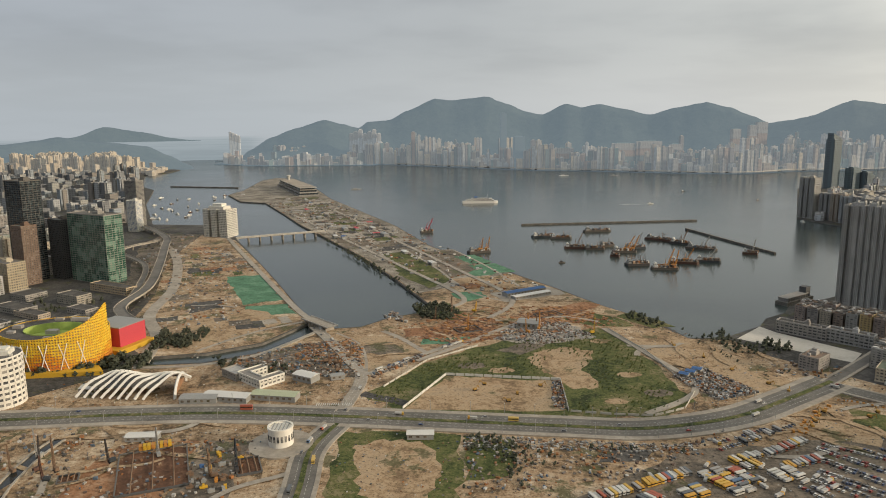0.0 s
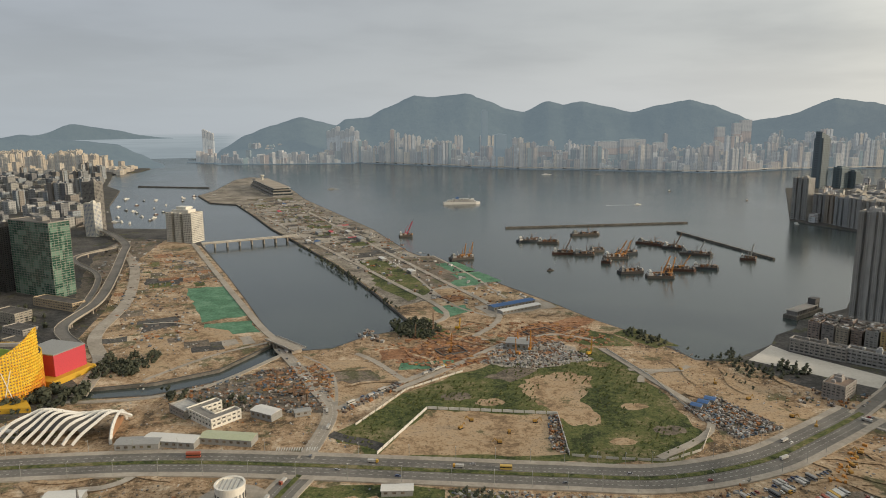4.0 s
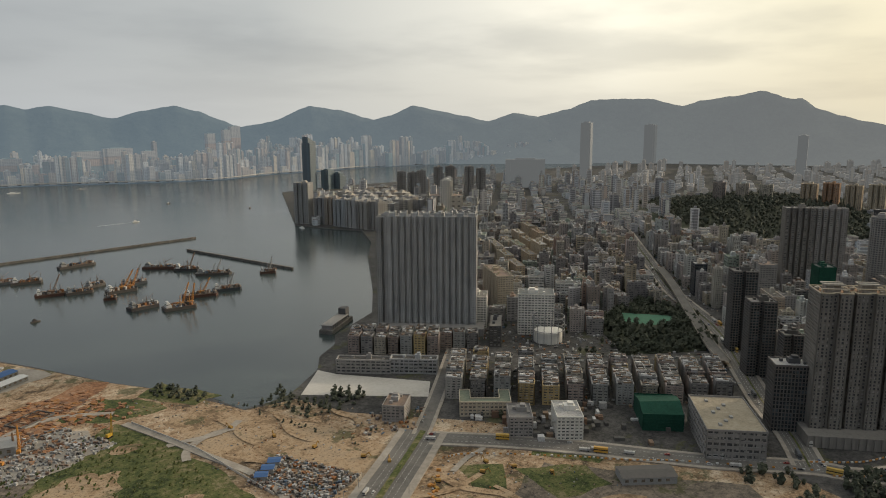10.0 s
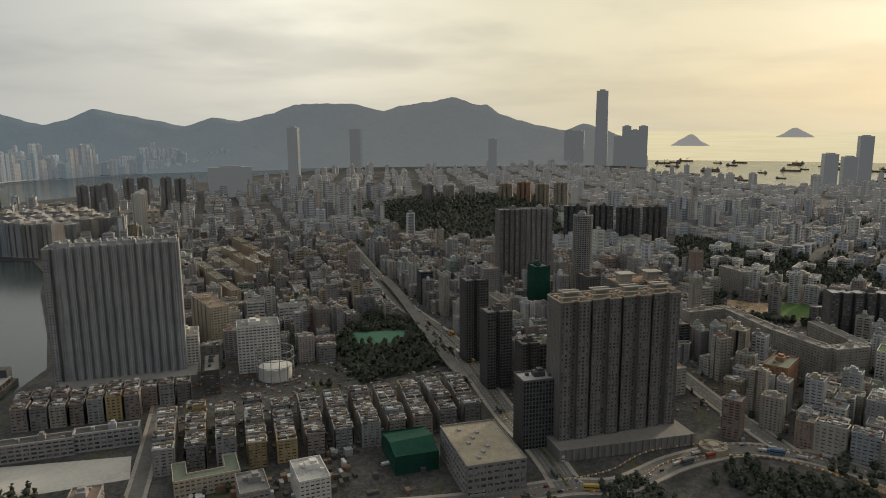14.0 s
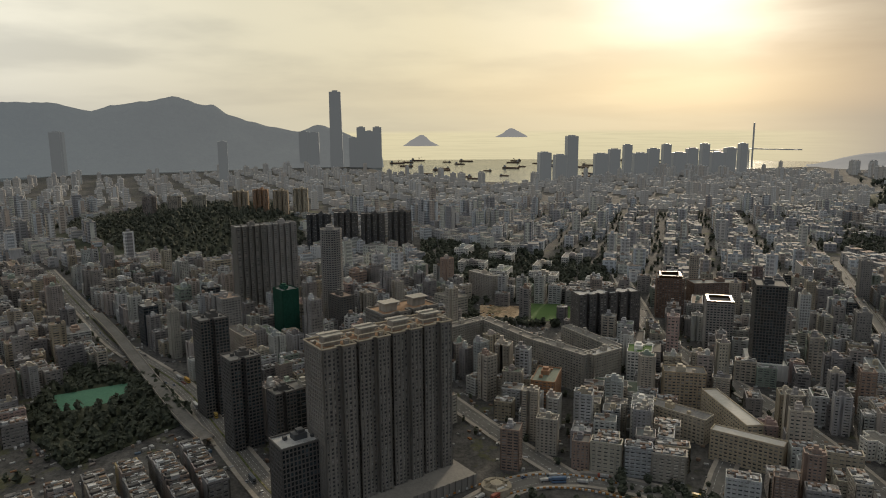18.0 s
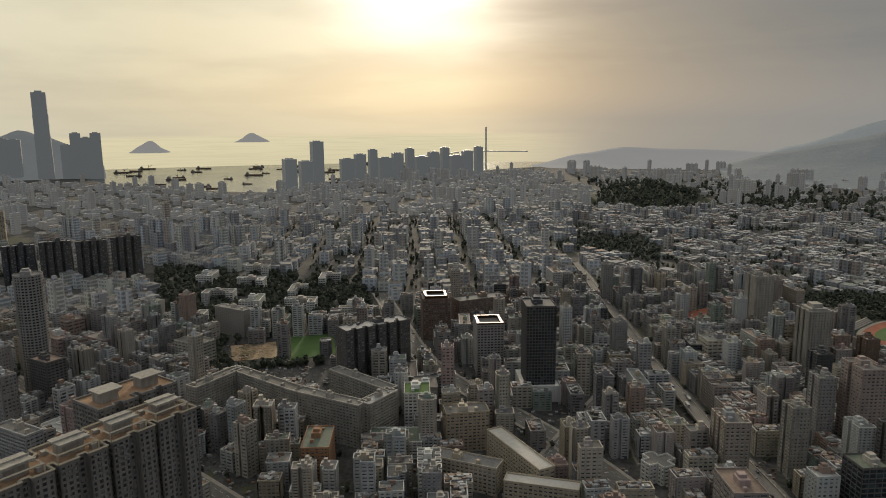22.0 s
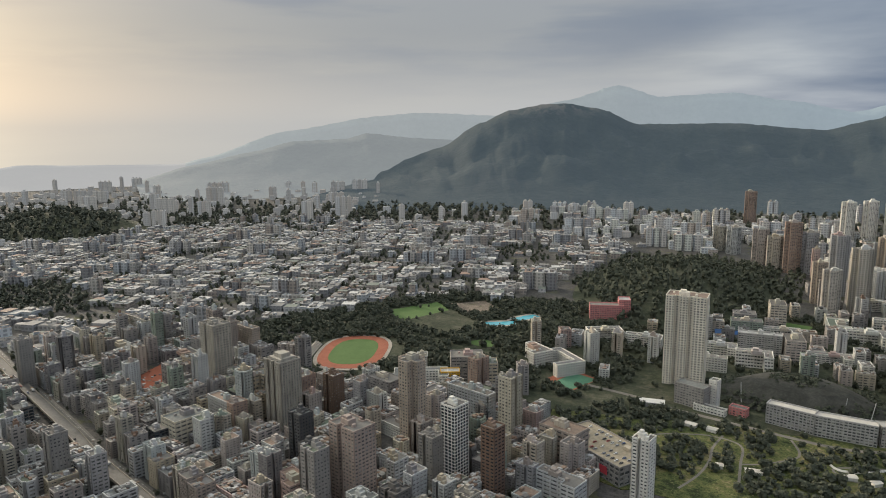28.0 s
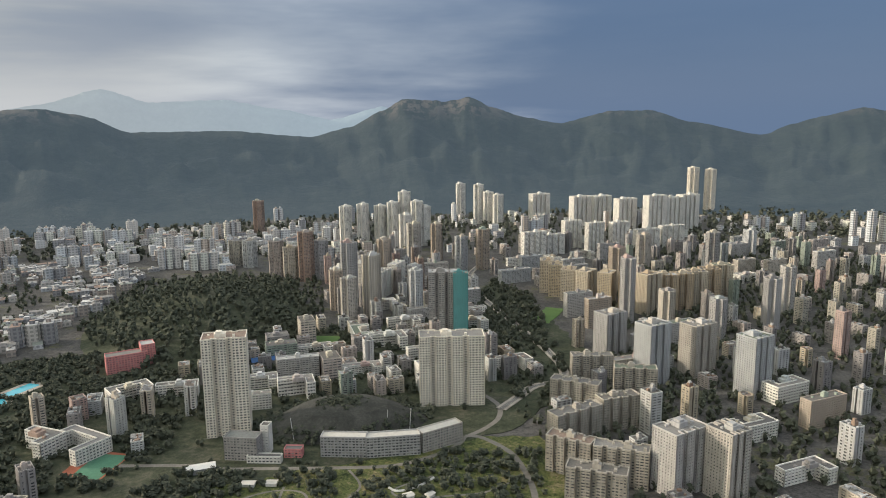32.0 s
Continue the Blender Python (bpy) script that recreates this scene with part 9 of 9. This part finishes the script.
    g.prism([(-2.0, -0.85), (1.9, -0.85), (2.15, -0.5), (2.15, 0.5), (1.9, 0.85), (-2.0, 0.85), (-2.15, 0.5), (-2.15, -0.5)], 0.3, 0.85)
    g.prism([(-1.5, -0.7), (0.7, -0.7), (0.7, 0.7), (-1.5, 0.7)], 1.3, 1.42)
    c = tagged(new("car", g.mesh("car", M_CAR)), "parked car on stained ground", "car", "vehicles in the parking ground")
    g = Geo()
    g.prism([(-1.7, -0.76), (1.1, -0.76), (1.1, 0.76), (-1.7, 0.76)], 0.85, 1.3)
    part("glazing", g, M_PANE, c)
    return c


def bus_model(l, h, name, label, category):
    c = thing(name, 0, 0, -60, label=label, category=category, group="vehicles in the parking ground")
    g = Geo()
    g.box(0, 0, 0.5, l, 2.5, h * 0.38)
    g.box(0, 0, h * 0.38 + 1.35, l, 2.5, h * 0.62 - 0.9)
    part("body", g, M_COACH, c)
    g = Geo()
    g.box(0, 0, h * 0.38 + 0.5, l * 0.99, 2.46, 0.86)
    part("glazing", g, M_PANE, c)
    for x in (-l * 0.32, l * 0.3):
        g = Geo()
        g.box(x, 0, 0, 1.0, 2.3, 0.95)
        part("axle", g, M_TYRE, c)
    return c


def truck_model():
    c = thing("truck", 0, 0, -60, label="lorry with an open load bed", category="truck", group="vehicles in the parking ground")
    g = Geo()
    g.box(3.2, 0, 0.7, 1.8, 2.3, 2.0)
    part("cab", g, M_COACH, c)
    g = Geo()
    g.box(-1.0, 0, 0.9, 6.2, 2.4, 1.7)
    part("load_bed", g, M_JUNK, c)
    g = Geo()
    g.box(4.0, 0, 1.7, 0.25, 2.1, 0.8)
    part("windscreen", g, M_PANE, c)
    for x in (-2.4, 3.0):
        g = Geo()
        g.box(x, 0, 0, 1.0, 2.2, 0.95)
        part("axle", g, M_TYRE, c)
    return c


CAR, BUS, TRUCK = car_model(), bus_model(9.0, 3.1, "coach", "parked coach in a row of coaches", "coach"), truck_model()
DECKER = bus_model(11, 4.3, "bus", "double-deck city bus on the road", "bus")
rv = random.Random(9)
GZ = 0.1


def park(model, x, y, turn, label="", z=GZ):
    ob = copy_thing(model, pose(x, y, z, 0, 0, turn))
    if label:
        ob["label"] = label
    return ob


def row(a, b, gap, turn, models, full=0.95):
    n = max(1, round(math.hypot(b[0] - a[0], b[1] - a[1]) / gap))
    for k in range(n):
        if rv.random() < full:
            u = (k + 0.5) / n
            park(rv.choice(models), a[0] + (b[0] - a[0]) * u + rv.uniform(-0.3, 0.3), a[1] + (b[1] - a[1]) * u + rv.uniform(-0.5, 0.5), turn + rv.uniform(-2, 2))


COACHES = (BUS, BUS, BUS, TRUCK)
for a, b, turn in (((101, 449), (140, 464), -68), ((143, 467), (181, 485), -72), ((219, 500), (246, 512), -66), ((251, 512), (293, 536), -75), ((134, 445), (148, 452), -50), ((253, 490), (288, 504), -78)):
    row(a, b, 3.1, turn, COACHES)
for a, b in (((189, 483), (206, 452)), ((200, 487), (216, 456)), ((212, 490), (224, 468)), ((241, 484), (249, 470)), ((253, 489), (259, 474)), ((166, 460), (170, 448)), ((176, 464), (181, 450))):
    row(a, b, 3.2, 25, COACHES)
row((224, 492), (238, 496), 3.6, -63, COACHES)
for a, b in (((217, 520), (258, 542)), ((218, 531), (276, 560)), ((258, 543), (300, 566))):
    row(a, b, 4.2, -68, (TRUCK, CAR, CAR, BUS), 0.8)
for a, b in (((303, 529), (340, 500)), ((297, 524), (330, 484)), ((294, 521), (326, 481)), ((286, 512), (318, 468)), ((283, 509), (314, 464)), ((279, 488), (309, 452)), ((275, 484), (304, 449)), ((345, 520), (372, 488)), ((331, 520), (352, 490))):
    row(a, b, 2.5, 40, (CAR,), 0.93)
for a, b in (((271, 478), (294, 448)), ((266, 474), (286, 448)), ((258, 470), (270, 449)), ((252, 464), (262, 446))):
    row(a, b, 2.9, 34, (CAR, TRUCK, CAR), 0.95)
for k in range(16):
    park(rv.choice((TRUCK, CAR)), rv.uniform(150, 240), rv.uniform(448, 500), rv.choice((20, 110, 60)) + rv.uniform(-12, 12))


def along(line, n, off, z, models, label):
    for _ in range(n):
        i = rv.randrange(len(line) - 1)
        (ax, ay), (bx, by) = line[i], line[i + 1]
        t, l = rv.random(), math.hypot(bx - ax, by - ay)
        o = rv.choice(off)
        park(rv.choice(models), ax + (bx - ax) * t - (by - ay) / l * o, ay + (by - ay) * t + (bx - ax) / l * o, math.degrees(math.atan2(by - ay, bx - ax)) + (180 if o > 0 else 0), label, z)
along(MAIN, 12, (-11, -6, 6, 11), ROAD_Z, (CAR, CAR, CAR, CAR, TRUCK), "vehicle on the airfield road")
along(SIDE[2], 34, (-6, -3, 3, 6), 0.95, (CAR, CAR, DECKER, TRUCK), "vehicle in the street traffic")
along(SIDE[3], 44, (-9, -5, 5, 9), 0.95, (CAR, CAR, CAR, DECKER), "vehicle on the broad avenue")
along(smooth_line([(-84, 690), (-20, 760), (20, 800)]), 16, (-2, 2), 0.9, (TRUCK, CAR, BUS), "lorry on the site road")
along(SIDE[0], 12, (-3, 3), 0.95, (TRUCK, CAR), "lorry on the site road")
along(SIDE[1], 10, (-6, 6), 0.95, (CAR, TRUCK, BUS), "vehicle on the new side road")
for k in range(56):       # cars in rows on the market roof
    u, v = -38 + 5.4 * (k % 14) + rv.uniform(-0.6, 0.6), (-15, -7, 5, 14)[k // 14]
    if rv.random() < 0.7 and not (14 < u < 27 and v == 5) and not (-28 < u < -16 and v < -5):
        park(CAR, 571 + 0.857 * u + 0.515 * v, -339 - 0.515 * u + 0.857 * v, 59 + rv.uniform(-3, 3), "car parked on the market roof", 18.05)
along(FLY, 26, (-3, 3), 9.0, (CAR, CAR, TRUCK), "vehicle on the flyover")


# ---- scrap, plant and clutter on the building sites ----
def heap(name, poly, n, size, mat, label, seed, tall=2.2, keep_off=(), turn=None, spare=()):
    rnd, g = random.Random(seed), Geo()
    xs, ys = [p[0] for p in poly], [p[1] for p in poly]
    while n > 0:
        x, y = rnd.uniform(min(xs), max(xs)), rnd.uniform(min(ys), max(ys))
        n -= 1
        if inside(poly, x, y) and not any(inside(q, x, y) for q in spare) and not any(near_line(l, x, y, d) for l, d in keep_off):
            g.box(x, y, 0.05, rnd.uniform(0.4, 1.6) * size, rnd.uniform(0.4, 1.2) * size, rnd.uniform(0.3, 1) * tall, rnd.random() * 3.1 if turn is None else radians(turn + rnd.choice((0, 90)) + rnd.uniform(-3, 3)))
    return stuff(name, g, (mat,), label, "scrap")


DRAIN = smooth_line([(-320, 549), (-323, 525), (-322, 495), (-318, 465), (-308, 430)])
MEADOW = [(-79, 640), (-16, 735), (78, 813), (195, 856), (221, 767), (224, 694), (233, 620), (180, 583), (60, 588), (-30, 600)]
TANPLOT = [(-133, 838), (-75, 828), (-19, 762), (-76, 688), (-117, 758)]
PITCHES = [(1085, 205), (1230, 205), (1230, 385), (1085, 385)]
PARK = [(896, 792), (888, 677), (780, 598), (675, 665), (760, 770)]
NETS = [(-380, 1190), (-300, 1190), (-195, 930), (-262, 900)]
heap("scrap_heap", [(233, 686), (271, 710), (302, 639), (254, 619)], 800, 2.0, M_JUNK, "heaps of scrap metal and old machines", 1)
heap("scrap_heap", [(233, 686), (271, 710), (302, 639), (254, 619)], 800, 1.8, M_HUTS, "pale scrap and old vans in heaps", 37)
heap("scrap_heap", [(16, 547), (187, 528), (240, 560), (190, 500), (110, 470), (17, 455)], 800, 2.0, M_JUNK, "scattered scrap, timber and wrecks", 2, 1.6)
heap("rubble", [(60, 810), (84, 870), (157, 880), (185, 815), (115, 790)], 1100, 2.0, M_HUTS, "pale heaps of rubble and sheet metal", 3)
heap("steel_stock", [(-31, 816), (11, 913), (71, 898), (80, 835), (30, 792)], 420, 4.0, M_RUSTJUNK, "rusty steel sections and plant", 4, 1.4, turn=24)
heap("steel_stock", [(84, 905), (150, 960), (205, 930), (190, 880), (120, 870)], 520, 4.2, M_RUSTJUNK, "rusty steel and formwork", 5, 1.4, turn=30)
heap("works_clutter", [(-165, 800), (-110, 815), (-90, 770), (-85, 690), (-150, 690), (-215, 715), (-240, 745)], 1100, 2.2, M_JUNK, "machines, skips and stacked steel", 6, 1.8)
heap("steel_stock", [(-160, 796), (-110, 812), (-92, 770), (-100, 730), (-170, 745)], 240, 3.4, M_RUSTJUNK, "rusty stacked steel and piles", 36, 1.5, turn=30)
heap("works_clutter", [(-330, 545), (-150, 548), (-150, 430), (-320, 430)], 380, 2.0, M_JUNK, "site plant, skips and timber", 7, 2.2, ((DRAIN, 10),))
heap("works_clutter", [(-420, 560), (-300, 560), (-300, 480), (-420, 430)], 200, 2.4, M_JUNK, "building material on bare earth", 8, 2.2, ((DRAIN, 10),))
heap("works_clutter", [(-340, 870), (-230, 930), (-330, 1220), (-480, 1500), (-540, 1400), (-430, 1050)], 900, 3.2, M_JUNK, "scattered building material beside the channel", 9, 2.0, spare=(NETS,))
heap("works_clutter", [(60, 1000), (150, 1090), (-120, 1700), (-380, 2330), (-560, 2220), (-260, 1600), (-60, 1180)], 1800, 3.4, M_JUNK, "works clutter along the old runway", 10, 2.4)
heap("works_clutter", [(60, 1000), (150, 1090), (-120, 1700), (-380, 2330), (-560, 2220), (-260, 1600), (-60, 1180)], 1300, 5.0, M_HUTS, "site cabins and pale sheeting along the old runway", 11, 3.4)
heap("works_clutter", [(455, 625), (560, 600), (590, 545), (520, 500), (440, 590)], 70, 5.0, M_OLDROOF, "tin-roofed sheds packed into the back yards", 12, 6.0, turn=-42)
heap("works_clutter", [(425, 690), (490, 650), (540, 600), (500, 560), (436, 596)], 130, 5.5, M_OLDROOF, "tin roofs and awnings packed between the works", 14, 6.0, turn=-42)
heap("steel_stock", [(-80, 690), (-28, 758), (-20, 752), (-70, 686)], 500, 2.6, M_JUNK, "long stack of dark steel", 15, 2.4)
heap("works_clutter", [(330, 592), (352, 606), (300, 545), (290, 552)], 160, 2.2, M_CRANE, "orange plant parked along the verge", 16)
heap("works_clutter", [(-85, 901), (-46, 882), (-60, 930), (-75, 930)], 60, 3.5, M_HUTS, "white pontoon sheds at the channel head", 17, 3.5)
heap("works_clutter", [(16, 552), (187, 530), (230, 545), (187, 515), (16, 530)], 900, 1.7, M_HUTS, "pale rubble and sheet along the road", 18, 1.4)
heap("works_clutter", [(112, 598), (118, 670), (108, 674), (100, 610)], 260, 2.0, M_JUNK, "scrap along the hoarding", 19)
OFF = ((DRAIN, 8), (MAIN, 25), (SIDE[0], 8), (SIDE[1], 14), (SIDE[2], 14))
heap("litter", [(-420, 560), (-20, 440), (430, 440), (440, 640), (340, 790), (230, 900), (-20, 960), (-200, 760), (-400, 690)], 3600, 1.1, M_JUNK, "stones, timber and scraps strewn over the earth", 21, 0.9, OFF, spare=(MEADOW, TANPLOT))
heap("litter", [(-420, 560), (-20, 440), (430, 440), (440, 640), (340, 790), (230, 900), (-20, 960), (-200, 760), (-400, 690)], 500, 1.3, M_HUTS, "pale sheets and bags strewn over the earth", 22, 0.8, OFF, spare=(MEADOW, TANPLOT))
heap("litter", [(-200, 900), (-270, 740), (-420, 840), (-540, 1500), (-460, 1530)], 1500, 1.5, M_HUTS, "pale material stacks beside the channel", 23, 1.2, spare=(NETS,))
heap("street_clutter", [(640, 440), (760, 330), (1200, 330), (1300, 900), (960, 1240), (720, 1140), (600, 900), (470, 720)], 4200, 2.6, M_HUTS, "parked vans, stalls and awnings along the old streets", 25, 2.4, ((SIDE[3], 10),), turn=43, spare=(PARK,))
heap("street_clutter", [(560, -400), (590, 20), (640, 180), (700, 330), (1200, 330), (1200, -420)], 4200, 2.6, M_HUTS, "parked vans, stalls and awnings along the streets", 26, 2.4, turn=-14, spare=(PITCHES,))
heap("street_clutter", [(640, 440), (760, 330), (1200, 330), (1300, 900), (960, 1240), (720, 1140), (600, 900), (470, 720)], 2600, 3.0, M_JUNK, "parked lorries and skips in the lanes", 27, 2.2, ((SIDE[3], 10),), turn=43, spare=(PARK,))
heap("steel_stock", [(24, 1092), (52, 1104), (66, 1078), (40, 1066)], 260, 4.5, M_RUSTJUNK, "rows of rusty steel on the storage plot", 28, 1.6, turn=24)
heap("site_cabins", [(-560, 1620), (-500, 1250), (-450, 1060), (-480, 1060), (-640, 1500), (-640, 1620)], 260, 5.0, M_HUTS, "cabins and parked lorries beside the expressway", 29, 3.0, turn=24)
heap("spoil_heap", [(-60, 860), (60, 960), (200, 960), (230, 860), (60, 800)], 420, 5.0, M_RUST, "low heaps of orange spoil", 24, 1.3)
heap("works_clutter", [(330, 700), (400, 740), (420, 690), (380, 670)], 220, 2.4, M_JUNK, "stacked gear along the quay road", 13)


def rig(x, y, h, label, mat=M_CRANE):
    c = thing("piling_rig", x, y, 0.12, rv.uniform(0, 360), label, "crane")
    g = Geo()
    g.box(0, 0, 0, 4.5, 3.4, 1.1)
    part("undercarriage", g, M_TYRE, c)
    g = Geo()
    g.box(-0.6, 0, 1.1, 4.6, 2.8, 2.4)
    part("cab", g, mat, c)
    g = Geo()
    lattice(g, (2.2, 0, 1.5), (3.4, 0, h), 1.4, 8)
    part("mast", g, mat, c)


for k in range(9):
    rig(rv.uniform(-330, -155), rv.uniform(455, 535), rv.uniform(16, 28), "crawler piling rig on a building site", rv.choice((M_DECK, M_STEEL, M_HULL)))
for k in range(9):
    rig(rv.uniform(-20, 190), rv.uniform(815, 940), rv.uniform(14, 26), "crawler rig on the rust-red site", rv.choice((M_CRANE, M_YELLOW, M_DECK)))
for k in range(6):
    rig(rv.uniform(-150, -100), rv.uniform(700, 790), rv.uniform(8, 15), "small crane in the works yard", M_DECK)


def digger(x, y):
    c = thing("excavator", x, y, 0.12, rv.uniform(0, 360), "yellow excavator on bare earth", "excavator")
    g = Geo()
    g.box(0, 0, 0, 4, 2.8, 0.9)
    part("undercarriage", g, M_TYRE, c)
    g = Geo()
    g.box(-0.4, 0, 0.9, 3.4, 2.5, 1.6)
    part("body", g, M_DIGGER, c)
    g = Geo()
    g.beam((1.2, 0, 1.6), (4.2, 0, 4.4), 0.6)
    g.beam((4.2, 0, 4.4), (5.8, 0, 1.2), 0.5)
    part("arm", g, M_DIGGER, c)


for x, y in ((30, 650), (70, 640), (60, 622), (95, 660), (320, 660), (330, 640), (385, 590), (395, 570), (372, 580), (410, 545), (285, 740), (265, 780), (338, 592), (330, 584), (320, 572), (312, 562), (40, 665), (300, 700)):
    digger(x, y)

# white hoarding round the scraped plot
f = thing("hoarding", 0, 0, label="white sheet hoarding round a building plot", category="fence")
line = [(-38, 606), (2, 692), (117, 675), (112, 598)]
for (ax, ay), (bx, by) in zip(line, line[1:]):
    n = int(math.hypot(bx - ax, by - ay) / 9)
    for i in range(n):
        g = Geo()
        t = (i + 0.5) / n
        g.box(ax + (bx - ax) * t, ay + (by - ay) * t, 0.3, 8.8, 0.3, 2.6, math.atan2(by - ay, bx - ax))
        part("panel", g, M_SHIP, f)

# street lamps along the main road
g = Geo()
g.beam((0, 0, 0), (0, 0, 11), 0.25)
g.beam((0, 0, 11), (2.2, 0, 11.4), 0.18)
lamp = thing("street_lamp", MAIN[4][0], MAIN[4][1] + 19, ROAD_Z, 270, "tall grey street lamp with one arm", "street lamp", "lamps along the airfield road")
part("pole", g, M_STEEL, lamp)
g = Geo()
g.box(2.6, 0, 11.25, 1.0, 0.35, 0.2)
part("lantern", g, M_SHIP, lamp)
for i in range(8, len(MAIN) - 8, 2):
    (ax, ay), (bx, by) = MAIN[i], MAIN[i + 1]
    l = math.hypot(bx - ax, by - ay)
    for s in (-1, 1):
        copy_thing(lamp, pose(ax - (by - ay) / l * 19 * s, ay + (bx - ax) / l * 19 * s, ROAD_Z, 0, 0, math.degrees(math.atan2(by - ay, bx - ax)) - 90 * s))

CAR.matrix_basis = pose(150, 566, ROAD_Z, 0, 0, 0)
BUS.matrix_basis = pose(60, 577, ROAD_Z, 0, 0, -8)
TRUCK.matrix_basis = pose(-40, 592, ROAD_Z, 0, 0, -8)
DECKER.matrix_basis = pose(-180, 606, ROAD_Z, 0, 0, 0)

# red and white barriers along the ramp
g, h = Geo(), Geo()
for line in ([(558, 403), (587, 377), (629, 359), (652, 330), (667, 296), (666, 266), (655, 236)], [(364, 616), (387, 605), (438, 553), (468, 518), (499, 487), (560, 412)], [(568, 423), (597, 397), (639, 377), (672, 338), (687, 298), (686, 266), (675, 236)]):
    pts = smooth_line(line, 14)
    for i, ((ax, ay), (bx, by)) in enumerate(zip(pts, pts[1:])):
        (g if i % 2 else h).box((ax + bx) / 2, (ay + by) / 2, 0.9, 1.9, 0.7, 1.2, math.atan2(by - ay, bx - ax))
stuff("road_barrier", g, (M_SHIP,), "white water-filled road barriers in a row", "barrier")
stuff("road_barrier", h, (M_CRANE,), "orange water-filled road barriers in a row", "barrier")

# sheet-piled pits with orange struts
def pit(x, y, w, d, turn):
    p = thing("excavation_pit", x, y, 0, turn, "sheet-piled pit with rusty walls and orange struts", "building site")
    for sx, sy, lx, ly in ((0, -d / 2, w, 1.0), (0, d / 2, w, 1.0), (-w / 2, 0, 1.0, d), (w / 2, 0, 1.0, d)):
        g = Geo()
        g.box(sx, sy, 0, lx, ly, 1.8)
        part("sheet_wall", g, M_DARK, p)
    g = Geo()
    g.box(0, 0, 0, w - 1, d - 1, 0.5)
    part("pit_floor", g, M_PITFLOOR, p)
    for k in range(3):
        g = Geo()
        g.beam((-w / 2 + w * (k + 0.7) / 3.4, -d / 2, 2.0), (-w / 2 + w * (k + 0.7) / 3.4, d / 2, 2.0), 0.8)
        part("strut", g, M_DECK, p)


pit(-221, 496, 50, 68, 21)
pit(-150, 500, 18, 26, 21)
pit(-278, 482, 14, 12, 21)
rb = random.Random(77)
for k in range(8):        # orange site cabins at the head of the pit
    box = thing("site_cabin", -243 + 2.9 * k, 527 + 1.1 * k, 0.1, 21, "orange steel site container beside the pit", "container", "orange containers")
    for z in (0.0, 2.7):
        g = Geo()
        g.box(0, 0, z, 2.6, 6.0, 2.5)
        part("container", g, M_YELLOW if k % 3 else M_CRANE, box)
for k in range(26):       # coloured plant packed on the piling site
    x, y = -180 + rb.uniform(-14, 24), 492 + rb.uniform(-30, 36)
    box = thing("site_plant", x, y, 0.1, 21 + rb.choice((0, 90)) + rb.uniform(-8, 8), "painted generator or tank on the piling site", "machine", "plant on the piling site")
    g = Geo()
    g.box(0, 0, 0.3, rb.uniform(3, 6), 2.2, rb.uniform(1.4, 2.6))
    g.box(rb.uniform(-1, 1), 0, 0, 1.6, 2.0, 3.2)
    part("casing", g, rb.choice((M_YELLOW, M_CRANE, M_DECK, M_STEEL, M_DECK, M_STEEL, M_BLUE)), box)
# open drain with concrete walls
g = Geo()
ribbon(g, DRAIN, 8.5, 0.34, 0.2)
tagged(new("drain_water", g.mesh("drain_water", M_DRAIN)), "still dark water in an open drain", "water", kind="structure")
for o in (-5.2, 5.2):
    g = Geo()
    ribbon(g, DRAIN, 1.6, 1.5, 1.6, offset=o)
    tagged(new("drain_wall", g.mesh("drain_wall", M_PAVE)), "pale concrete wall of an open drain", "wall", kind="structure")
shed(455, 494, 40, 18, 5, -38, M_DARK, "long low dark-roofed shed by the bus road")
pit(30, 850, 30, 22, 24)
pit(140, 915, 34, 20, 30)
# fences round the grass field
for pts in ([(112, 598), (150, 590), (185, 586), (218, 602), (240, 640)], [(-60, 660), (-18, 738), (40, 786)], [(240, 655), (228, 760), (205, 848)]):
    f = thing("fence", 0, 0, label="low pale sheet fence round the grass field", category="fence")
    for (ax, ay), (bx, by) in zip(pts, pts[1:]):
        n = max(1, int(math.hypot(bx - ax, by - ay) / 10))
        for i in range(n):
            g = Geo()
            t = (i + 0.5) / n
            g.box(ax + (bx - ax) * t, ay + (by - ay) * t, 0.1, 9.7, 0.3, 2.0, math.atan2(by - ay, bx - ax))
            part("panel", g, M_DOCK, f)
# beaten tracks over the earth
rt2 = random.Random(44)
PATCH_Z[0] += 0.02
for k in range(80):
    x, y = rt2.choice(((-40, 800), (40, 840), (120, 920), (-350, 1000), (-300, 540), (-180, 540), (280, 750), (350, 600), (-250, 1150), (380, 560)))
    x, y, a = x + rt2.uniform(-70, 70), y + rt2.uniform(-60, 60), rt2.uniform(0, 6.28)
    pts = [(x, y)]
    for _ in range(5):
        a += rt2.uniform(-0.5, 0.5)
        pts.append((pts[-1][0] + 14 * math.cos(a), pts[-1][1] + 14 * math.sin(a)))
    if all(inside(AIRFIELD, *p) or inside(WEST_BANK, *p) for p in pts) and not any(inside(NETS, *p) for p in pts) and not any(inside([(-79, 640), (78, 813), (195, 856), (233, 620), (-30, 600)], *p) for p in pts):
        g = Geo()
        PATCH_Z[0] += 0.003
        ribbon(g, smooth_line(pts, 4), rt2.uniform(3.5, 7.5), PATCH_Z[0], 0.04)
        tagged(new("dirt_track", g.mesh("dirt_track", rt2.choice((M_SAND, M_PAVE, M_SAND, M_SAND, M_DIRT)))), "beaten vehicle track over bare earth", "track", kind="structure")
